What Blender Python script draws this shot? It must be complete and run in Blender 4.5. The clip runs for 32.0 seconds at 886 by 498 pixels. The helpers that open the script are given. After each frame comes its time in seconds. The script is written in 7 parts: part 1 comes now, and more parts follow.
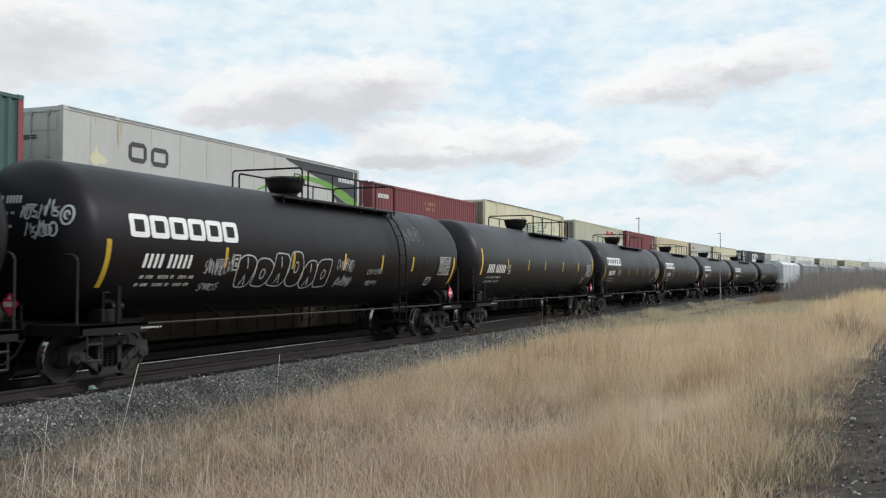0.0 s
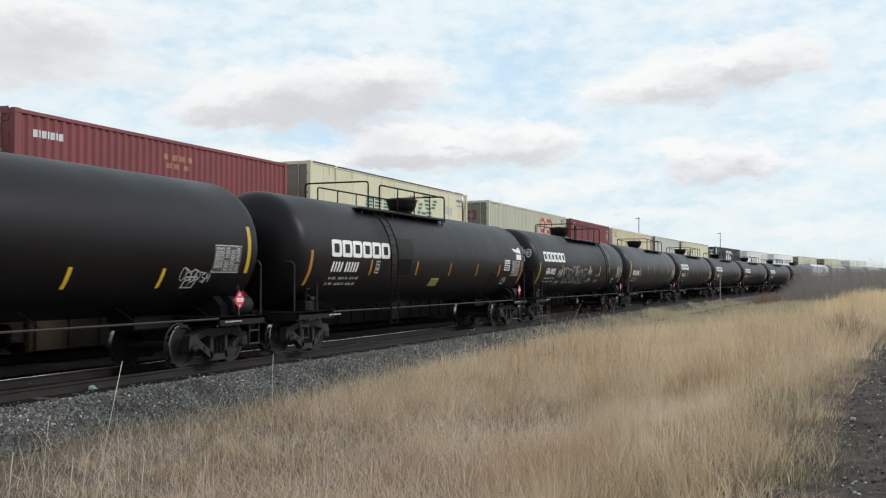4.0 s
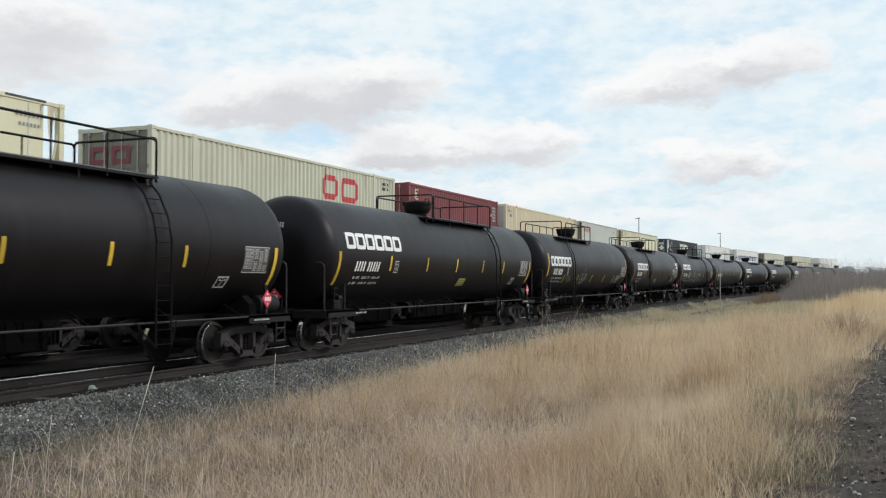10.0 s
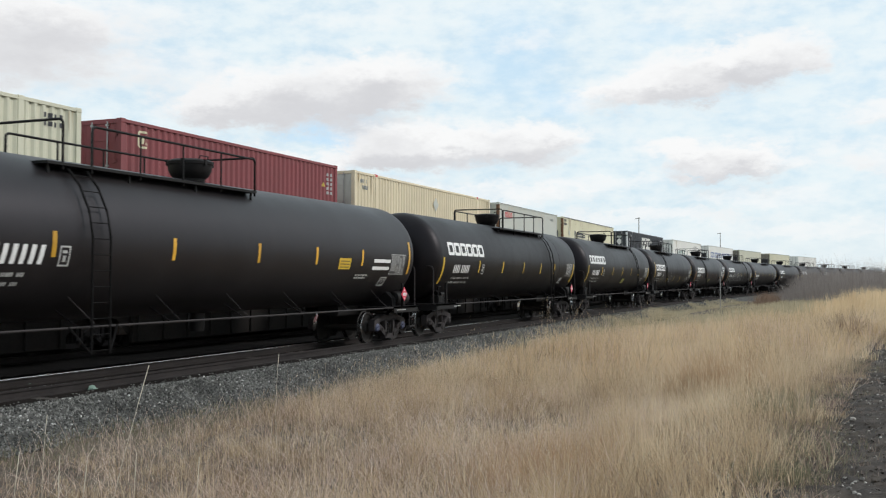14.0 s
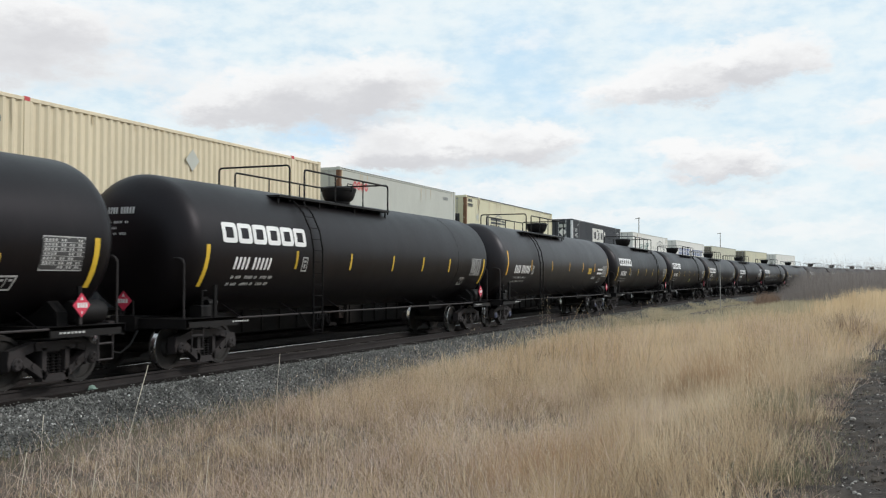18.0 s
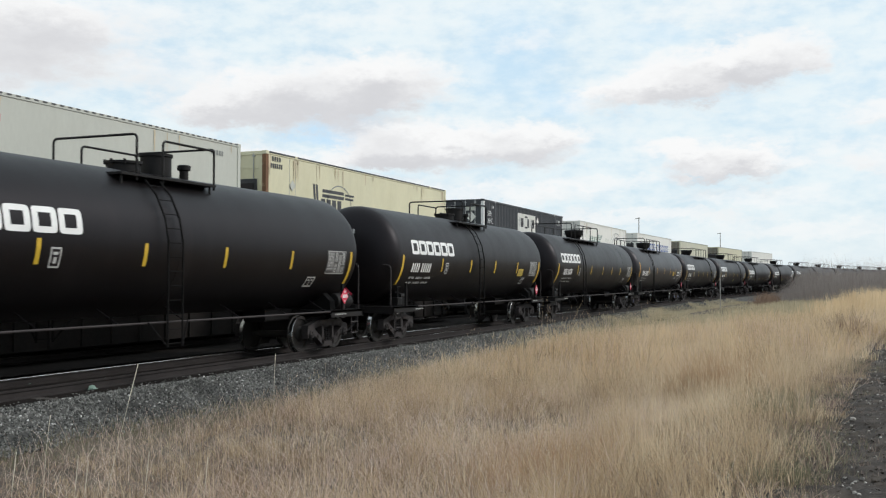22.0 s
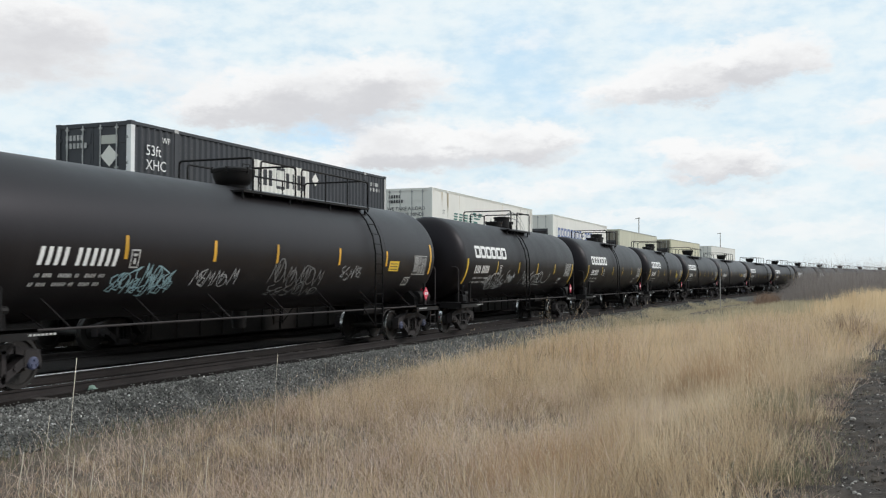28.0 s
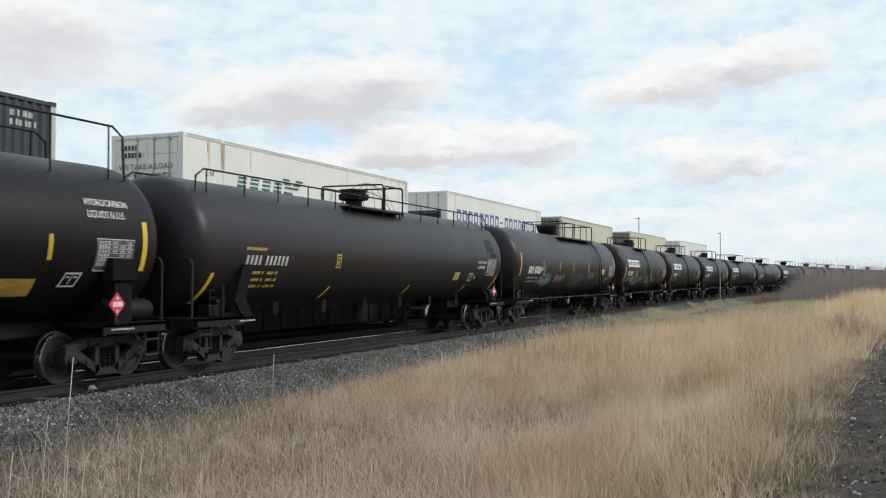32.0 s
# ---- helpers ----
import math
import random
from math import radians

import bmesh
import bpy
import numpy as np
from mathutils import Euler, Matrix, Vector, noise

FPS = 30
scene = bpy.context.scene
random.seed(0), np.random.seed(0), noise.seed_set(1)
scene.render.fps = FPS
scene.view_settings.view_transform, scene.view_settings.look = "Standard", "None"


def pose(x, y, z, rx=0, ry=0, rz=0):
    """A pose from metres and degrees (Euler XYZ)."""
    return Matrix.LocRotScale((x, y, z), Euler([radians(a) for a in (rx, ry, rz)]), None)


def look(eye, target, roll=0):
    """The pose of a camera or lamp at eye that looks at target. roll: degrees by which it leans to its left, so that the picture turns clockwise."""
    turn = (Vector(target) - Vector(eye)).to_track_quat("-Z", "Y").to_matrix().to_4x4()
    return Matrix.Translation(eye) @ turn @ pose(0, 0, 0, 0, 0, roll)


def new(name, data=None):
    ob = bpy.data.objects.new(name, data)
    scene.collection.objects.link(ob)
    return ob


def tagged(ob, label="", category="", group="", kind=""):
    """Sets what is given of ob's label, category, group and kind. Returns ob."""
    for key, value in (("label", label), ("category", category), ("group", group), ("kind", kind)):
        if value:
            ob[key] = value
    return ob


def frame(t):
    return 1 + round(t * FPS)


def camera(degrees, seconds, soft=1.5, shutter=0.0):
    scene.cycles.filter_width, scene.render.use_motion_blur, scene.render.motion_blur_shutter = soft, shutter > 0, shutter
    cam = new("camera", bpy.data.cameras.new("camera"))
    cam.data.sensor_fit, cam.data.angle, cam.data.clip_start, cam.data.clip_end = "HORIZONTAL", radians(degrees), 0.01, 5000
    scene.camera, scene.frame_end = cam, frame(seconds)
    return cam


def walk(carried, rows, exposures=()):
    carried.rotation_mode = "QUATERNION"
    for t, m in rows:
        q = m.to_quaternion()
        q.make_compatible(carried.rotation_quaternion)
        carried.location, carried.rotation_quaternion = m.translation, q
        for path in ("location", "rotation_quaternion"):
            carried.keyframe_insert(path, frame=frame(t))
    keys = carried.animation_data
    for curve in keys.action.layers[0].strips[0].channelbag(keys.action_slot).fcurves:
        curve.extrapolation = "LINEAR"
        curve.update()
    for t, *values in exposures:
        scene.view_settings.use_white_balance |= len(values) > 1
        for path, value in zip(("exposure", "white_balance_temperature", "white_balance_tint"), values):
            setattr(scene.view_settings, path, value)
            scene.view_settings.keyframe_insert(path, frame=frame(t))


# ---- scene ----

# camera: stands still on the edge of a dirt track beside the railway
EYE = (0.0, 0.0, 1.89)
YAW, PITCH, ROLL = radians(21.966), radians(1.709), 0.084
AIM = (math.cos(PITCH) * math.cos(YAW), math.cos(PITCH) * math.sin(YAW), EYE[2] + math.sin(PITCH))
cam = camera(48.12, 32.0, soft=1.2, shutter=0.2)
walk(cam, [(0.0, look(EYE, AIM, ROLL)), (32.0, look(EYE, AIM, ROLL))], exposures=[(0.0, 0.0), (32.0, 0.0)])

# plan: rail tops at z = 0, x along the straight of the railway, y towards the tracks
NEAR_Y, FAR_Y = 13.76, 19.13          # track centres
NEAR_V, FAR_V = 6.88, -4.729          # metres a second along the track
BEND_FROM, BEND_TO, BEND_R = 75.0, 275.0, 750.0


def bend(s):
    """How far the railway has swung towards the dirt track at s metres along it, and its slope there."""
    if s <= BEND_FROM:
        return 0.0, 0.0
    e = min(s, BEND_TO) - BEND_FROM
    g = e * e / (2 * BEND_R)
    if s > BEND_TO:
        g += (s - BEND_TO) * e / BEND_R
    return g, e / BEND_R


def on_track(s, y, z=0.0):
    """Pose of a vehicle s metres along the track whose straight lies at y."""
    g, slope = bend(s)
    return pose(s, y - g, z, 0, 0, -math.degrees(math.atan(slope)))


# ---- world and light: bright broken cloud, veiled sun behind the camera ----
SUN_AZ, SUN_EL = radians(-62.0), radians(35.0)     # azimuth from +x towards +y
world = bpy.data.worlds.new("sky")
scene.world = world
world.use_nodes = True


def build_sky():
    nt = world.node_tree
    nt.nodes.clear()
    N, K = nt.nodes.new, nt.links.new

    def m(op, a, b=None, clamp=False):
        n = N("ShaderNodeMath")
        n.operation, n.use_clamp = op, clamp
        for i, v in enumerate((a, b)):
            if v is None:
                continue
            if isinstance(v, (int, float)):
                n.inputs[i].default_value = v
            else:
                K(v, n.inputs[i])
        return n.outputs[0]

    def mix(fac, a, b):
        n = N("ShaderNodeMix")
        n.data_type = "RGBA"
        for s, v in ((n.inputs["Factor"], fac), (n.inputs["A"], a), (n.inputs["B"], b)):
            if isinstance(v, (int, float)):
                s.default_value = v
            elif isinstance(v, tuple):
                s.default_value = (*v, 1)
            else:
                K(v, s)
        return n.outputs["Result"]

    def ramp(v, lo, hi):
        n = N("ShaderNodeMapRange")
        n.interpolation_type = "SMOOTHSTEP"
        K(v, n.inputs[0])
        n.inputs[1].default_value, n.inputs[2].default_value = lo, hi
        return n.outputs[0]

    def cloud_noise(vec, scale, detail, rough):
        n = N("ShaderNodeTexNoise")
        n.inputs["Scale"].default_value, n.inputs["Detail"].default_value, n.inputs["Roughness"].default_value = scale, detail, rough
        K(vec, n.inputs["Vector"])
        return n.outputs["Fac"]

    sky = N("ShaderNodeTexSky")
    sky.sky_type, sky.sun_disc = "NISHITA", False
    sky.sun_elevation, sky.sun_rotation = SUN_EL, radians(90) - SUN_AZ
    sky.dust_density, sky.air_density = 2.0, 1.0
    gain = N("ShaderNodeVectorMath")
    gain.operation = "SCALE"
    K(sky.outputs[0], gain.inputs[0])
    gain.inputs["Scale"].default_value = 0.11
    geo = N("ShaderNodeTexCoord")
    sep = N("ShaderNodeSeparateXYZ")
    K(geo.outputs["Generated"], sep.inputs[0])
    dx, dy, dz = sep.outputs
    az = m("MULTIPLY", m("ARCTAN2", dy, dx), 180 / math.pi)      # degrees from +x towards +y
    el = m("MULTIPLY", m("ARCSINE", dz), 180 / math.pi)
    com, plane = N("ShaderNodeCombineXYZ"), N("ShaderNodeCombineXYZ")
    K(m("MULTIPLY", az, 0.095), com.inputs[0])
    K(m("MULTIPLY", el, 0.19), com.inputs[1])
    K(az, plane.inputs[0])
    K(el, plane.inputs[1])

    def vec(op, a, b, c=None):
        n = N("ShaderNodeVectorMath")
        n.operation = op
        for i, v in enumerate((a, b, c)):
            if isinstance(v, tuple):
                n.inputs[i].default_value = v
            elif v is not None:
                K(v, n.inputs[i])
        return n.outputs["Value" if op == "DOT_PRODUCT" else "Vector"]

    big = cloud_noise(com.outputs[0], 1.5, 5, 0.55)
    fine = cloud_noise(com.outputs[0], 6.0, 7, 0.6)
    curl = N("ShaderNodeTexNoise")
    curl.inputs["Scale"].default_value, curl.inputs["Detail"].default_value, curl.inputs["Roughness"].default_value = 3.6, 7, 0.68
    K(com.outputs[0], curl.inputs["Vector"])
    warp = vec("MULTIPLY", vec("SUBTRACT", curl.outputs["Color"], (0.5, 0.5, 0.5)), (6.0, 3.0, 0.0))
    spot = vec("ADD", plane.outputs[0], warp)
    # cloud masses: azimuth, elevation, half width, half height (degrees), density
    masses = (
              (44.4, 12.0, 8.0, 3.18, 0.75), (47.9, 13.1, 8.4, 3.39, 0.75), (40.7, 14.3, 6.3, 1.70, 0.50), (24.7, 11.4, 4.6, 2.12, 1.00), (28.6, 11.0, 6.3, 2.33, 1.00), (31.8, 9.8, 6.3, 2.03, 1.00),
              (34.9, 9.4, 4.6, 1.48, 0.70), (36.5, 11.2, 4.6, 2.12, 0.45), (25.0, 8.2, 4.6, 1.53, 1.00), (22.7, 7.3, 7.1, 1.36, 1.00), (18.2, 8.1, 4.6, 1.44, 0.90), (16.1, 7.5, 3.4, 1.70, 0.70),
              (26.7, 6.8, 3.8, 0.85, 0.70), (3.5, 12.2, 4.2, 1.70, 1.00), (6.8, 11.5, 6.3, 1.70, 1.00), (9.9, 10.7, 5.0, 1.36, 0.90), (12.6, 10.0, 3.4, 1.06, 0.60), (6.8, 7.0, 4.2, 1.27, 0.95),
              (4.4, 6.5, 4.6, 1.06, 0.80), (7.7, 6.1, 3.4, 0.76, 0.70), (9.6, 7.4, 2.5, 0.85, 0.50), (-2.0, 9.0, 2.9, 0.85, 0.70), (-1.9, 6.2, 2.9, 0.93, 0.70), (-0.2, 7.2, 2.5, 0.64, 0.40),
              (18.2, 4.8, 7.5, 0.76, 0.65), (13.0, 5.4, 5.0, 0.59, 0.50), (10.2, 3.5, 8.8, 0.64, 0.65), (4.4, 4.6, 5.4, 0.64, 0.50), (1.8, 2.7, 6.7, 0.64, 0.60), (25.0, 5.3, 5.4, 0.64, 0.50),
              (31.2, 6.2, 5.4, 0.93, 0.75), (34.3, 6.9, 4.6, 0.93, 0.60), (17.2, 13.5, 2.9, 0.76, 0.40), (7.1, 14.7, 5.4, 0.93, 0.35), (26.7, 14.9, 6.7, 0.85, 0.25),
              (70.0, 12.0, 16.0, 5.0, 1.0), (-30.0, 11.0, 14.0, 5.0, 1.0), (110.0, 10.0, 18.0, 5.0, 1.0), (-75.0, 13.0, 18.0, 6.0, 1.0), (-130.0, 12.0, 20.0, 6.0, 1.0), (165.0, 12.0, 20.0, 5.0, 1.0))

    gaps = ((28.8, 8.2, 2.8, 1.0, 0.9), (26.8, 8.9, 1.6, 0.7, 0.6), (18.0, 12.7, 3.8, 3.8, 0.40), (15.4, 10.0, 2.4, 1.2, 0.45), (9.8, 13.6, 3.0, 1.0, 0.25))

    def density(at, blobs):
        total = None
        for caz, cel, rx, ry, weight in blobs:
            q = vec("MULTIPLY_ADD", at, (1 / rx, 1 / ry, 0.0), (-caz / rx, -cel / ry, 0.0))
            fall = N("ShaderNodeMapRange")
            fall.interpolation_type = "SMOOTHSTEP"
            K(vec("DOT_PRODUCT", q, q), fall.inputs[0])
            for i, v in enumerate((0.0, 1.0, weight, 0.0)):
                fall.inputs[i + 1].default_value = v
            total = fall.outputs[0] if total is None else m("ADD", total, fall.outputs[0])
        return total

    here = m("ADD", density(spot, masses), m("MULTIPLY", m("SUBTRACT", fine, 0.5), 0.9))
    above = density(vec("ADD", spot, (0.35, 0.95, 0.0)), masses)
    # veil of high cloud, thinner in a few gaps
    veil = ramp(m("ADD", m("MULTIPLY", big, 0.6), m("MULTIPLY", fine, 0.4)), 0.30, 0.62)
    col = mix(0.82, gain.outputs[0], (0.70, 0.88, 1.0))
    col = mix(m("MULTIPLY", veil, 0.75), col, (0.88, 0.955, 0.97))
    col = mix(m("MULTIPLY", density(spot, gaps), 0.7), col, (0.50, 0.76, 1.0))
    tone = mix(ramp(m("ADD", above, m("MULTIPLY", m("SUBTRACT", fine, 0.5), 0.9)), 0.0, 2.1), (0.96, 0.96, 0.96), (0.66, 0.66, 0.685))
    col = mix(m("MULTIPLY", ramp(here, -0.15, 1.15), 0.95), col, tone)
    # pale haze towards the horizon, ground glow below it
    col = mix(m("MULTIPLY", m("SUBTRACT", 1.0, ramp(el, 0.0, 5.0)), 0.6), col, (0.86, 0.92, 0.93))
    col = mix(ramp(m("MULTIPLY", el, -1.0), 0.0, 2.0), col, (0.22, 0.19, 0.15))
    bg = N("ShaderNodeBackground")
    K(col, bg.inputs[0])
    bg.inputs[1].default_value = 1.0
    out = N("ShaderNodeOutputWorld")
    K(bg.outputs[0], out.inputs[0])


build_sky()
sun = new("sun", bpy.data.lights.new("sun", "SUN"))
sun.data.energy, sun.data.angle, sun.data.color = 1.75, radians(11.0), (1.0, 0.96, 0.92)
SUN_DIR = Vector((math.cos(SUN_EL) * math.cos(SUN_AZ), math.cos(SUN_EL) * math.sin(SUN_AZ), math.sin(SUN_EL)))
sun.matrix_world = look(SUN_DIR * 50, (0, 0, 0))


# ---- materials ----
def surface(name, c1, c2, rough=0.6, metal=0.0, big=0.7, fine=30.0, bump=0.15, stretch=(1, 1, 1), rand=0.0, island=0.0, grit=None, spec=0.5, dirt=None, gloss=None):
    """Two-scale procedural paint, metal or earth. rand, island: how far each object or loose piece differs in brightness."""
    mt = bpy.data.materials.new(name)
    mt.use_nodes = True
    nt = mt.node_tree
    b = nt.nodes["Principled BSDF"]
    N, K = nt.nodes.new, nt.links.new
    tc, mp = N("ShaderNodeTexCoord"), N("ShaderNodeMapping")
    K(tc.outputs["Object"], mp.inputs[0])
    mp.inputs["Scale"].default_value = stretch
    n1, n2 = N("ShaderNodeTexNoise"), N("ShaderNodeTexNoise")
    for n, sc, de in ((n1, big, 4), (n2, fine, 5)):
        n.inputs["Scale"].default_value, n.inputs["Detail"].default_value, n.inputs["Roughness"].default_value = sc, de, 0.6
        K(mp.outputs[0], n.inputs["Vector"])
    add = N("ShaderNodeMath")
    add.operation = "MULTIPLY_ADD"
    K(n1.outputs["Fac"], add.inputs[0])
    add.inputs[1].default_value = 0.65
    half = N("ShaderNodeMath")
    half.operation = "MULTIPLY"
    K(n2.outputs["Fac"], half.inputs[0])
    half.inputs[1].default_value = 0.35
    K(half.outputs[0], add.inputs[2])
    rp = N("ShaderNodeValToRGB")
    rp.color_ramp.elements[0].position, rp.color_ramp.elements[1].position = 0.36, 0.64
    rp.color_ramp.elements[0].color, rp.color_ramp.elements[1].color = (*c1, 1), (*c2, 1)
    K(add.outputs[0], rp.inputs[0])
    colour = rp.outputs[0]
    if dirt:
        n3 = N("ShaderNodeTexNoise")
        n3.inputs["Scale"].default_value, n3.inputs["Detail"].default_value = dirt[1], 6
        K(mp.outputs[0], n3.inputs["Vector"])
        r3 = N("ShaderNodeMapRange")
        r3.inputs[1].default_value, r3.inputs[2].default_value, r3.inputs[4].default_value = 0.52, 0.75, dirt[2]
        K(n3.outputs["Fac"], r3.inputs[0])
        mx = N("ShaderNodeMix")
        mx.data_type = "RGBA"
        K(r3.outputs[0], mx.inputs["Factor"])
        K(colour, mx.inputs["A"])
        mx.inputs["B"].default_value = (*dirt[0], 1)
        colour = mx.outputs["Result"]
    for amount, node, sock in ((rand, "ShaderNodeObjectInfo", "Random"), (island, "ShaderNodeNewGeometry", "Random Per Island")):
        if amount:
            src, mr, hs = N(node), N("ShaderNodeMapRange"), N("ShaderNodeHueSaturation")
            mr.inputs[3].default_value, mr.inputs[4].default_value = 1 - amount, 1 + amount
            K(src.outputs[sock], mr.inputs[0])
            K(mr.outputs[0], hs.inputs["Value"])
            K(colour, hs.inputs["Color"])
            colour = hs.outputs[0]
    K(colour, b.inputs["Base Color"])
    b.inputs["Metallic"].default_value = metal
    b.inputs["Specular IOR Level"].default_value = spec
    if gloss:
        b.inputs["Specular Tint"].default_value = (*gloss, 1)
    rr = N("ShaderNodeMapRange")
    rr.inputs[3].default_value, rr.inputs[4].default_value = max(0.05, rough - 0.12), min(1, rough + 0.12)
    K(n1.outputs["Fac"], rr.inputs[0])
    K(rr.outputs[0], b.inputs["Roughness"])
    if bump:
        bp = N("ShaderNodeBump")
        bp.inputs["Strength"].default_value, bp.inputs["Distance"].default_value = bump, 0.02
        K(n2.outputs["Fac"], bp.inputs["Height"])
        K(bp.outputs[0], b.inputs["Normal"])
    return mt


BLACK = surface("black_tank_paint", (0.0040, 0.0032, 0.0035), (0.0068, 0.0056, 0.0060), 0.44, 0, 0.45, 20, 0.11, (1.6, 1, 0.6), rand=0.2, dirt=((0.0165, 0.0145, 0.0145), 1.3, 0.35), spec=0.225, gloss=(0.94, 0.89, 0.98))
DUSTBLACK = surface("dusty_black_tank_paint", (0.0080, 0.0068, 0.0072), (0.0135, 0.0118, 0.0122), 0.44, 0, 0.45, 20, 0.11, (1.6, 1, 0.6), rand=0.15, dirt=((0.022, 0.020, 0.0197), 0.9, 0.4), spec=0.32, gloss=(0.93, 0.90, 1.0))
BLACK2 = surface("black_steel_paint", (0.0055, 0.0048, 0.0051), (0.0115, 0.0102, 0.0103), 0.6, 0, 1.2, 25, 0.1, spec=0.22)
MATTBLACK = surface("matt_black_ladder_paint", (0.0045, 0.004, 0.0042), (0.010, 0.009, 0.0092), 0.8, 0, 1.2, 25, 0.1, spec=0.12)
GRIME = surface("grimy_cast_steel", (0.0135, 0.0108, 0.0113), (0.035, 0.028, 0.0285), 0.75, 0.1, 2.0, 30, 0.25, rand=0.25)
WHEEL = surface("brown_wheel_steel", (0.008, 0.0066, 0.0060), (0.018, 0.0148, 0.0130), 0.7, 0.1, 3.0, 40, 0.1)
TREAD = surface("polished_tread", (0.42, 0.42, 0.42), (0.66, 0.66, 0.66), 0.26, 1.0, 4.0, 60, 0.02)
CAPBLUE = surface("blue_bearing_cap", (0.055, 0.065, 0.12), (0.09, 0.10, 0.17), 0.55, 0, 8, 60, 0.05)
WHITE = surface("white_lettering", (0.70, 0.70, 0.69), (0.82, 0.82, 0.81), 0.55, 0, 2, 40, 0.02)
FADED = surface("faded_white_lettering", (0.34, 0.34, 0.33), (0.55, 0.55, 0.54), 0.6, 0, 6, 60, 0.02)
SPRAY = surface("silver_spray_paint", (0.30, 0.31, 0.32), (0.50, 0.52, 0.53), 0.5, 0.1, 5, 50, 0.02)
GREYSPRAY = surface("worn_grey_spray_paint", (0.11, 0.11, 0.112), (0.20, 0.20, 0.202), 0.55, 0.05, 5, 50, 0.02)
TEALSPRAY = surface("pale_teal_spray_paint", (0.20, 0.34, 0.38), (0.32, 0.46, 0.50), 0.5, 0, 5, 50, 0.02)
YELLOW = surface("yellow_reflective_tape", (0.52, 0.34, 0.024), (0.64, 0.425, 0.042), 0.4, 0, 5, 60, 0.03, rand=0.25)
YELLOWLET = surface("yellow_lettering", (0.50, 0.36, 0.05), (0.62, 0.46, 0.08), 0.5, 0, 5, 60, 0.03)
BANDYELLOW = surface("grimy_yellow_band", (0.20, 0.125, 0.025), (0.40, 0.26, 0.05), 0.6, 0, 3, 40, 0.05, (1, 1, 6))
AMBER = surface("amber_reflective_tape", (0.56, 0.30, 0.024), (0.70, 0.39, 0.04), 0.4, 0, 5, 60, 0.03, rand=0.2)
ORANGE = surface("worn_orange_tape", (0.28, 0.12, 0.02), (0.42, 0.19, 0.035), 0.5, 0, 5, 60, 0.05, rand=0.2)
OLIVE = surface("olive_yellow_label", (0.30, 0.29, 0.06), (0.42, 0.40, 0.10), 0.5, 0, 5, 60, 0.03)
RED = surface("red_placard", (0.55, 0.03, 0.07), (0.68, 0.05, 0.10), 0.45, 0, 5, 60, 0.02)
PANEL = surface("grey_data_panel", (0.040, 0.040, 0.041), (0.065, 0.065, 0.066), 0.5, 0, 5, 60, 0.02)
RAILSIDE = surface("rusty_rail", (0.021, 0.0178, 0.0175), (0.041, 0.035, 0.034), 0.85, 0.1, 1.5, 30, 0.2, spec=0.25)
RAILTOP = surface("polished_rail_head", (0.74, 0.74, 0.75), (0.86, 0.86, 0.86), 0.22, 1.0, 0.6, 50, 0.0)
SLEEPER = surface("weathered_sleeper_wood", (0.032, 0.027, 0.024), (0.072, 0.062, 0.055), 0.9, 0, 2, 26, 0.5, (0.5, 4, 4), rand=0.3)
# oily ballast, with the shade beneath the trains put into its colour
SHADECINDER = surface("oily_shade_ballast", (0.0095, 0.0080, 0.0074), (0.026, 0.0222, 0.0205), 0.95, 0, 1.2, 18, 0.9, spec=0.06)
BALLAST = surface("ballast_bed", (0.030, 0.029, 0.027), (0.10, 0.098, 0.091), 0.95, 0, 1.0, 22, 0.9)
STONE = surface("ballast_stone", (0.080, 0.079, 0.073), (0.195, 0.192, 0.18), 0.9, 0, 1.0, 30, 0.3, island=0.75)
PALESTONE = surface("pale_ballast_stone", (0.40, 0.39, 0.37), (0.60, 0.59, 0.57), 0.85, 0, 1.0, 30, 0.2, island=0.3)
EARTH = surface("dry_field_earth", (0.062, 0.047, 0.035), (0.15, 0.12, 0.088), 0.95, 0, 0.25, 4, 0.6)
DIRT = surface("dark_dirt_track", (0.015, 0.0105, 0.0078), (0.056, 0.041, 0.031), 0.95, 0, 2.2, 16, 1.0, dirt=((0.10, 0.082, 0.064), 2.2, 0.6))
PEBBLE = surface("track_pebble", (0.12, 0.105, 0.09), (0.46, 0.43, 0.39), 0.9, 0, 1.0, 30, 0.3, island=0.7)
PALEGREEN = surface("pale_green_scrap", (0.14, 0.22, 0.18), (0.24, 0.33, 0.28), 0.6, 0, 5, 40, 0.2)
REED = surface("pale_reed_stalk", (0.62, 0.55, 0.44), (0.80, 0.73, 0.60), 0.7, 0, 8, 60, 0.05)
WOODPOLE = surface("grey_weathered_pole", (0.16, 0.14, 0.12), (0.27, 0.25, 0.22), 0.85, 0, 1, 20, 0.3, (6, 6, 0.5))
PALEPOST = surface("pale_post_paint", (0.28, 0.28, 0.27), (0.38, 0.38, 0.37), 0.7, 0, 2, 20, 0.2)
WELLTAN = surface("dusty_brown_well_car", (0.026, 0.019, 0.012), (0.050, 0.036, 0.022), 0.85, 0, 0.8, 15, 0.1, dirt=((0.075, 0.054, 0.033), 1.2, 0.4), spec=0.2)
WELLDARK = surface("dark_brown_well_car", (0.010, 0.0085, 0.008), (0.022, 0.018, 0.016), 0.8, 0, 0.8, 15, 0.1, spec=0.2)
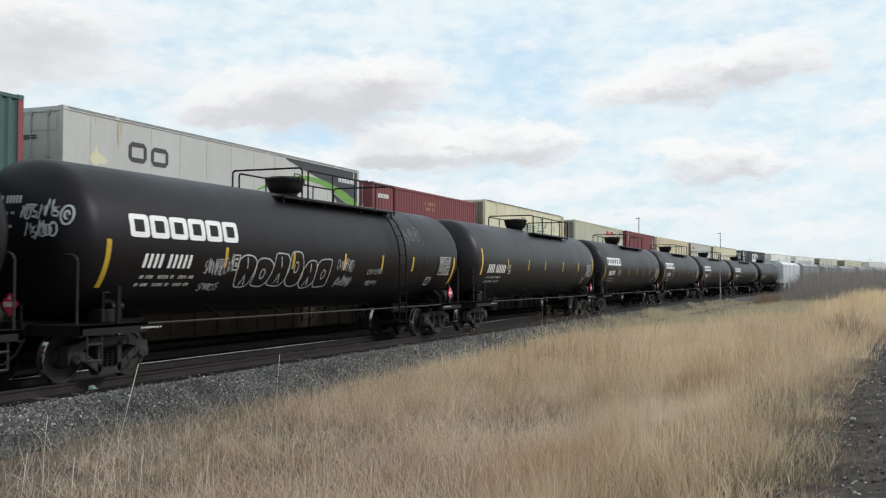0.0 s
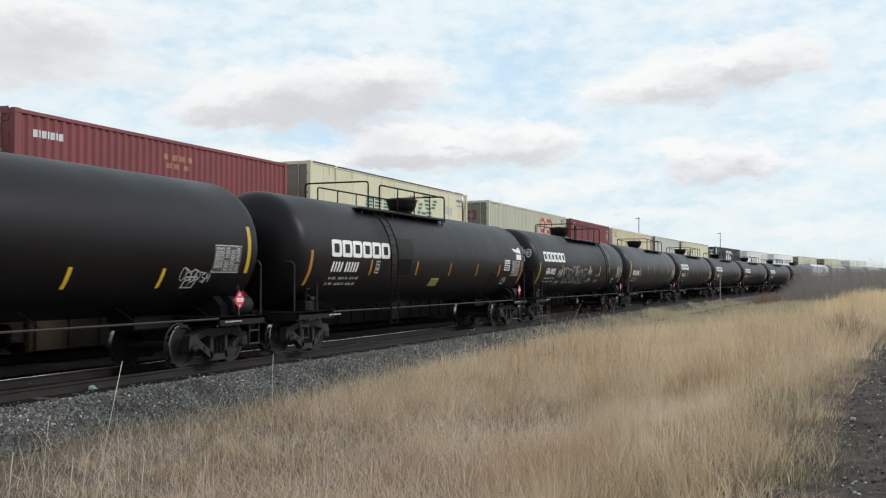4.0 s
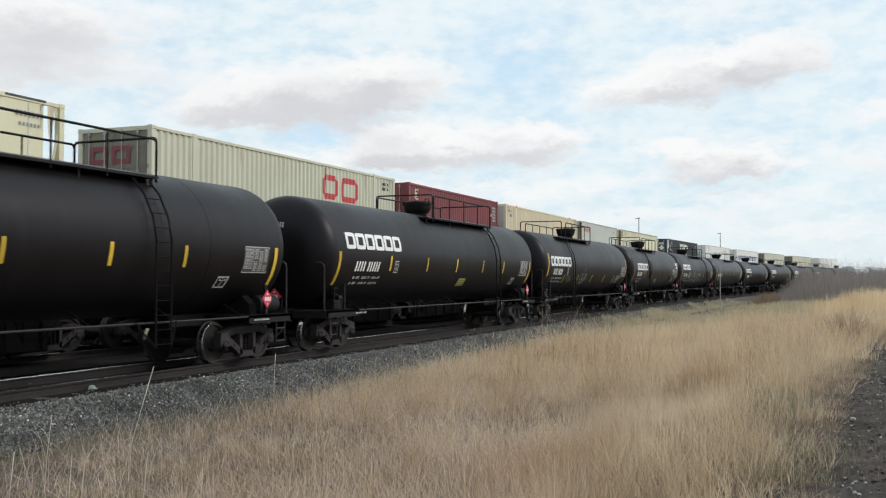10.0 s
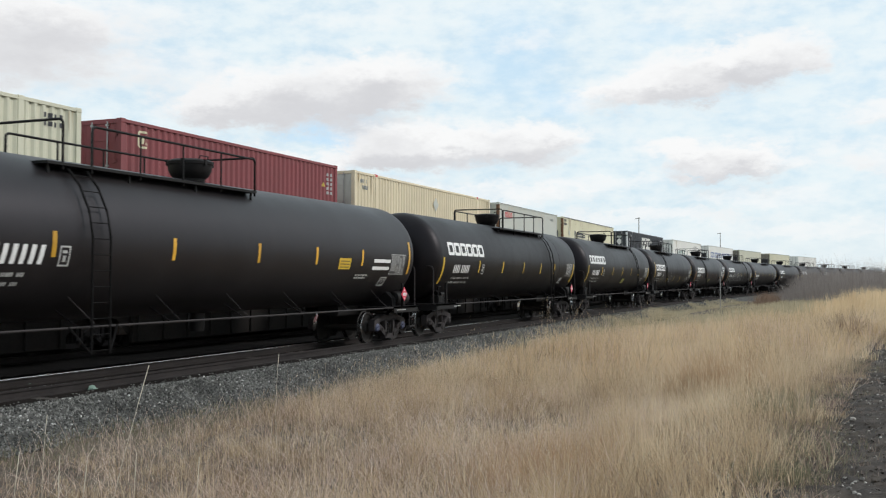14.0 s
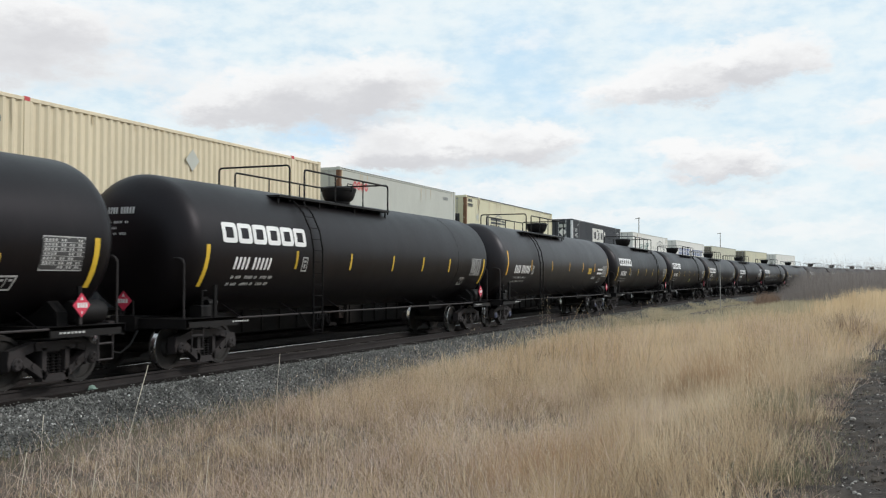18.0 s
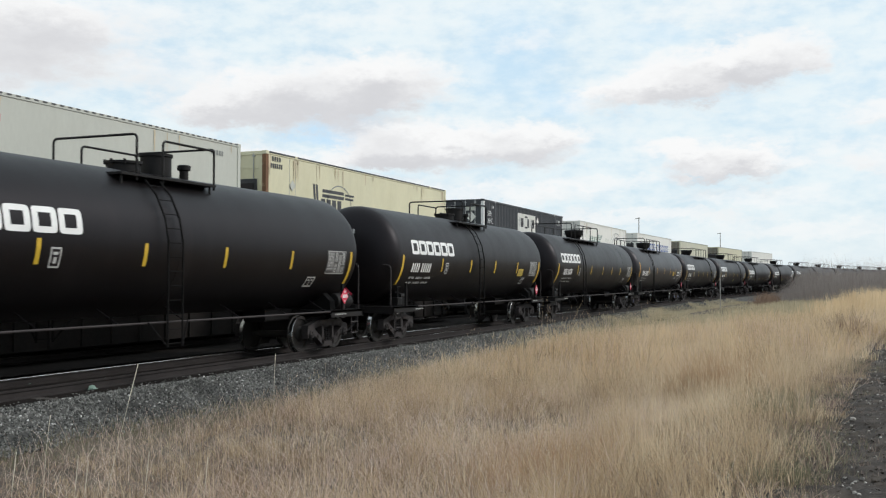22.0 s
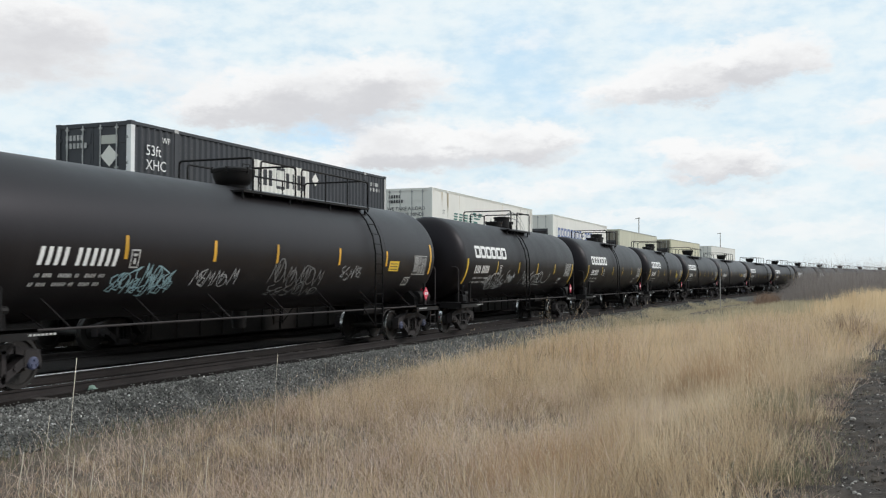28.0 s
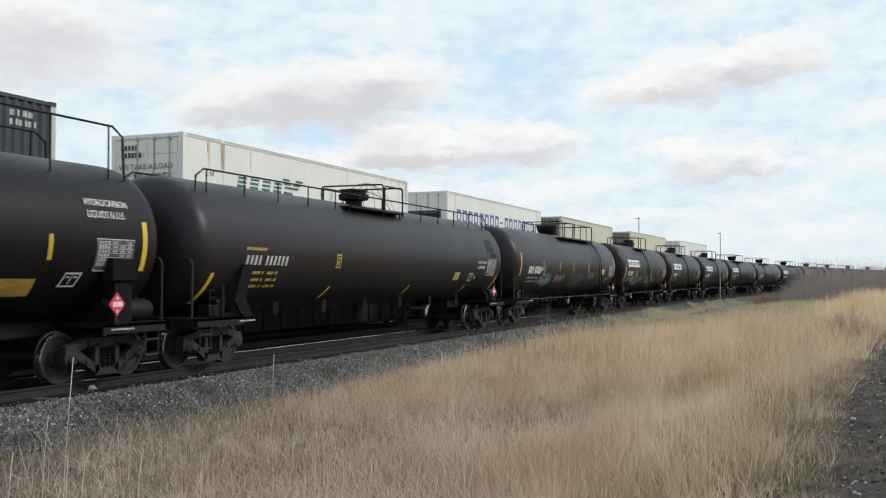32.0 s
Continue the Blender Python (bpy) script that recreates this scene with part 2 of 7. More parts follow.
HOPGREY = surface("hopper_grey_paint", (0.26, 0.27, 0.28), (0.38, 0.39, 0.40), 0.65, 0, 0.6, 12, 0.08, rand=0.2, dirt=((0.18, 0.15, 0.12), 0.8, 0.5))
HOPWHITE = surface("hopper_white_paint", (0.62, 0.65, 0.66), (0.72, 0.74, 0.75), 0.6, 0, 0.6, 12, 0.05)


def grass_material(name, tones, spread=0.72, drift=1.2, scale=1.1, clear=0.36):
    """Dry grass: blades differ in tone, and whole clumps of them drift lighter and darker over the field."""
    mt = bpy.data.materials.new(name)
    mt.use_nodes = True
    nt = mt.node_tree
    b = nt.nodes["Principled BSDF"]
    N, K = nt.nodes.new, nt.links.new
    geo, tc, mp, rp = N("ShaderNodeNewGeometry"), N("ShaderNodeTexCoord"), N("ShaderNodeMapping"), N("ShaderNodeValToRGB")
    K(tc.outputs["Object"], mp.inputs[0])
    mp.inputs["Scale"].default_value = (1, 1, 0.3)
    tone = None
    for sc, share in ((scale, 0.6), (scale * 0.28, 0.4)):
        ns, ad = N("ShaderNodeTexNoise"), N("ShaderNodeMath")
        K(mp.outputs[0], ns.inputs["Vector"])
        ns.inputs["Scale"].default_value, ns.inputs["Detail"].default_value = sc, 4
        ad.operation = "MULTIPLY_ADD"
        K(ns.outputs["Fac"], ad.inputs[0])
        ad.inputs[1].default_value = share
        if tone is not None:
            K(tone, ad.inputs[2])
        else:
            ad.inputs[2].default_value = 0.0
        tone = ad.outputs[0]
    a, s = N("ShaderNodeMath"), N("ShaderNodeMath")
    a.operation = s.operation = "MULTIPLY_ADD"
    K(geo.outputs["Random Per Island"], a.inputs[0])
    a.inputs[1].default_value = spread
    K(tone, s.inputs[0])
    s.inputs[1].default_value, s.inputs[2].default_value = drift, 0.51 - 0.5 * drift - 0.5 * spread
    K(s.outputs[0], a.inputs[2])
    K(a.outputs[0], rp.inputs[0])
    els = rp.color_ramp.elements
    while len(els) < len(tones):
        els.new(0.5)
    for i, c in enumerate(tones):
        els[i].position, els[i].color = i / (len(tones) - 1), (*c, 1)
    K(rp.outputs[0], b.inputs["Base Color"])
    b.inputs["Roughness"].default_value = 0.7
    b.inputs["Specular IOR Level"].default_value = 0.2
    tr, mx, out = N("ShaderNodeBsdfTranslucent"), N("ShaderNodeMixShader"), nt.nodes["Material Output"]
    K(rp.outputs[0], tr.inputs[0])
    mx.inputs[0].default_value = clear
    K(b.outputs[0], mx.inputs[1])
    K(tr.outputs[0], mx.inputs[2])
    K(mx.outputs[0], out.inputs[0])
    return mt


STRAW = grass_material("golden_straw", ((0.36, 0.26, 0.162), (0.545, 0.41, 0.265), (0.695, 0.552, 0.378), (0.795, 0.66, 0.475), (0.865, 0.77, 0.60)), 0.25, 2.6, 0.9, 0.5)
DULLSTRAW = grass_material("dull_grey_straw", ((0.30, 0.25, 0.165), (0.44, 0.375, 0.25), (0.58, 0.505, 0.35), (0.68, 0.60, 0.43)), 0.4, 1.8, 0.5)
FARSTRAW = grass_material("far_golden_straw", ((0.46, 0.33, 0.195), (0.65, 0.49, 0.305), (0.80, 0.64, 0.425), (0.88, 0.745, 0.525)), 0.22, 2.6, 0.55, 0.5)
PALESTRAW = grass_material("bleached_straw", ((0.44, 0.312, 0.248), (0.62, 0.472, 0.385), (0.755, 0.61, 0.51), (0.845, 0.725, 0.635)), 0.5, 2.2, 1.4)
# browner, darker copy of the straw; its tones paint shade into the sward
SHADESTRAW = grass_material("shaded_brown_straw", ((0.19, 0.133, 0.085), (0.35, 0.256, 0.167), (0.52, 0.40, 0.272), (0.64, 0.52, 0.37)), 0.5, 2.0, 1.3)
THATCH = grass_material("flattened_thatch", ((0.13, 0.088, 0.072), (0.25, 0.178, 0.146), (0.40, 0.302, 0.248), (0.57, 0.458, 0.385)))
RUSTSTRAW = grass_material("rusty_orange_straw", ((0.30, 0.19, 0.115), (0.45, 0.30, 0.185), (0.58, 0.41, 0.265), (0.70, 0.53, 0.37)), 0.5, 1.6, 1.4)
BROWNWEED = grass_material("brown_weed", ((0.15, 0.10, 0.072), (0.25, 0.17, 0.125), (0.36, 0.26, 0.19)))
GREENWEED = grass_material("grey_green_weed", ((0.13, 0.128, 0.078), (0.22, 0.21, 0.135), (0.34, 0.32, 0.23)), 0.5, 1.6, 1.2, 0.45)
BRUSH = grass_material("grey_bare_brush", ((0.20, 0.172, 0.158), (0.28, 0.245, 0.225), (0.37, 0.33, 0.302)))
# near-black weed: shade seen beneath the trains is put into its colour
DARKWEED = grass_material("shade_dark_weed", ((0.025, 0.020, 0.017), (0.05, 0.042, 0.035), (0.085, 0.072, 0.06)))


# ---- mesh tools ----
class Build:
    """Collects vertices and faces of one mesh."""

    def __init__(self):
        self.v, self.f, self.pieces = [], [], []

    def add(self, verts, faces):
        o = len(self.v)
        self.pieces.append((verts, faces))
        self.v += [tuple(p) for p in verts]
        self.f += [tuple(i + o for i in f) for f in faces]
        return self

    def box(self, x0, x1, y0, y1, z0, z1, c=0.0):
        """A box, with chamfered long edges where c is given."""
        if not c:
            p = [(x, y, z) for x in (x0, x1) for y in (y0, y1) for z in (z0, z1)]
            return self.add(p, [(0, 1, 3, 2), (4, 6, 7, 5), (0, 4, 5, 1), (2, 3, 7, 6), (0, 2, 6, 4), (1, 5, 7, 3)])
        ring = [(y0 + c, z0), (y1 - c, z0), (y1, z0 + c), (y1, z1 - c), (y1 - c, z1), (y0 + c, z1), (y0, z1 - c), (y0, z0 + c)]
        return self.prism(ring, "x", x0, x1)

    def prism(self, ring, axis, a, b):
        """A polygon drawn out along an axis: ring in (y, z), (x, z) or (x, y)."""
        n = len(ring)
        at = {"x": lambda p, t: (t, p[0], p[1]), "y": lambda p, t: (p[0], t, p[1]), "z": lambda p, t: (p[0], p[1], t)}[axis]
        faces = [(i, (i + 1) % n, (i + 1) % n + n, i + n) for i in range(n)]
        return self.add([at(p, a) for p in ring] + [at(p, b) for p in ring], faces + [tuple(range(n))[::-1], tuple(range(n, 2 * n))])

    def tube(self, pts, r, n=6):
        """A round bar through points."""
        pts = [Vector(p) for p in pts]
        rings, up = [], None
        for i, p in enumerate(pts):
            d = (pts[min(i + 1, len(pts) - 1)] - pts[max(i - 1, 0)]).normalized()
            side = d.cross(Vector((0, 0, 1)) if abs(d.z) < 0.95 else Vector((1, 0, 0))).normalized()
            if up and side.dot(up) < 0:
                side = -side
            up = side
            o = d.cross(side)
            rings.append([p + r * (math.cos(2 * math.pi * k / n) * side + math.sin(2 * math.pi * k / n) * o) for k in range(n)])
        m = len(rings)
        faces = [(i * n + k, i * n + (k + 1) % n, (i + 1) * n + (k + 1) % n, (i + 1) * n + k) for i in range(m - 1) for k in range(n)]
        return self.add([p for q in rings for p in q], faces + [tuple(range(n))[::-1], tuple(range((m - 1) * n, m * n))])

    def lathe(self, prof, axis, centre, n=24, capped=True):
        """A profile of (radius, place along the axis), turned round it; uncapped, the profile closes on itself."""
        cx, cy, cz = centre
        vs = []
        for r, t in prof:
            for k in range(n):
                a = 2 * math.pi * k / n
                c, s = r * math.cos(a), r * math.sin(a)
                vs.append({"x": (cx + t, cy + c, cz + s), "y": (cx + c, cy + t, cz + s), "z": (cx + c, cy + s, cz + t)}[axis])
        m = len(prof)
        faces = [(i * n + k, i * n + (k + 1) % n, (i + 1) * n + (k + 1) % n, (i + 1) * n + k) for i in range(m - 1) for k in range(n)]
        if not capped:
            return self.add(vs, faces + [((m - 1) * n + k, (m - 1) * n + (k + 1) % n, (k + 1) % n, k) for k in range(n)])
        return self.add(vs, faces + [tuple(range(n))[::-1], tuple(range((m - 1) * n, m * n))])

    def mesh(self, name, material, smooth=35.0):
        me = bpy.data.meshes.new(name)
        me.from_pydata(self.v, [], self.f)
        bm = bmesh.new()
        bm.from_mesh(me)
        bmesh.ops.recalc_face_normals(bm, faces=bm.faces)
        bm.to_mesh(me)
        bm.free()
        if smooth:
            me.polygons.foreach_set("use_smooth", [True] * len(me.polygons))
            me.set_sharp_from_angle(angle=radians(smooth))
        me.materials.append(material)
        return me


SHARED = {}


def shared(key, make):
    """The mesh made for this key, built once."""
    if key not in SHARED:
        SHARED[key] = make()
    return SHARED[key]


def part(name, me, parent, label=""):
    """One mesh object under a thing or under a part."""
    ob = new(name, me)
    ob.parent = parent
    return tagged(ob, label)


def thing(name, label, category, group="", kind="", me=None):
    ob = new(name, me)
    if me is None:
        ob.empty_display_size = 0.5
    return tagged(ob, label, category, group, kind)


# ---- trucks ----
WR = 0.457      # wheel radius


def wheelset_mesh():
    b = Build()
    for side in (-1, 1):
        y = side * 0.72
        s = -side
        b.lathe([(0.10, side * 0.13), (0.17, side * 0.10), (0.20, side * 0.02), (0.37, side * 0.035), (0.39, side * 0.072), (0.452, side * 0.075), (WR, side * 0.062), (WR + 0.004, -side * 0.03),
                 (WR + 0.028, -side * 0.045), (WR + 0.026, -side * 0.065), (0.40, -side * 0.07), (0.37, -side * 0.02), (0.19, -side * 0.05), (0.10, -side * 0.09)], "y", (0, y, 0), 32)
    b.tube([(0, -1.05, 0), (0, 1.05, 0)], 0.085, 12)
    return b.mesh("wheelset", WHEEL)


def tread_mesh():
    b = Build()
    for side in (-1, 1):
        arc = [(0.445 + 0.014 * math.cos(radians(q)), side * (0.061 + 0.014 * math.sin(radians(q)))) for q in (62, 50, 38, 26, 13, 0)]
        b.lathe(arc + [(WR + 0.006, -side * 0.032), (WR + 0.001, -side * 0.032), (0.4505, side * 0.060)], "y", (0, side * 0.72, 0), 40, False)
    return b.mesh("tread", TREAD)


def cap_mesh(mat):
    b = Build()
    for side in (-1, 1):
        b.lathe([(0.11, 0), (0.115, side * 0.06), (0.09, side * 0.085)], "y", (0, side * 1.05, 0), 14)
        for k in range(3):
            a = 2 * math.pi * k / 3
            b.lathe([(0.022, 0), (0.022, side * 0.02)], "y", (0.055 * math.cos(a), side * 1.135, 0.055 * math.sin(a)), 6)
    return b.mesh("bearing_cap", mat)


def side_frame_mesh():
    """Cast side frame: arched top chord, two triangular windows, sprung opening, journal ends. Outer face towards -y."""
    b = Build()
    zo = WR

    def beam(p, q, w):
        (x0, z0), (x1, z1) = p, q
        d = Vector((x1 - x0, z1 - z0)).normalized()
        n = Vector((-d.y, d.x)) * w / 2
        b.prism([(x0 + n.x, z0 + n.y), (x1 + n.x, z1 + n.y), (x1 - n.x, z1 - n.y), (x0 - n.x, z0 - n.y)], "y", -0.09, 0.09)
    beam((-0.94, zo + 0.16), (-0.48, zo + 0.27), 0.15)
    beam((-0.52, zo + 0.27), (0.52, zo + 0.27), 0.16)
    beam((0.48, zo + 0.27), (0.94, zo + 0.16), 0.15)
    beam((-0.84, zo + 0.12), (-0.22, zo - 0.26), 0.14)
    beam((0.84, zo + 0.12), (0.22, zo - 0.26), 0.14)
    beam((-0.31, zo - 0.28), (0.31, zo - 0.28), 0.13)
    beam((-0.27, zo - 0.24), (-0.27, zo + 0.24), 0.10)
    beam((0.27, zo - 0.24), (0.27, zo + 0.24), 0.10)
    # cast rib along the top chord and bosses on the legs
    b.box(-0.50, 0.50, -0.115, -0.085, zo + 0.31, zo + 0.345)
    for sx in (-1, 1):
        b.lathe([(0.05, -0.03), (0.05, 0.0)], "y", (sx * 0.52, -0.085, zo - 0.06), 8)
    for s in (-1, 1):
        b.prism([(s * 0.89 - 0.20, zo + 0.05), (s * 0.89 - 0.17, zo + 0.23), (s * 0.89 + 0.15, zo + 0.23), (s * 0.89 + 0.20, zo + 0.05), (s * 0.89 + 0.17, zo - 0.11), (s * 0.89 + 0.12, zo + 0.03),
                 (s * 0.89 - 0.12, zo + 0.03), (s * 0.89 - 0.17, zo - 0.11)], "y", -0.10, 0.10)
    return b.mesh("side_frame", GRIME)


def spring_mesh():
    prof = [(0.045, 0.0)]
    for k in range(6):
        z = 0.01 + k * 0.052
        prof += [(0.042, z), (0.060, z + 0.012), (0.042, z + 0.028), (0.038, z + 0.03)]
    return Build().lathe(prof + [(0.045, 0.33)], "z", (0, 0, 0.235), 10).mesh("coil_spring", BLACK2)


def bolster_mesh():
    b = Build()
    b.prism([(-1.02, 0.62), (-0.8, 0.50), (0.8, 0.50), (1.02, 0.62), (1.02, 0.74), (0.7, 0.80), (-0.7, 0.80), (-1.02, 0.74)], "x", -0.17, 0.17)
    b.lathe([(0.2, 0), (0.2, 0.12)], "z", (0, 0, 0.78), 16)
    for x in (-0.45, 0.45):
        b.box(x - 0.05, x + 0.05, -0.85, 0.85, 0.33, 0.45)
    for s in (-1, 1):
        for x in (-0.41, 0.41):
            b.prism([(x - 0.03, 0.30), (x + 0.05 * (1 if x > 0 else -1), 0.62), (x + 0.03, 0.62), (x + 0.03, 0.30)], "y", s * 0.72 - 0.06, s * 0.72 + 0.06)
    return b.mesh("truck", GRIME)


WHEELSETS = []      # (wheelset, speed along its track), keyed in motions()


def truck(parent, x, speed, caps=None, turns=True):
    """A two-axle truck at x along the car."""
    t = part("truck", shared("truck", bolster_mesh), parent)
    t.location.x = x
    for s in (-1, 1):
        f = part("side_frame", shared("side_frame", side_frame_mesh), t)
        f.location.y = s * 1.0
        for dx in (-0.135, 0.0, 0.135):
            part("coil_spring", shared("spring", spring_mesh), t).location = (dx, s * 1.0, 0)
    for dx in (-0.89, 0.89):
        w = part("wheelset", shared(("wheelset", caps, turns), lambda: join_meshes([wheelset_mesh()] + ([tread_mesh()] if turns else []) + [cap_mesh(caps or GRIME)])), t, "dark steel wheelset with polished treads" if turns else "grimy dark steel wheelset")
        w.location = (dx, 0, WR)
        if turns:
            WHEELSETS.append((w, speed))
    return t


def join_meshes(meshes):
    """One mesh out of several, each keeping its material."""
    me = bpy.data.meshes.new(meshes[0].name)
    vs, fs, mi, mats = [], [], [], []
    for k, m in enumerate(meshes):
        o = len(vs)
        vs += [tuple(v.co) for v in m.vertices]
        fs += [tuple(i + o for i in p.vertices) for p in m.polygons]
        mi += [k] * len(m.polygons)
        mats.append(m.materials[0])
    me.from_pydata(vs, [], fs)
    for m in mats:
        me.materials.append(m)
    me.polygons.foreach_set("material_index", mi)
    me.polygons.foreach_set("use_smooth", [True] * len(fs))
    me.set_sharp_from_angle(angle=radians(35))
    return me


# ---- tank cars ----
R, ZC = 1.50, 2.60       # tank radius and height of its axis
BULGE = 2.45              # how square the heads' knuckle is; 2 is an ellipse
OFF = 0.007              # paint and tape stand this far off the steel


def on_tank(u, w, off=OFF):
    """Place on the tank's flank: u along the car, w up round the curve from the axis' height, on the side of the dirt track."""
    a = w / R
    return (u, -(R + off) * math.cos(a), ZC + (R + off) * math.sin(a))


def decal_quad(b, u0, w0, u1, w1, slant=0.0):
    n = max(1, math.ceil(abs(w1 - w0) / 0.12))
    vs, fs = [], []
    for k in range(n + 1):
        w = w0 + (w1 - w0) * k / n
        d = slant * k / n
        vs += [on_tank(u0 + d, w), on_tank(u1 + d, w)]
    for k in range(n):
        fs.append((2 * k, 2 * k + 1, 2 * k + 3, 2 * k + 2))
    b.add(vs, fs)


def decal_stroke(b, pts, width):
    """A brush stroke through (u, w) points on the flank."""
    fine = [pts[0]]
    for p, q in zip(pts, pts[1:]):
        n = max(1, math.ceil(math.dist(p, q) / 0.09))
        fine += [(p[0] + (q[0] - p[0]) * k / n, p[1] + (q[1] - p[1]) * k / n) for k in range(1, n + 1)]
    pts = fine
    vs, fs = [], []
    for i, p in enumerate(pts):
        a, c = Vector(pts[max(i - 1, 0)]), Vector(pts[min(i + 1, len(pts) - 1)])
        d = (c - a).normalized() if (c - a).length > 1e-6 else Vector((1, 0))
        n = Vector((-d.y, d.x)) * width / 2
        vs += [on_tank(p[0] + n.x, p[1] + n.y, 0.009), on_tank(p[0] - n.x, p[1] - n.y, 0.009)]
    for i in range(len(pts) - 1):
        fs.append((2 * i, 2 * i + 1, 2 * i + 3, 2 * i + 2))
    b.add(vs, fs)


def bars(name, b, material, parent):
    """Each painted bar of a stencil as a part of its own."""
    for vs, fs in b.pieces:
        part(name, Build().add(vs, fs).mesh(name, material, 0), parent)


def block_logo(b, u, w, height, width, n=6):
    """A row of plain rounded blocks, each with an oblong hole."""
    step = width / n
    tv, th = height * 0.30, height * 0.235
    for k in range(n):
        x0, x1, y0, y1 = u + k * step, u + k * step + step * 0.93, w, w + height
        for q in ((x0 + tv, y1 - th, x1 - tv, y1), (x0 + tv, y0, x1 - tv, y0 + th), (x0, y0 + th, x0 + tv, y1 - th), (x1 - tv, y0 + th, x1, y1 - th)):
            decal_quad(b, *q)
        # quarter-round corners
        for cx, sx in ((x0 + tv, -1), (x1 - tv, 1)):
            for cy, sy in ((y1 - th, 1), (y0 + th, -1)):
                arc = [(cx + sx * tv * math.cos(a) ** 0.6, cy + sy * th * math.sin(a) ** 0.6) for a in (0.0, 0.4, 0.785, 1.17, math.pi / 2 - 1e-6)]
                b.add([on_tank(cx, cy)] + [on_tank(*p) for p in arc], [(0, i, i + 1) for i in range(1, 5)])


def tank_mesh(length, coat):
    """Shell with dished heads; length between the outer tapes."""
    half, head = length / 2 + 0.14, 0.74
    prof = []
    for k in range(13):
        a = math.pi / 2 * k / 12
        prof.append((max(R * math.sin(a) ** (2 / BULGE), 0.01), -half - head * max(math.cos(a), 0.0) ** (2 / BULGE)))
    prof += [(R, -half + (2 * half) * k / 10) for k in range(1, 10)]
    prof += [(r, -x) for r, x in reversed(prof[:13])]
    return Build().lathe(prof, "x", (0, 0, ZC), 72).mesh("tank", coat, 60)


def hoop(b, p, q, h, r=0.022, bow=0.22):
    """An inverted-U rail from foot p to foot q."""
    p, q = Vector(p), Vector(q)
    d = (q - p).normalized() * min(bow, (q - p).length * 0.4)
    up = Vector((0, 0, h))
    pts = [p, p + up - Vector((0, 0, bow))] + [p + up - Vector((0, 0, bow)) + d * (1 - math.cos(a)) + Vector((0, 0, bow * math.sin(a))) for a in (0.5, 1.05)] + [p + up + d, q + up - d]
    pts += [q + up - Vector((0, 0, bow)) - d * (1 - math.cos(a)) + Vector((0, 0, bow * math.sin(a))) for a in (1.05, 0.5)] + [q + up - Vector((0, 0, bow)), q]
    b.tube(pts, r, 6)


def ring_top(y):
    return ZC + math.sqrt(max(R * R - y * y, 0))


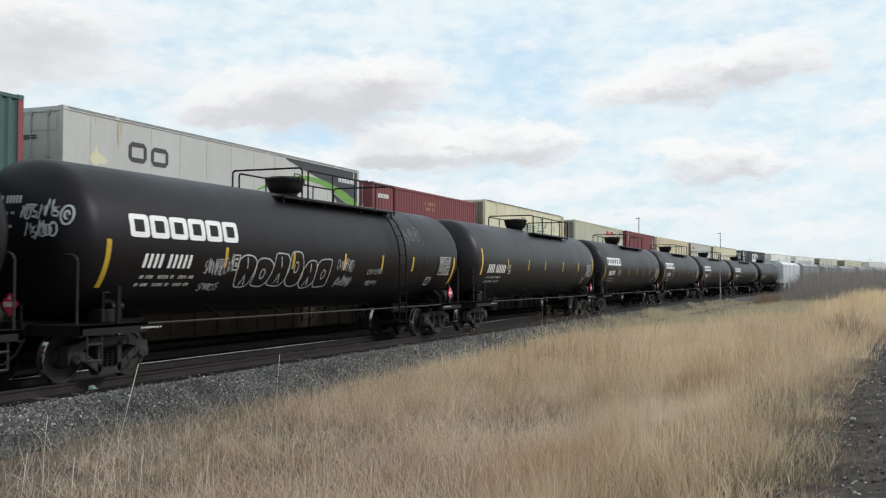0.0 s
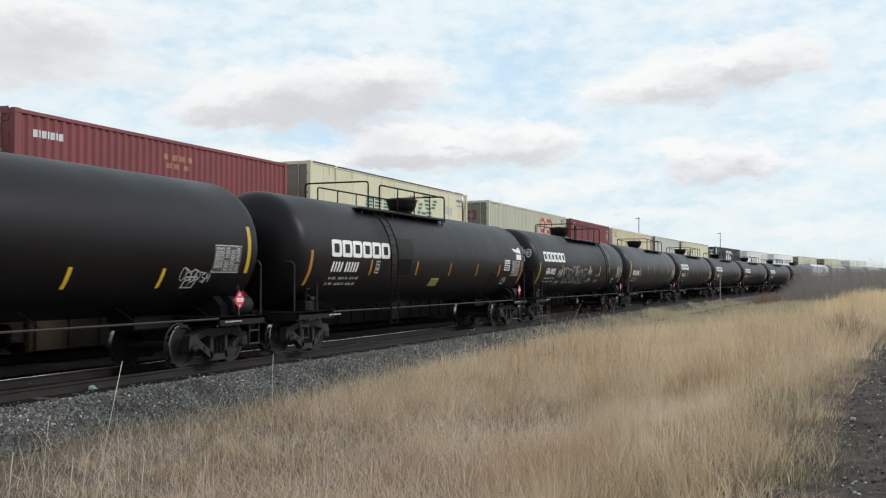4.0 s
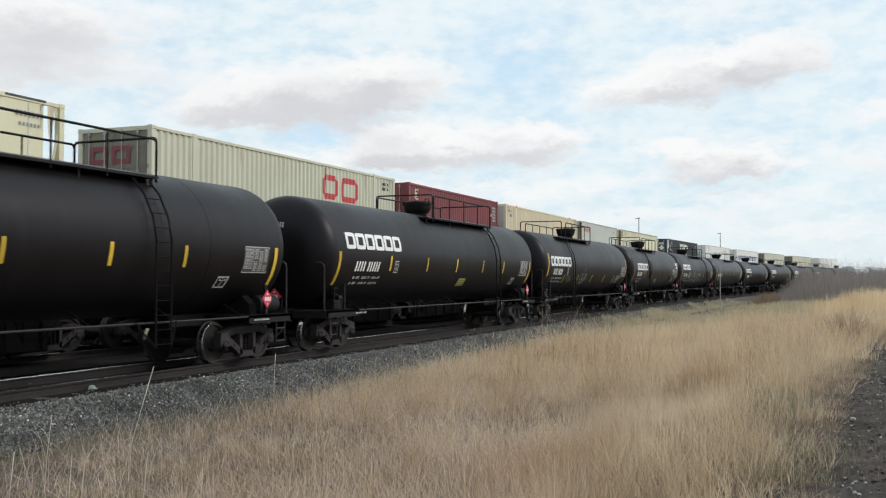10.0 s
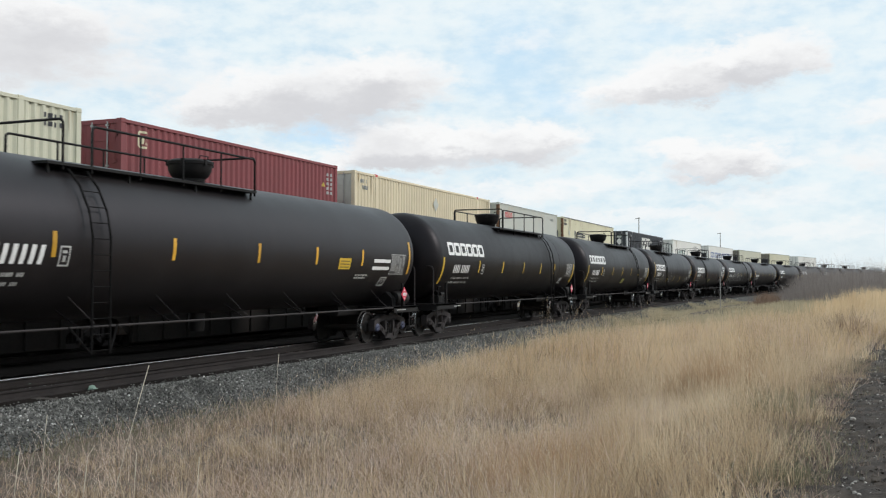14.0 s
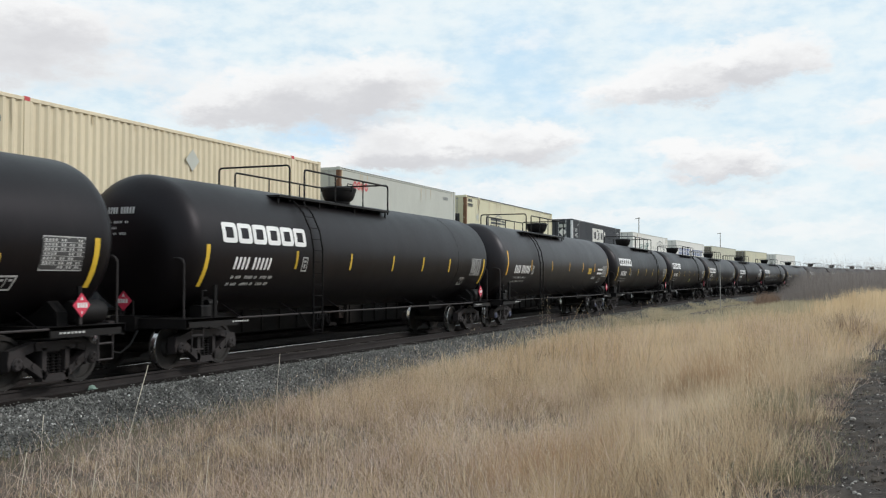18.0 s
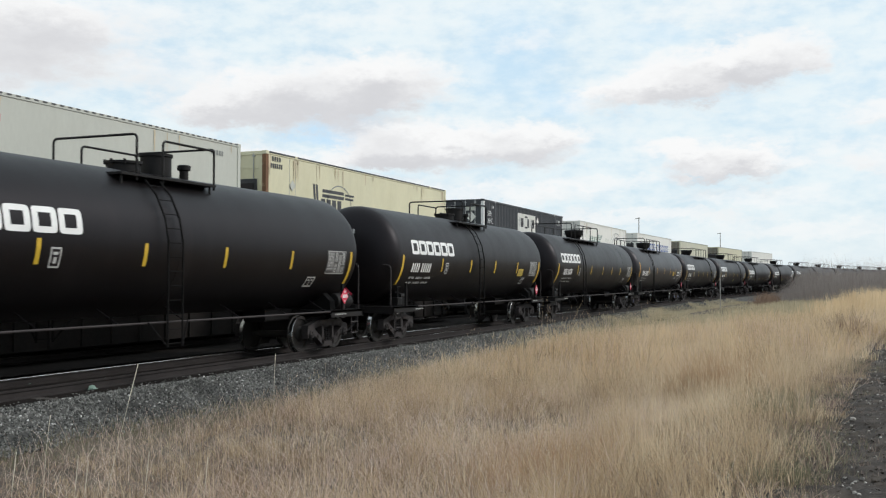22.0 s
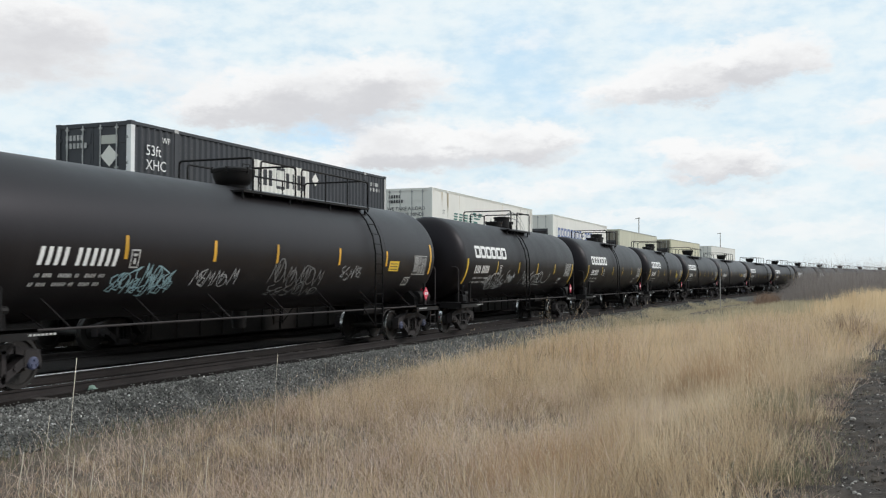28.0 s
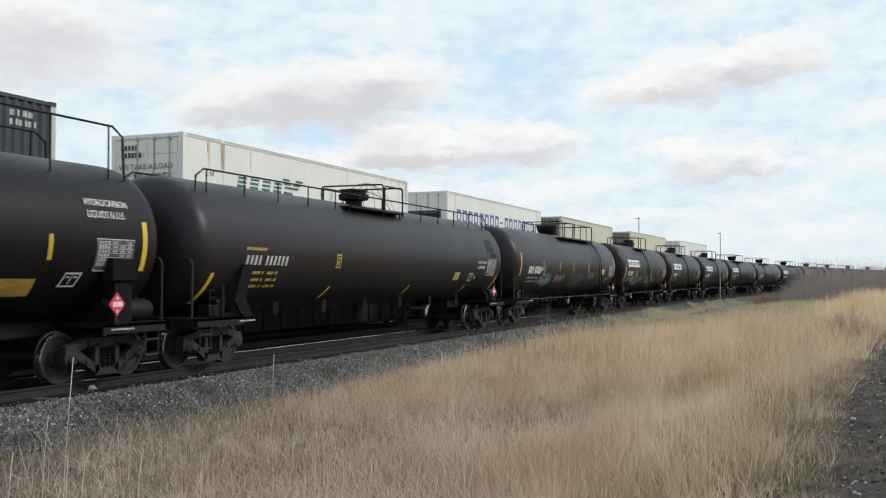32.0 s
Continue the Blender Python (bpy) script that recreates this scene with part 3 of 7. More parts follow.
def tank_car(centre, length, style, logo=None, marks=(4, 5), mark_at=(-7.55, -0.52, 1.55, 0.28), deck=(-2.6, 3.1), rails=((-2.2, 3.1),), gate=None, dome="bowl", ladder=None, tapes=(-5.0, -2.0, 0.6, 2.9, 5.1), tape_w=-0.26,
             long_tape=(-0.94, 0.0), bands=(0.86,), olive=None, extras=(), label="", caps=None, turns=True, seed=0, tape_mat=None):
    """A black tank car, s metres along the near track at the clip's start."""
    def stencil(name, b, mt, parent):
        bars(name, b, mt, parent)

    car = thing("tank_car", label, "tank car", "tank cars of the train")
    h = length / 2
    coat = DUSTBLACK if style in ("general", "railed") and centre > -200 else BLACK
    part("tank", shared(("tank", length, coat.name), lambda: tank_mesh(length, coat)), car)
    # jacket bands
    for f in bands:
        b = Build().lathe([(R + 0.001, -0.20), (R + 0.004, -0.196), (R + 0.004, 0.196), (R + 0.001, 0.20)], "x", (-h + length * f, 0, ZC), 72)
        part("jacket_band", b.mesh("jacket_band", coat, 20), car)
    # long end tapes and short tapes
    tilt = 0.09 if style == "railed" and tape_w < -1 else 0.0
    for s in (-1, 1):
        b = Build()
        decal_quad(b, s * h - 0.065 - tilt * 0.6, long_tape[0], s * h + 0.065 - tilt * 0.6, long_tape[1], tilt * 1.2)
        part("reflective_tape", b.mesh("reflective_tape", tape_mat or YELLOW), car, "long reflective tape")
    for u in tapes:
        b = Build()
        decal_quad(b, u - 0.05 - tilt / 2, tape_w - 0.23, u + 0.05 - tilt / 2, tape_w + 0.21, tilt)
        part("reflective_tape", b.mesh("reflective_tape", tape_mat or YELLOW), car)
    # painted marks
    if logo:
        b = Build()
        block_logo(b, logo[0], logo[1], 0.45, 3.58)
        part("logo", b.mesh("logo", WHITE), car, "bold white block logo")
    mu, mw, mwide, mh = mark_at
    mp = mwide / (sum(marks) + 0.7)
    x = mu
    for g in marks:
        for _ in range(g):
            b = Build()
            decal_quad(b, x, mw, x + mp * 0.52, mw + mh, mh * 0.14)
            part("mark_bar", b.mesh("mark_bar", WHITE if style != "railed" else FADED), car)
            x += mp
        x += mp * 0.7
    b = Build()
    for row in range(2 if style != "railed" else 3):
        x = mu + 0.04 - 0.06 * row if style != "railed" else mu + 0.25 + 0.05 * row
        pitch = 0.054 if style != "railed" else 0.066
        for g in (2, 4, 0, 6, 2, 0, 5, 3) if style != "railed" else (1, 5, 1, 0, 4, 2):
            for j in range(g):
                decal_quad(b, x + j * pitch, mw - 0.225 - 0.175 * row, x + (j + 0.62) * pitch, mw - 0.15 - 0.175 * row, 0.012)
            x += g * pitch + 0.07
    stencil("weight_bar", b, FADED if style != "railed" else YELLOWLET, car)
    if style == "railed":
        b = Build()
        for j in range(9):
            decal_quad(b, mu + j * 0.095, mw + 0.33, mu + j * 0.095 + 0.05, mw + 0.40)
        stencil("owner_bar", b, YELLOWLET, car)
    b = Build()
    bu = mu + mwide + (0.78 if style != "railed" else 2.4)
    if style == "general":
        bu = tapes[0] + 0.14
    elif style != "railed":
        bu = tapes[0] + 0.28
    for q in ((bu, mw - 0.03, bu + 0.25, mw), (bu, mw + 0.30, bu + 0.25, mw + 0.33), (bu, mw, bu + 0.03, mw + 0.30), (bu + 0.22, mw, bu + 0.25, mw + 0.30), (bu + 0.09, mw + 0.05, bu + 0.16, mw + 0.16), (bu + 0.07, mw + 0.2, bu + 0.18, mw + 0.25)):
        decal_quad(b, *q)
    part("stencil_box", b.mesh("stencil_box", FADED if style != "railed" else YELLOWLET), car)
    if olive:
        b = Build()
        decal_quad(b, olive[0], olive[1], olive[0] + 0.66, olive[1] + 0.30)
        lab = part("warning_label", b.mesh("warning_label", olive[2]), car, "yellow warning label")
        b = Build()
        for j in range(3):
            b.add([on_tank(olive[0] + 0.06, olive[1] + 0.05 + 0.08 * j, 0.011), on_tank(olive[0] + 0.58, olive[1] + 0.05 + 0.08 * j, 0.011), on_tank(olive[0] + 0.58, olive[1] + 0.072 + 0.08 * j, 0.011), on_tank(olive[0] + 0.06, olive[1] + 0.072 + 0.08 * j, 0.011)], [(0, 1, 2, 3)])
        stencil("print_bar", b, INK_DARK, lab)
    # data panel and consignment stencil near the forward end
    b = Build()
    decal_quad(b, h - 1.30, -0.60, h - 0.30, 0.0)
    dp = part("data_panel", b.mesh("data_panel", PANEL), car, "grey tabulated data panel")
    b = Build()
    a, u0, u1, w0, w1, o = on_tank, h - 1.30, h - 0.30, -0.60, 0.0, 0.011
    for q in ((u0, w0, u1, w0 + 0.02), (u0, w1 - 0.02, u1, w1), (u0, w0 + 0.02, u0 + 0.02, w1 - 0.02), (u1 - 0.02, w0 + 0.02, u1, w1 - 0.02)):
        b.add([a(q[0], q[1], o), a(q[2], q[1], o), a(q[2], q[3], o), a(q[0], q[3], o)], [(0, 1, 2, 3)])
    for k in range(7):
        z = w0 + 0.035 + k * 0.078
        if k:
            b.add([a(u0 + 0.02, z - 0.012, o), a(u1 - 0.02, z - 0.012, o), a(u1 - 0.02, z - 0.002, o), a(u0 + 0.02, z - 0.002, o)], [(0, 1, 2, 3)])
        for j, (c0, c1) in enumerate(((0.05, 0.36), (0.42, 0.56), (0.62, 0.76), (0.82, 0.94))):
            if (k * 3 + j * 5) % 7:
                n = max(2, round((c1 - c0) / 0.07))
                for i in range(n):
                    x0, x1 = u0 + c0 + (c1 - c0) * i / n, u0 + c0 + (c1 - c0) * (i + 0.62) / n
                    b.add([a(x0, z + 0.008, o), a(x1, z + 0.008, o), a(x1, z + 0.052, o), a(x0, z + 0.052, o)], [(0, 1, 2, 3)])
    for c in (0.39, 0.59, 0.79):
        b.add([a(u0 + c, w0 + 0.02, o), a(u0 + c + 0.012, w0 + 0.02, o), a(u0 + c + 0.012, w1 - 0.02, o), a(u0 + c, w1 - 0.02, o)], [(0, 1, 2, 3)])
    part("print", b.mesh("print", FADED, 0), dp, "fine white ruled print")
    b = Build()
    ox, oz, lean = (h - 1.75, -0.98, 0.05) if style == "general" else (h - 2.12, -0.98, 0.05) if style != "railed" else (6.27, -0.82, 0.0) if centre > -200 else (7.25, -0.92, 0.08)
    for q in ((0, 0, 0.40, 0.035), (0.0, 0.255, 0.40, 0.29), (0, 0, 0.035, 0.29), (0.365, 0, 0.40, 0.29), (0.19, 0.06, 0.215, 0.24), (0.08, 0.18, 0.15, 0.22), (0.26, 0.18, 0.33, 0.22)):
        d = lean * q[1] / 0.29
        decal_quad(b, ox + q[0] + d, oz + q[1], ox + q[2] + d, oz + q[3], lean * (q[3] - q[1]) / 0.29)
    part("stencil_box", b.mesh("stencil_box", FADED), car)
    # marks on the rear head
    b = Build()
    half = h + 0.14

    def on_head(y, z):
        rr = min(math.hypot(y, z - ZC) / R, 0.999)
        return (-half - 0.74 * (1 - rr ** BULGE) ** (1 / BULGE) - 0.012, y, z)
    for row, (wz, hh, items) in enumerate(((3.22, 0.14, (4, 5)), (3.02, 0.05, (3, 5, 2)), (2.90, 0.05, (2, 3)), (2.78, 0.05, (3, 2, 4)), (2.66, 0.05, (2,)))):
        y = 0.42
        for g in items:
            for _ in range(g):
                wd = 0.072 if row == 0 else 0.045
                b.add([on_head(y, wz), on_head(y - wd * 0.7, wz), on_head(y - wd * 0.7, wz + hh), on_head(y, wz + hh)], [(0, 1, 2, 3)])
                y -= wd
            y -= 0.06
    stencil("head_bar", b, FADED if style != "railed" else YELLOWLET, car)
    # manway housing or valves
    if dome == "bowl":
        b = Build()
        if style == "railed":
            b.lathe([(0.26, 0.0), (0.26, 0.16), (0.44, 0.20), (0.46, 0.26), (0.46, 0.30), (0.40, 0.32), (0.40, 0.44), (0.43, 0.45), (0.43, 0.50), (0.08, 0.54)], "z", (0, 0, ZC + R - 0.03), 20)
            for k in range(10):
                a = 2 * math.pi * k / 10
                b.lathe([(0.025, 0), (0.025, 0.10)], "z", (0.435 * math.cos(a), 0.435 * math.sin(a), ZC + R + 0.24), 6)
            b.tube([(0.3, 0, ZC + R + 0.45), (0.62, 0, ZC + R + 0.48), (0.75, 0, ZC + R + 0.30)], 0.03, 6)
            b.tube([(-0.42, -0.1, ZC + R + 0.3), (-0.62, -0.1, ZC + R + 0.42)], 0.025, 6)
        else:
            b.lathe([(0.33, 0.0), (0.34, 0.07), (0.42, 0.13), (0.48, 0.26), (0.495, 0.38), (0.52, 0.39), (0.525, 0.45), (0.50, 0.47), (0.44, 0.50), (0.10, 0.53)], "z", (0, 0, ZC + R - 0.03), 28)
            b.tube([(-0.17, -0.36, ZC + R + 0.46), (-0.15, -0.38, ZC + R + 0.55), (0.15, -0.38, ZC + R + 0.55), (0.17, -0.36, ZC + R + 0.46)], 0.014, 5)
            for k in range(6):
                a = 2 * math.pi * k / 6 + 0.3
                b.box(0.50 * math.cos(a) - 0.03, 0.50 * math.cos(a) + 0.03, 0.50 * math.sin(a) - 0.03, 0.50 * math.sin(a) + 0.03, ZC + R + 0.32, ZC + R + 0.46)
        part("valve_housing", b.mesh("valve_housing", BLACK2), car, "round black valve housing")
    else:
        b = Build().lathe([(0.33, 0.0), (0.33, 0.42), (0.36, 0.43), (0.36, 0.49), (0.1, 0.52)], "z", (0.9, 0, ZC + R - 0.03), 20)
        part("valve_housing", b.mesh("valve_housing", BLACK2), car, "round black valve housing")
        b = Build().lathe([(0.34, 0.0), (0.34, 0.16), (0.38, 0.17), (0.38, 0.22), (0.1, 0.25)], "z", (-0.15, 0, ZC + R - 0.03), 20)
        for k in range(8):
            a = 2 * math.pi * k / 8
            b.lathe([(0.03, 0), (0.03, 0.1)], "z", (-0.15 + 0.36 * math.cos(a), 0.36 * math.sin(a), ZC + R + 0.12), 6)
        part("manway", b.mesh("manway", BLACK2), car)
        b = Build().lathe([(0.10, 0), (0.10, 0.22), (0.15, 0.24), (0.15, 0.34), (0.08, 0.36)], "z", (1.75, -0.1, ZC + R - 0.04), 12)
        part("relief_valve", b.mesh("relief_valve", BLACK2), car)
    # deck plates on both flanks of the housing
    if deck:
        for s in (-1, 1):
            y0, y1 = s * 0.62, s * 1.10
            z = ZC + R - 0.18
            b = Build().box(deck[0], deck[1], min(y0, y1), max(y0, y1), z - 0.05, z)
            n = int((deck[1] - deck[0]) / 2.0)
            for k in range(n + 1):
                x = deck[0] + 0.1 + (deck[1] - deck[0] - 0.2) * k / max(n, 1)
                b.prism([(x - 0.018, z - 0.03), (x + 0.018, z - 0.03), (x + 0.018, ring_top(1.04) - 0.02), (x - 0.018, ring_top(1.04) - 0.02)], "y", s * 1.0 - 0.02, s * 1.0 + 0.02)
            part("deck_plate", b.mesh("deck_plate", BLACK2), car)
    zd = ZC + R - 0.20
    for u0, u1 in rails:
        for s in (-1, 1):
            b = Build()
            hoop(b, (u0, s * 1.04, zd - 0.10), (u1, s * 1.04, zd - 0.10), 0.86, 0.026, 0.09)
            n = max(1, int((u1 - u0) / 1.25))
            for k in range(1, n):
                x = u0 + (u1 - u0) * k / n
                b.tube([(x, s * 1.04, zd - 0.1), (x, s * 1.04, zd + 0.75)], 0.02, 5)
            part("safety_rail", b.mesh("safety_rail", BLACK2), car)
        for u in (gate if gate is not None else u0, u1):
            b = Build()
            hoop(b, (u, -1.04, zd - 0.10), (u, 1.04, zd - 0.10), 0.9, 0.026, 0.09)
            part("end_rail", b.mesh("end_rail", BLACK2), car)
    if style == "railed":
        # handrail along the top of the tank on both sides
        for s in (-1, 1):
            b = Build()
            y = s * 0.95
            n = int(length / 1.5)
            up = 0.50 if centre > -200 else 1.0
            b.tube([(-h - 0.05, y, ring_top(y) - 0.5), (-h + 0.02, y, ring_top(y) + up - 0.17), (-h + 0.3, y, ring_top(y) + up), (h - 0.3, y, ring_top(y) + up), (h - 0.02, y, ring_top(y) + up - 0.17), (h + 0.1, y, ring_top(y) - 0.5)], 0.022, 6)
            for k in range(n + 1):
                x = -h + 0.4 + (length - 0.8) * k / n
                b.tube([(x, y, ring_top(y) - 0.03), (x, y, ring_top(y) + up)], 0.018, 5)
            part("top_handrail", b.mesh("top_handrail", BLACK2), car)
    if ladder is not None:
        for s in (-1, 1):
            b = Build()
            for dx in (-0.23, 0.23):
                pts = [(ladder + dx, s * (R + 0.14), 0.55), (ladder + dx, s * (R + 0.14), ZC)]
                pts += [(ladder + dx, s * (R + 0.12) * math.cos(a), ZC + (R + 0.12) * math.sin(a)) for a in (0.3, 0.6, 0.85)]
                b.tube(pts, 0.022, 5)
            for k in range(12):
                z = 0.62 + 0.28 * k
                y = R + 0.14 if z < ZC else math.sqrt(max((R + 0.12) ** 2 - (z - ZC) ** 2, 0.01))
                if z < ZC + 1.2:
                    b.tube([(ladder - 0.23, s * y, z), (ladder + 0.23, s * y, z)], 0.010, 5)
            for dx in (-1, 1):
                b.tube([(ladder + dx * 0.62, s * (R - 0.02), 1.05), (ladder + dx * 0.23, s * (R + 0.14), 0.56)], 0.018, 5)
            part("ladder", b.mesh("ladder", MATTBLACK), car)
    # running rails at sill height, with brackets
    rz, ry = 1.03, 1.46
    if style != "railed":
        for s in (-1,):
            b = Build().tube([(-h + 0.9, s * ry, rz), (h - 0.9, s * ry, rz)], 0.024, 6)
            n = 7
            for k in range(n):
                x = -h + 1.3 + (length - 2.6) * k / (n - 1)
                part("rail_bracket", shared(("bracket", s), lambda: Build().tube([(0, s * ry, rz), (0, s * 0.95, rz + 0.28)], 0.014, 5).mesh("rail_bracket", BLACK)), car).location.x = x
            part("side_handrail", b.mesh("side_handrail", GRIME), car)
            if style == "general":
                for k in range(7):
                    x = -h + 1.9 + (length - 3.4) * k / 6
                    b = Build().tube([(x, s * ry, rz), (x - 0.34, s * 1.10, rz + 0.52)], 0.009, 5)
                    part("rail_brace", b.mesh("rail_brace", GRIME), car)
    else:
        for s in (-1, 1):
            for k in range(6):
                x = -h + 3.2 + (length - 6.4) * k / 5
                for dx in (-0.07, 0.05):
                    b = Build().box(x + dx, x + dx + 0.028, s * 0.98 - 0.015, s * 0.98 + 0.015, ZC - R - 0.10, ZC - R + 0.22)
                    part("hanger", b.mesh("hanger", GRIME), car)
        # bent web at the rear end, boxed bracket at the forward end
        for s in (-1, 1):
            b = Build().prism([(-h + 1.05, 2.20), (-h + 1.40, 2.20), (-h + 1.12, 1.45), (-h + 1.45, 1.04), (-h + 1.05, 1.04), (-h + 0.70, 1.40)], "y", min(s * 1.44, s * 1.50), max(s * 1.44, s * 1.50))
            part("tank_web", b.mesh("tank_web", MATTBLACK), car)
            if centre > -200:
                continue
            b = Build().box(h - 1.0, h - 0.35, min(s * 1.36, s * 1.60), max(s * 1.36, s * 1.60), 1.83, 2.25, 0.03)
            b.box(h - 0.85, h - 0.48, min(s * 1.40, s * 1.52), max(s * 1.40, s * 1.52), 1.04, 1.83)
            part("tank_web", b.mesh("tank_web", MATTBLACK), car)
    # saddles, stub sills, end platforms, couplers
    for s in (-1, 1):
        x = s * (h - 0.55)
        b = Build().prism([(-1.25, 1.02), (1.25, 1.02), (1.22, 1.30), (1.0, 1.5), (0.6, 1.25), (-0.6, 1.25), (-1.0, 1.5), (-1.22, 1.30)], "x", x - 0.13, x + 0.13)
        part("bolster_saddle", b.mesh("bolster_saddle", MATTBLACK), car)
    for s in (-1, 1):
        b = Build().box(min(s * (h - 2.4), s * (h + 0.85)), max(s * (h - 2.4), s * (h + 0.85)), -0.32, 0.32, 0.80, 1.12, 0.04)
        part("draft_sill", b.mesh("draft_sill", BLACK2), car)
        b = Build().box(min(s * (h - 1.1), s * (h + 0.74)), max(s * (h - 1.1), s * (h + 0.74)), -1.50, 1.50, 1.00, 1.06)
        b.box(min(s * (h + 0.64), s * (h + 0.74)), max(s * (h + 0.64), s * (h + 0.74)), -1.50, 1.50, 0.86, 1.06)
        for y in (-1.50, 1.46):
            b.box(min(s * (h - 1.1), s * (h + 0.74)), max(s * (h - 1.1), s * (h + 0.74)), y, y + 0.04, 0.88, 1.06)
        ep = part("end_platform", b.mesh("end_platform", BLACK2), car)
        b = Build()
        for k in range(7):
            b.add([(s * (h - 0.9) + k * 0.09, -1.506, 0.94), (s * (h - 0.9) + k * 0.09 + 0.06, -1.506, 0.94), (s * (h - 0.9) + k * 0.09 + 0.06, -1.506, 0.975), (s * (h - 0.9) + k * 0.09, -1.506, 0.975)], [(0, 1, 2, 3)])
        stencil("sill_bar", b, FADED, ep)
        for y in (-1.38, 0.12):
            b = Build()
            hoop(b, (s * (h + 0.66), y, 1.04), (s * (h + 0.66), y + 1.26, 1.04), 1.26, 0.024, 0.14)
            part("end_handrail", b.mesh("end_handrail", GRIME), car)
        for y in (-1.45, 1.45):
            b = Build()
            for dx in (0.10, 0.48):
                b.tube([(s * (h + dx), y, 1.0), (s * (h + dx), y, 0.42)], 0.02, 5)
            for z in (0.43, 0.72):
                b.tube([(s * (h + 0.10), y, z), (s * (h + 0.48), y, z)], 0.022, 5)
            part("sill_step", b.mesh("sill_step", GRIME), car)
        b = Build()
        b.tube([(s * (h - 0.35), -1.42, 1.04), (s * (h - 0.35), -1.42, 1.75)], 0.05, 6)
        part("tank_bracket", b.mesh("tank_bracket", BLACK2), car)
        x0 = s * (h + 0.85)
        b = Build().box(min(x0, x0 + s * 0.38), max(x0, x0 + s * 0.38), -0.09, 0.09, 0.80, 0.98, 0.02)
        b.prism([(x0 + s * 0.36, -0.10), (x0 + s * 0.46, -0.19), (x0 + s * 0.60, -0.17), (x0 + s * 0.56, 0.02), (x0 + s * 0.62, 0.14), (x0 + s * 0.50, 0.2), (x0 + s * 0.36, 0.12)], "z", 0.74, 1.03)
        part("coupler", b.mesh("coupler", GRIME), car)
        b = Build().tube([(s * (h + 0.8), -0.35, 0.82), (s * (h + 1.0), -0.34, 0.55), (s * (h + 1.2), -0.25, 0.38), (s * (h + 1.38), -0.2, 0.42)], 0.025, 6)
        part("air_hose", b.mesh("air_hose", BLACK2), car)
        # placards: one across the end, one on the forward flank
        for y, face in (((-1.50, "flank"), (0.05, "end")) if s > 0 else ((0.05, "end"),)):
            px = h - (0.38 if style != "railed" else 0.9) if face == "flank" else s * (h + 0.76)
            me = shared(("placard", face, s), lambda f=face, sg=s: placard_mesh(f, sg))
            holder = part("placard", me, car, "red diamond hazard placard")
            holder.location = (px, y if style != "railed" or face == "end" else -1.615, 1.42)
        truck(car, s * (h - 0.52 if style == "general" else h - 0.53), NEAR_V, caps, turns)
    # brake gear on the rear platform, reservoir on the forward end
    b = Build().lathe([(0.06, -0.44), (0.20, -0.40), (0.22, -0.32), (0.22, 0.32), (0.20, 0.40), (0.06, 0.44)], "x", (h + 0.18, -1.05, 1.28), 16)
    part("air_reservoir", b.mesh("air_reservoir", BLACK2), car)
    b = Build().box(-h + 0.12, -h + 0.46, -1.25, -0.95, 1.06, 1.32, 0.03)
    b.lathe([(0.08, -0.12), (0.08, 0.2)], "x", (-h + 0.55, -1.15, 1.36), 10)
    b.tube([(-h + 0.2, -1.2, 1.3), (-h + 0.2, -1.2, 1.62), (-h + 0.34, -1.2, 1.62)], 0.03, 6)
    part("brake_valve", b.mesh("brake_valve", BLACK2), car)
    if style in ("general", "railed"):
        b = Build().lathe([(0.16, 0), (0.18, 0.1), (0.18, 0.42), (0.3, 0.45)], "z", (0.3, 0, ZC - R - 0.42), 14)
        part("bottom_outlet", b.mesh("bottom_outlet", BLACK2), car)
    for name, me_fn, lab in extras:
        b = Build()
        mt = me_fn(b, h)
        part(name, b.mesh(name, mt), car, lab)
    CARS.append((car, centre, NEAR_Y, NEAR_V))
    return car


def placard_mesh(face, sg):
    """A diamond plate with a pale band, in the flank's plane or across the end."""
    d = 0.21
    b, w = Build(), Build()
    if face == "flank":
        b.prism([(-d, 0), (0, -d), (d, 0), (0, d)], "y", -0.006, 0.012)
        for x in (-0.11, -0.045, 0.02, 0.085):
            w.box(x, x + 0.045, -0.012, -0.007, -0.045, 0.045)
        w.prism([(-0.035, 0.09), (0.035, 0.09), (0, 0.15)], "y", -0.012, -0.007)
        w.box(-0.012, 0.012, -0.012, -0.007, -0.15, -0.10)
    else:
        b.prism([(-d, 0), (0, -d), (d, 0), (0, d)], "x", -0.008, 0.008)
        for y in (-0.11, -0.045, 0.02, 0.085):
            for a, c in ((-0.014, -0.009), (0.009, 0.014)):
                w.box(a, c, y, y + 0.045, -0.045, 0.045)
        w.prism([(-0.035, 0.09), (0.035, 0.09), (0, 0.15)], "x", -0.014, -0.009)
    h = Build()
    h.box(-0.03, 0.03, 0.012, 0.03, -0.33, 0.05) if face == "flank" else h.box(-0.006, 0.006, 0.05, 0.09, -0.33, -0.1)
    return join_meshes([b.mesh("placard", RED), w.mesh("band", WHITE), h.mesh("stand", GRIME)])


def tag_strokes(strokes, mt, width=0.045):
    """Spray-painted strokes: lists of (u, w) points on the flank."""
    def make(b, h):
        for pts in strokes:
            decal_stroke(b, pts, width * 0.68)
        return mt
    return make


def arc_pts(cu, cw, ru, rw, a0, a1, n=12):
    return [(cu + ru * math.cos(math.radians(a0 + (a1 - a0) * k / n)), cw + rw * math.sin(math.radians(a0 + (a1 - a0) * k / n))) for k in range(n + 1)]


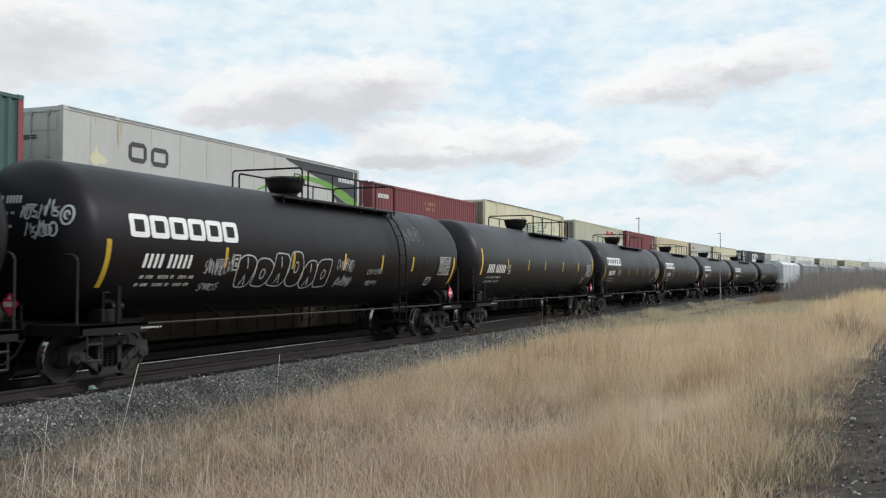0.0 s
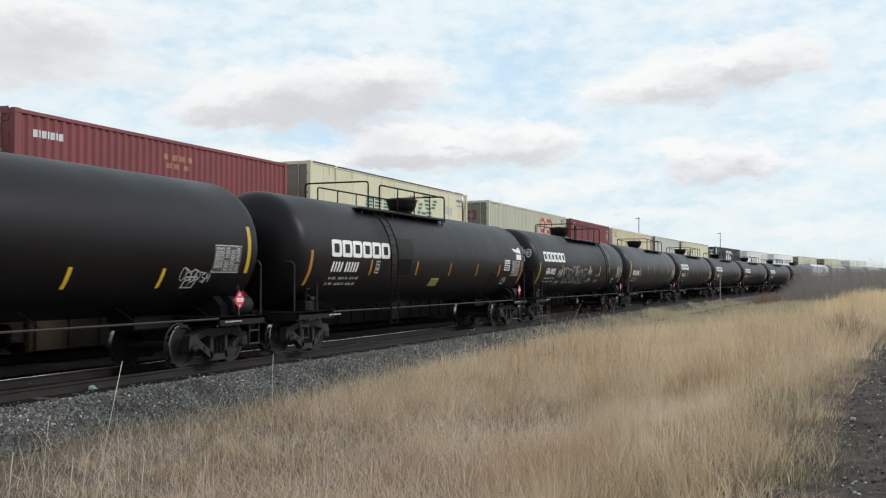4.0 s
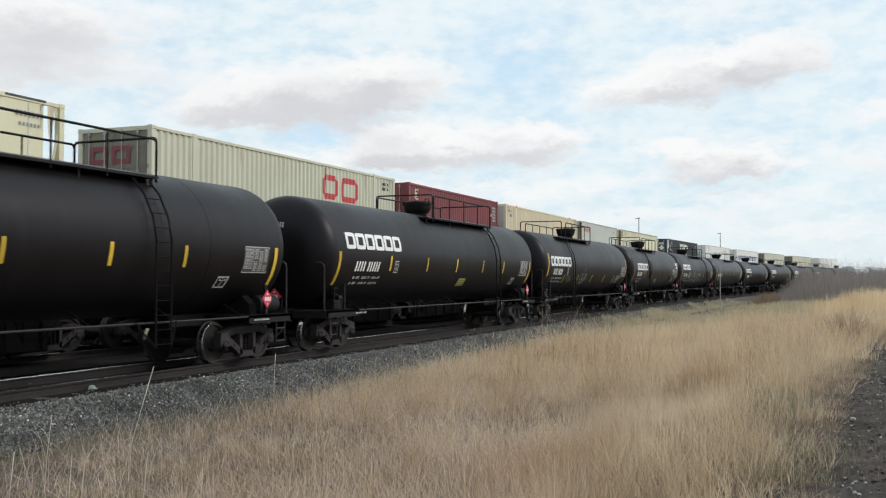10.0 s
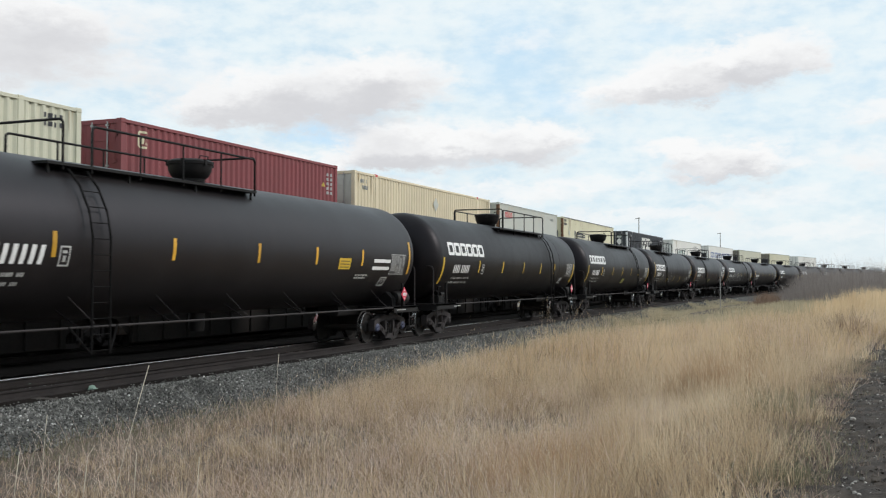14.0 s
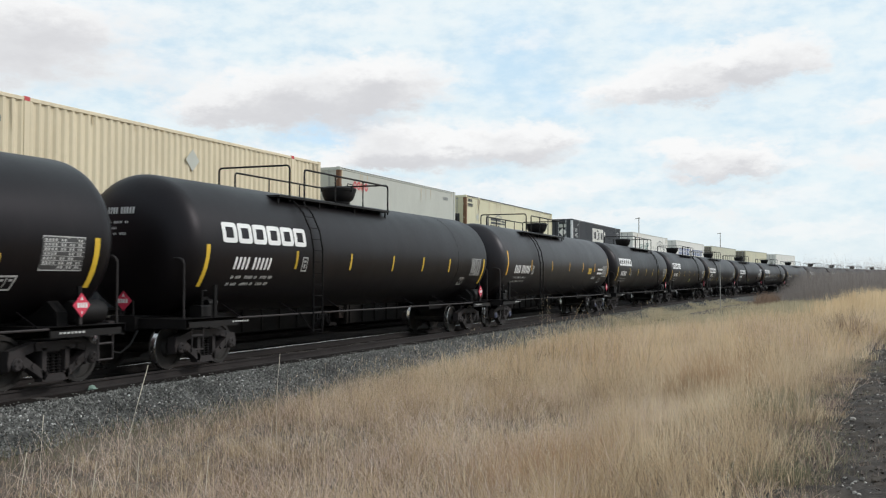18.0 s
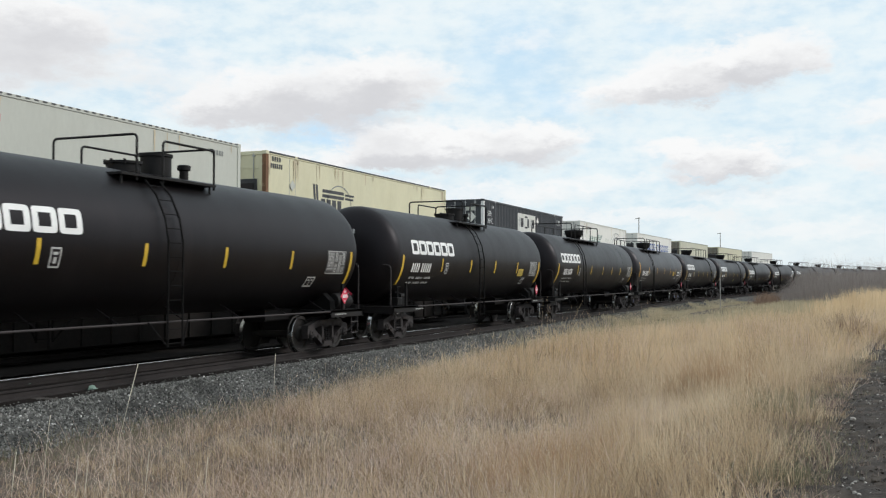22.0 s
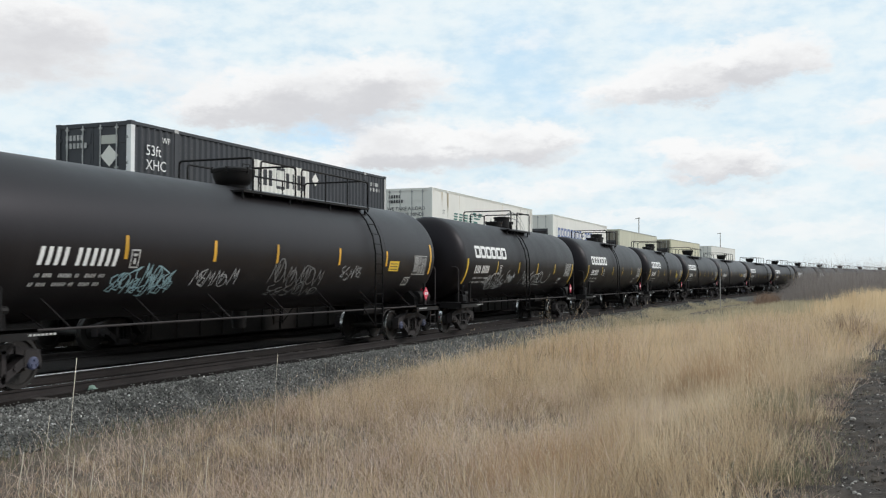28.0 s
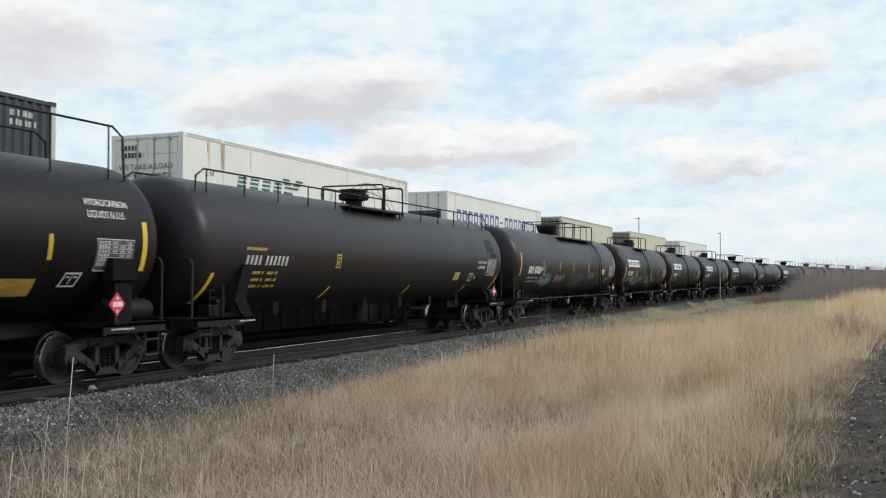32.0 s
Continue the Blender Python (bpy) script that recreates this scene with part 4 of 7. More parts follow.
def zigzag(seed, u, w, width, height, n):
    """One pen line of looped and angular letters, as a spray tag is written."""
    rnd = random.Random(seed)
    pts, step = [], width / max(3, n * 0.6)
    x = u
    while x < u + width:
        hh, kind, lift = height * rnd.uniform(0.55, 1.0), rnd.random(), height * rnd.uniform(0, 0.25)
        if kind < 0.4:
            turn = rnd.choice((-1, 1))
            for k in range(10):
                q = turn * 2 * math.pi * k / 9 + 1.2
                pts.append((x + step * 0.55 * math.cos(q), w + lift + hh * 0.5 + hh * 0.5 * math.sin(q)))
        elif kind < 0.75:
            pts += [(x - step * 0.1, w + lift), (x + step * 0.25, w + lift + hh), (x + step * 0.45, w + lift + hh * 0.4), (x + step * 0.8, w + lift + hh * 0.95), (x + step * 0.75, w + lift + 0.02)]
        else:
            pts += [(x + step * 0.6, w + lift + hh), (x, w + lift + hh * 0.8), (x + step * 0.1, w + lift + hh * 0.5), (x + step * 0.65, w + lift + hh * 0.4), (x + step * 0.5, w + lift), (x - step * 0.1, w + lift + hh * 0.08)]
        x += step * rnd.uniform(0.7, 1.1)
    return pts


def bubble_piece(u, w, width, height, n):
    """Outlined bubble shapes side by side, each with an inner loop or notch."""
    rnd = random.Random(77)
    out, step = [], width / n
    for k in range(n):
        c, hh, skew = u + step * (k + 0.5), height * rnd.uniform(0.82, 1.0), rnd.uniform(-0.12, 0.22)
        base, square = w + rnd.uniform(-0.04, 0.06), rnd.uniform(0.4, 0.85)
        ring = []
        for i in range(25):
            a = 2 * math.pi * i / 24
            x, z = math.copysign(abs(math.cos(a)) ** square, math.cos(a)), math.copysign(abs(math.sin(a)) ** square, math.sin(a))
            ring.append((c + step * (0.50 + 0.05 * math.sin(3 * a + k)) * x + skew * z * step, base + hh / 2 + hh * 0.5 * z * (1 + 0.06 * math.cos(2 * a + k))))
        out.append(ring)
        if k % 2:
            out.append(arc_pts(c, base + hh * rnd.uniform(0.45, 0.6), step * 0.13, hh * 0.16, 0, 360))
        else:
            out.append([(c - step * 0.1, base + hh * 0.08), (c + step * 0.02, base + hh * 0.42), (c + step * 0.16, base + hh * 0.1)])
            out.append([(c - step * 0.05, base + hh * 0.92), (c + step * 0.05, base + hh * 0.6)])
    return out


CARS = []       # (thing, place along its track at the start, track, speed), keyed in motions()


# ---- containers and well cars ----
def paint(name, c, dirty=0.5, rust=(0.16, 0.09, 0.05), vary=0.12):
    lo, hi = tuple(v * (1 - vary) for v in c), tuple(min(0.9, v * (1 + vary)) for v in c)
    return surface(name, lo, hi, 0.55, 0, 0.5, 12, 0.05, (1, 1, 0.4), dirt=(rust, 0.8, dirty))


P_WHITE = paint("white_container_paint", (0.77, 0.755, 0.70), 0.2, (0.52, 0.48, 0.42), 0.05)
P_CREAM = paint("cream_container_paint", (0.66, 0.62, 0.43), 0.2, (0.42, 0.36, 0.2), 0.06)
P_BEIGE = paint("beige_container_paint", (0.72, 0.62, 0.44), 0.2, (0.4, 0.3, 0.18), 0.06)
P_GREYGREEN = paint("grey_green_container_paint", (0.57, 0.555, 0.43), 0.25, (0.3, 0.28, 0.2), 0.06)
P_GREY = paint("grey_container_paint", (0.50, 0.505, 0.45), 0.2, (0.33, 0.32, 0.28), 0.06)
P_RED = paint("oxide_red_container_paint", (0.21, 0.045, 0.05), 0.3, (0.12, 0.04, 0.035), 0.12)
P_GREEN = paint("dark_green_container_paint", (0.04, 0.10, 0.085), 0.3, (0.05, 0.06, 0.05), 0.12)
P_BLACK = paint("charcoal_container_paint", (0.035, 0.038, 0.045), 0.25, (0.07, 0.068, 0.065), 0.12)
P_LGREY = paint("pale_grey_container_paint", (0.50, 0.495, 0.475), 0.3, (0.34, 0.32, 0.28), 0.06)
P_YELLOW = paint("yellow_cream_container_paint", (0.60, 0.57, 0.41), 0.2, (0.42, 0.36, 0.24), 0.06)
P_BROWN = paint("dull_brown_container_paint", (0.028, 0.018, 0.0145), 0.4, (0.05, 0.03, 0.02))
STEEL = surface("galvanised_steel", (0.32, 0.32, 0.31), (0.45, 0.45, 0.44), 0.5, 0.6, 3, 40, 0.05)
RUST = surface("rusty_steel", (0.12, 0.06, 0.035), (0.24, 0.13, 0.07), 0.85, 0.1, 3, 30, 0.3)
STAIN = surface("rust_stain", (0.50, 0.41, 0.27), (0.62, 0.54, 0.40), 0.8, 0, 4, 40, 0.05, rand=0.2)
INK_RED = surface("red_logo_paint", (0.50, 0.05, 0.06), (0.62, 0.08, 0.08), 0.5, 0, 3, 40, 0.02)
INK_GREEN = surface("green_logo_paint", (0.03, 0.125, 0.10), (0.045, 0.17, 0.135), 0.5, 0, 3, 40, 0.02)
INK_LIME = surface("lime_swoosh_paint", (0.12, 0.29, 0.035), (0.17, 0.37, 0.055), 0.5, 0, 3, 40, 0.02)
INK_BLUE = surface("blue_logo_paint", (0.05, 0.10, 0.28), (0.08, 0.14, 0.36), 0.5, 0, 3, 40, 0.02)
INK_DARK = surface("dark_logo_paint", (0.03, 0.03, 0.035), (0.06, 0.06, 0.065), 0.5, 0, 3, 40, 0.02)
INK_GREY = surface("grey_logo_paint", (0.20, 0.21, 0.20), (0.28, 0.29, 0.28), 0.5, 0, 3, 40, 0.02)
INK_FADE = surface("faded_ochre_paint", (0.30, 0.15, 0.09), (0.42, 0.24, 0.13), 0.6, 0, 5, 50, 0.02)
P_DIRTY = paint("dirty_brown_door_paint", (0.19, 0.17, 0.13), 0.6, (0.09, 0.065, 0.045), 0.25)
SEAM = surface("panel_seam_strip", (0.44, 0.43, 0.37), (0.50, 0.49, 0.43), 0.6, 0, 3, 40, 0.02)


def corrugated(length, z0, z1, y, depth, pitch=0.28):
    """A pressed panel in the x-z plane whose ridges reach y, hollows set back towards +y."""
    b = Build()
    n = max(1, round(length / pitch))
    p = length / n
    xs = []
    for k in range(n):
        x = -length / 2 + k * p
        xs += [(x, 0), (x + p * 0.25, 0), (x + p * 0.50, depth), (x + p * 0.75, depth)]
    xs.append((length / 2, 0))
    vs = [(x, y + d, z) for x, d in xs for z in (z0, z1)]
    b.add(vs, [(2 * i, 2 * i + 2, 2 * i + 3, 2 * i + 1) for i in range(len(xs) - 1)])
    return b


def wavy(b, length, depth, pitch=0.28):
    """The same painted shapes laid into the hollows of a pressed panel."""
    n = max(1, round(length / pitch))
    p = length / n

    def hollow(x):
        f = ((x + length / 2) / p) % 1.0
        return depth * (0.0 if f < 0.25 else (f - 0.25) * 4 if f < 0.5 else 1.0 if f < 0.75 else (1 - f) * 4)
    out = Build()
    for vs, fs in b.pieces:
        (xa, y, za), (xb, _, zb), (xc, _, zc), (xd, _, zd) = vs
        lo, hi = min(xa, xd), max(xb, xc)
        cuts = [lo] + [q for q in (-length / 2 + p * 0.25 * k for k in range(4 * n + 1)) if lo + 1e-4 < q < hi - 1e-4] + [hi]
        strip_v = []
        for q in cuts:
            f = (q - lo) / (hi - lo)
            x0, x1 = xa + (xb - xa) * f, xd + (xc - xd) * f
            strip_v += [(x0, y + hollow(x0), za + (zb - za) * f), (x1, y + hollow(x1), zd + (zc - zd) * f)]
        out.add(strip_v, [(2 * i, 2 * i + 2, 2 * i + 3, 2 * i + 1) for i in range(len(cuts) - 1)])
    return out


def decals(b, rects, y):
    """Painted rectangles (x0, z0, x1, z1) or outlines on a flank at y."""
    for q in rects:
        if len(q) == 6:
            x0, a0, b0, x1, a1, b1 = q
            b.add([(x0, y, a0), (x1, y, a1), (x1, y, b1), (x0, y, b0)], [(0, 1, 2, 3)])
            continue
        x0, z0, x1, z1 = q[:4]
        sl = q[4] if len(q) > 4 else 0.0
        b.add([(x0, y, z0), (x1, y, z0), (x1 + sl, y, z1), (x0 + sl, y, z1)], [(0, 1, 2, 3)])


def outline(x0, z0, x1, z1, t):
    return [(x0, z0, x1, z0 + t), (x0, z1 - t, x1, z1), (x0, z0 + t, x0 + t, z1 - t), (x1 - t, z0 + t, x1, z1 - t)]


def rounded(x0, z0, x1, z1, t):
    """An outlined block with cut corners, as upright slips."""
    c = t * 0.9
    return [(x0, z0 + c, z1 - c, x0 + t, z0, z1), (x1 - t, z0, z1, x1, z0 + c, z1 - c), (x0 + t, z0, x1 - t, z0 + t), (x0 + t, z1 - t, x1 - t, z1)]


def lettering(text, size, place, face, material, parent, name="lettering", tight=1.0):
    """Readable words, laid on a flank ('side', read along +x) or on the rear end ('end', read along -y)."""
    cu = bpy.data.curves.new("words", "FONT")
    cu.body, cu.size, cu.resolution_u = text, size, 2
    ob = bpy.data.objects.new("words", cu)
    me = bpy.data.meshes.new_from_object(ob)
    bpy.data.objects.remove(ob)
    x, y, z = place
    for v in me.vertices:
        u, w = v.co.x * tight, v.co.y
        v.co = (x + u, y, z + w) if face == "side" else (x, y - u, z + w)
    me.materials.clear()
    me.materials.append(material)
    return part(name, me, parent)


def container(left, length, colour, style="corr", high=2.896, base=3.28, end=None, frame_mat=None, label="", art=(), words=(), v=FAR_V, group="containers of the far train", wide=None, seam=(), streaks=0, rusty=False, diamond=None, fitting=None, door_art=None, cooler=False, pale_post=False, red_posts=False, tail=0.0):
    """A shipping container; left: its rear end along the far track at the start."""
    end, frame_mat = end or colour, frame_mat or colour
    W = wide or (2.59 if length > 13 else 2.438)
    near = 17.835 - FAR_Y           # near flank, the same line for all
    y0, y1 = near, near + W
    hx = length / 2
    box = thing("shipping_container", label, "container", group)
    corr = style == "corr"
    for s, y, name in ((1, y0, "side_panel"), (-1, y1, "side_panel")):
        if corr:
            b = corrugated(length - 0.30, 0.16, high - 0.10, 0, 0.05)
            b.v = [(p[0], y + s * p[1] + s * 0.012, p[2]) for p in b.v]
        else:
            b = Build().box(-hx + 0.13, hx - 0.13 - tail, min(y + s * 0.02, y + s * 0.05), max(y + s * 0.02, y + s * 0.05), 0.14, high - 0.10)
        part(name, b.mesh(name, colour), box)
    for s, y in ((1, y0), (-1, y1)):
        for z0, z1, name in ((high - 0.11, high - 0.012, "top_rail"), (0.0, 0.16, "bottom_rail")):
            b = Build().box(-hx + 0.02, hx - 0.02, min(y, y + s * 0.07), max(y, y + s * 0.07), z0, z1, 0.01)
            part(name, b.mesh(name, frame_mat), box)
        for x in (-hx, hx - 0.16):
            b = Build().box(x, x + 0.16, min(y - s * 0.004, y + s * 0.15), max(y - s * 0.004, y + s * 0.15), 0.11, high - 0.11, 0.01)
            post = P_RED if red_posts else WHITE if pale_post and s == 1 and x < 0 else P_LGREY if pale_post and s == 1 else RUST if rusty and s == 1 and x < 0 else frame_mat
            part("corner_post", b.mesh("corner_post", post), box)
        if length > 13 and corr:
            for x in (-6.1, 6.1):
                b = Build().box(x - 0.09, x + 0.09, min(y - s * 0.008, y + s * 0.05), max(y - s * 0.008, y + s * 0.05), 0.1, high - 0.1)
                part("lifting_post", b.mesh("lifting_post", frame_mat), box)
        for x in (-hx - 0.004, hx - 0.174) + ((-6.19, 6.01) if length > 13 else ()):
            for z in (-0.002, high - 0.116):
                b = Build().box(x, x + 0.178, min(y - s * 0.01, y + s * 0.16), max(y - s * 0.01, y + s * 0.16), z, z + 0.118, 0.012)
                cm = fitting if fitting and abs(x) < hx - 1 else frame_mat
                part("corner_casting", shared(("casting", x, y, z, cm.name), lambda: b.mesh("corner_casting", cm)), box)
    b = Build().box(-hx + 0.05, hx - 0.05 - tail, y0 + 0.06, y1 - 0.06, high - 0.05, high - 0.02)
    n = int(length / 0.5)
    for k in range(n):
        x = -hx + 0.2 + (length - 0.4 - tail) * k / n
        b.box(x, x + 0.2, y0 + 0.12, y1 - 0.12, high - 0.02, high - 0.005)
    part("roof", b.mesh("roof", colour), box)
    part("floor", Build().box(-hx + 0.05, hx - 0.05, y0 + 0.06, y1 - 0.06, 0.12, 0.17).mesh("floor", RUST), box)
    # rear doors with lock rods, plain forward end
    ym = (y0 + y1) / 2
    for k, (a, c) in enumerate(((y0 + 0.14, ym - 0.006), (ym + 0.006, y1 - 0.14))):
        b = Build().box(-hx + 0.03, -hx + 0.07, a, c, 0.12, high - 0.12)
        for z in (0.5, 1.1, 1.7, 2.3):
            b.box(-hx + 0.018, -hx + 0.03, a + 0.08, c - 0.08, z, z + 0.34)
        for z in (0.4, 1.0, 1.7, 2.4):
            b.box(-hx + 0.0, -hx + 0.04, a - 0.05 if k == 0 else c - 0.06, a + 0.06 if k == 0 else c + 0.05, z, z + 0.09)
        door = part("door", b.mesh("door", end), box)
        for f in (0.30, 0.78):
            y = a + (c - a) * f
            b = Build().tube([(-hx + 0.0, y, 0.1), (-hx + 0.0, y, high - 0.08)], 0.02, 6)
            for z in (0.14, 0.8, 1.6, high - 0.2):
                b.box(-hx - 0.02, -hx + 0.04, y - 0.05, y + 0.05, z, z + 0.05)
            b.box(-hx - 0.025, -hx + 0.0, y - 0.02, y + 0.28, 1.12, 1.16)
            part("lock_rod", b.mesh("lock_rod", STEEL if end is not P_BLACK else FADED), door)
    part("header", Build().box(-hx + 0.0, -hx + 0.10, y0 + 0.12, y1 - 0.12, high - 0.13, high - 0.015).mesh("header", frame_mat), box)
    part("end_panel", Build().box(hx - 0.09 - tail, hx - 0.03 - tail, y0 + 0.06, y1 - 0.06, 0.1, high - 0.03).mesh("end_panel", colour), box)
    if tail:
        for y in (y0 + 0.06, y1 - 0.06):
            b = Build().tube([(hx - tail, y, 0.15), (hx - 0.1, y, high - 0.5)], 0.03, 6)
            b.tube([(hx - 0.28, y, high - 0.1), (hx - 0.08, y, high - 0.5)], 0.03, 6)
            part("frame_brace", b.mesh("frame_brace", frame_mat), box)
    if colour is P_GREY and style == "smooth":
        b = Build()
        for k in range(int(length / 0.28)):
            b.box(-hx + 0.1 + 0.28 * k, -hx + 0.24 + 0.28 * k, y0 - 0.008, y0 + 0.03, high - 0.058, high - 0.020)
        part("roof_trim", b.mesh("roof_trim", INK_DARK), box)
    elif style == "smooth":
        part("roof_trim", Build().box(-hx + 0.02, hx - 0.02 - tail, y0 - 0.008, y0 + 0.03, high - 0.062, high - 0.008).mesh("roof_trim", INK_DARK if colour is P_CREAM else INK_GREY if colour is not P_WHITE else P_GREY), box)
    if streaks:
        rnd = random.Random(int(left * 10))
        for k in range(streaks):
            u = rnd.choice((0.25, 1.95, 2.05, length - 0.4)) + rnd.uniform(-0.15, 0.15) if k % 2 else rnd.uniform(0.3, length - 0.6)
            n, w = rnd.uniform(0.15, 0.9), rnd.uniform(0.012, 0.05)
            yy = y0 + (0.0125 if not corr else 0.004) - 0.0008 * k
            z = high - 0.13
            b = Build().add([(u - hx - w, yy, z), (u - hx + w, yy, z), (u - hx + w * 0.7, yy, z - n * 0.6), (u - hx + w * 0.15, yy, z - n), (u - hx - w * 0.2, yy, z - n * 0.9), (u - hx - w * 0.8, yy, z - n * 0.5)], [(0, 1, 2, 3, 4, 5)])
            part("rust_streak", b.mesh("rust_streak", STAIN, 0), box)
    for u in seam:
        b = Build().box(u - hx - 0.014, u - hx + 0.014, y0 + 0.014, y0 + 0.021, 0.16, high - 0.12)
        part("panel_seam", b.mesh("panel_seam", SEAM), box)
    if cooler:
        b = Build().box(-hx - 0.02, -hx + 0.03, y0 + 0.35, y1 - 0.35, 0.3, 1.95)
        unit = part("cooling_unit", b.mesh("cooling_unit", INK_DARK), box, "dark recessed refrigeration unit")
        for z in (0.5, 1.0, 1.5):
            b = Build().box(-hx - 0.05, -hx - 0.02, y0 + 0.45, y1 - 0.5, z, z + 0.3)
            part("grille", b.mesh("grille", GRIME), unit)
        b = Build().lathe([(0.3, 0), (0.3, -0.05), (0.24, -0.06)], "x", (-hx - 0.02, ym + 0.2, 1.55), 18)
        part("fan", b.mesh("fan", GRIME), unit)
    for k, (name, rects, mt) in enumerate(art):
        b = Build()
        over = mt == "dark_over"
        decals(b, rects, (y0 + 0.008 if corr else y0 + 0.012) - (0.006 if over or name == "number_bars" else 0.003 if name == "swoosh" else 0))
        if corr:
            b = wavy(b, length - 0.30, 0.05)
        if name in ("number_bars", "sign_bars"):
            bars(name[:-1], b, INK_DARK if over else mt, box)
        else:
            part(name, b.mesh(name, INK_DARK if over else mt, 0), box)
    if door_art:
        b = Build()
        for ya, za, yb, zb in door_art[0]:
            b.add([(-hx - 0.005, y1 - ya, za), (-hx - 0.005, y1 - yb, za), (-hx - 0.005, y1 - yb, zb), (-hx - 0.005, y1 - ya, zb)], [(0, 1, 2, 3)])
        part("door_logo", b.mesh("door_logo", door_art[1], 0), box, "painted block logo on the door")
    if diamond:
        u, z, r, mt = diamond
        b = Build().prism([(u - hx - r, z), (u - hx, z - r), (u - hx + r, z), (u - hx, z + r)], "y", y0 - 0.010, y0 - 0.004)
        part("diamond_sign", b.mesh("diamond_sign", mt), box, "diamond-shaped placard holder")
    if style == "smooth" and not cooler or pale_post:
        # stencilled bars and a diamond plate on the doors
        b = Build()
        for r_, n_ in ((2.42, 5), (2.2, 6)):
            for k in range(n_):
                yy = y1 - 0.35 - k * 0.13
                b.add([(-hx - 0.004, yy, r_), (-hx - 0.004, yy - 0.085, r_), (-hx - 0.004, yy - 0.085, r_ + 0.15), (-hx - 0.004, yy, r_ + 0.15)], [(0, 1, 2, 3)])
        dz = 1.95 if pale_post else 1.25
        bars("door_bar", b, FADED if pale_post else INK_DARK, box)
        b = Build().add([(-hx - 0.006, y0 + 0.72, dz + 0.3), (-hx - 0.006, y0 + 0.42, dz), (-hx - 0.006, y0 + 0.72, dz - 0.3), (-hx - 0.006, y0 + 1.02, dz)], [(0, 1, 2, 3)])
        part("diamond_plate", b.mesh("diamond_plate", P_WHITE if pale_post else P_GREY), box)
        if pale_post:
            b = Build().add([(-hx - 0.006, y0 + 1.0, 2.28), (-hx - 0.006, y0 + 0.45, 2.28), (-hx - 0.006, y0 + 0.45, 2.52), (-hx - 0.006, y0 + 1.0, 2.52)], [(0, 1, 2, 3)])
            part("door_plate", b.mesh("door_plate", P_GREY), box)
    for text, size, x, z, face, mt in words:
        lettering(text, size, (x, y0 - 0.006, z) if face == "side" else (-hx - 0.012, x, z), face, mt, box)
    CARS.append((box, left + hx, FAR_Y, v, base))
    return box


def well_car(centre, length, mt):
    """One well unit under a pair of stacked containers, with its floor, sides and end platforms."""
    car = thing("well_car", "low dusty double-stack well car on the far track", "well car", "well cars of the far train")
    hx = length / 2
    for s in (-1, 1):
        b = Build().prism([(s * 1.36, 0.13), (s * 1.42, 0.17), (s * 1.44, 1.02), (s * 1.50, 1.06), (s * 1.50, 1.13), (s * 1.34, 1.13), (s * 1.34, 0.13)], "x", -hx + 1.0, hx - 1.0)
        n = int(length / 1.2)
        for k in range(n):
            x = -hx + 1.2 + (length - 2.4) * k / (n - 1)
            b.box(x - 0.04, x + 0.04, min(s * 1.42, s * 1.49), max(s * 1.42, s * 1.49), 0.19, 1.06)
        part("side_sill", b.mesh("side_sill", mt), car)
    part("well_floor", Build().box(-hx + 1.0, hx - 1.0, -1.33, 1.33, 0.14, 0.376).mesh("well_floor", WELLDARK), car)
    for s in (-1, 1):
        b = Build().prism([(s * (hx - 1.0), 0.32), (s * (hx - 1.0), 1.13), (s * (hx + 0.35), 1.18), (s * (hx + 0.35), 0.95), (s * (hx - 0.5), 0.80)], "y", -1.3, 1.3)
        part("end_platform", b.mesh("end_platform", mt), car)
        b = Build().box(min(s * (hx + 0.35), s * (hx + 0.62)), max(s * (hx + 0.35), s * (hx + 0.62)), -0.1, 0.1, 0.85, 1.05)
        part("drawbar", b.mesh("drawbar", GRIME), car)
    for s in (-1, 1):
        truck(car, s * (hx - 0.5), FAR_V, None, False)
    CARS.append((car, centre, FAR_Y, FAR_V))
    return car


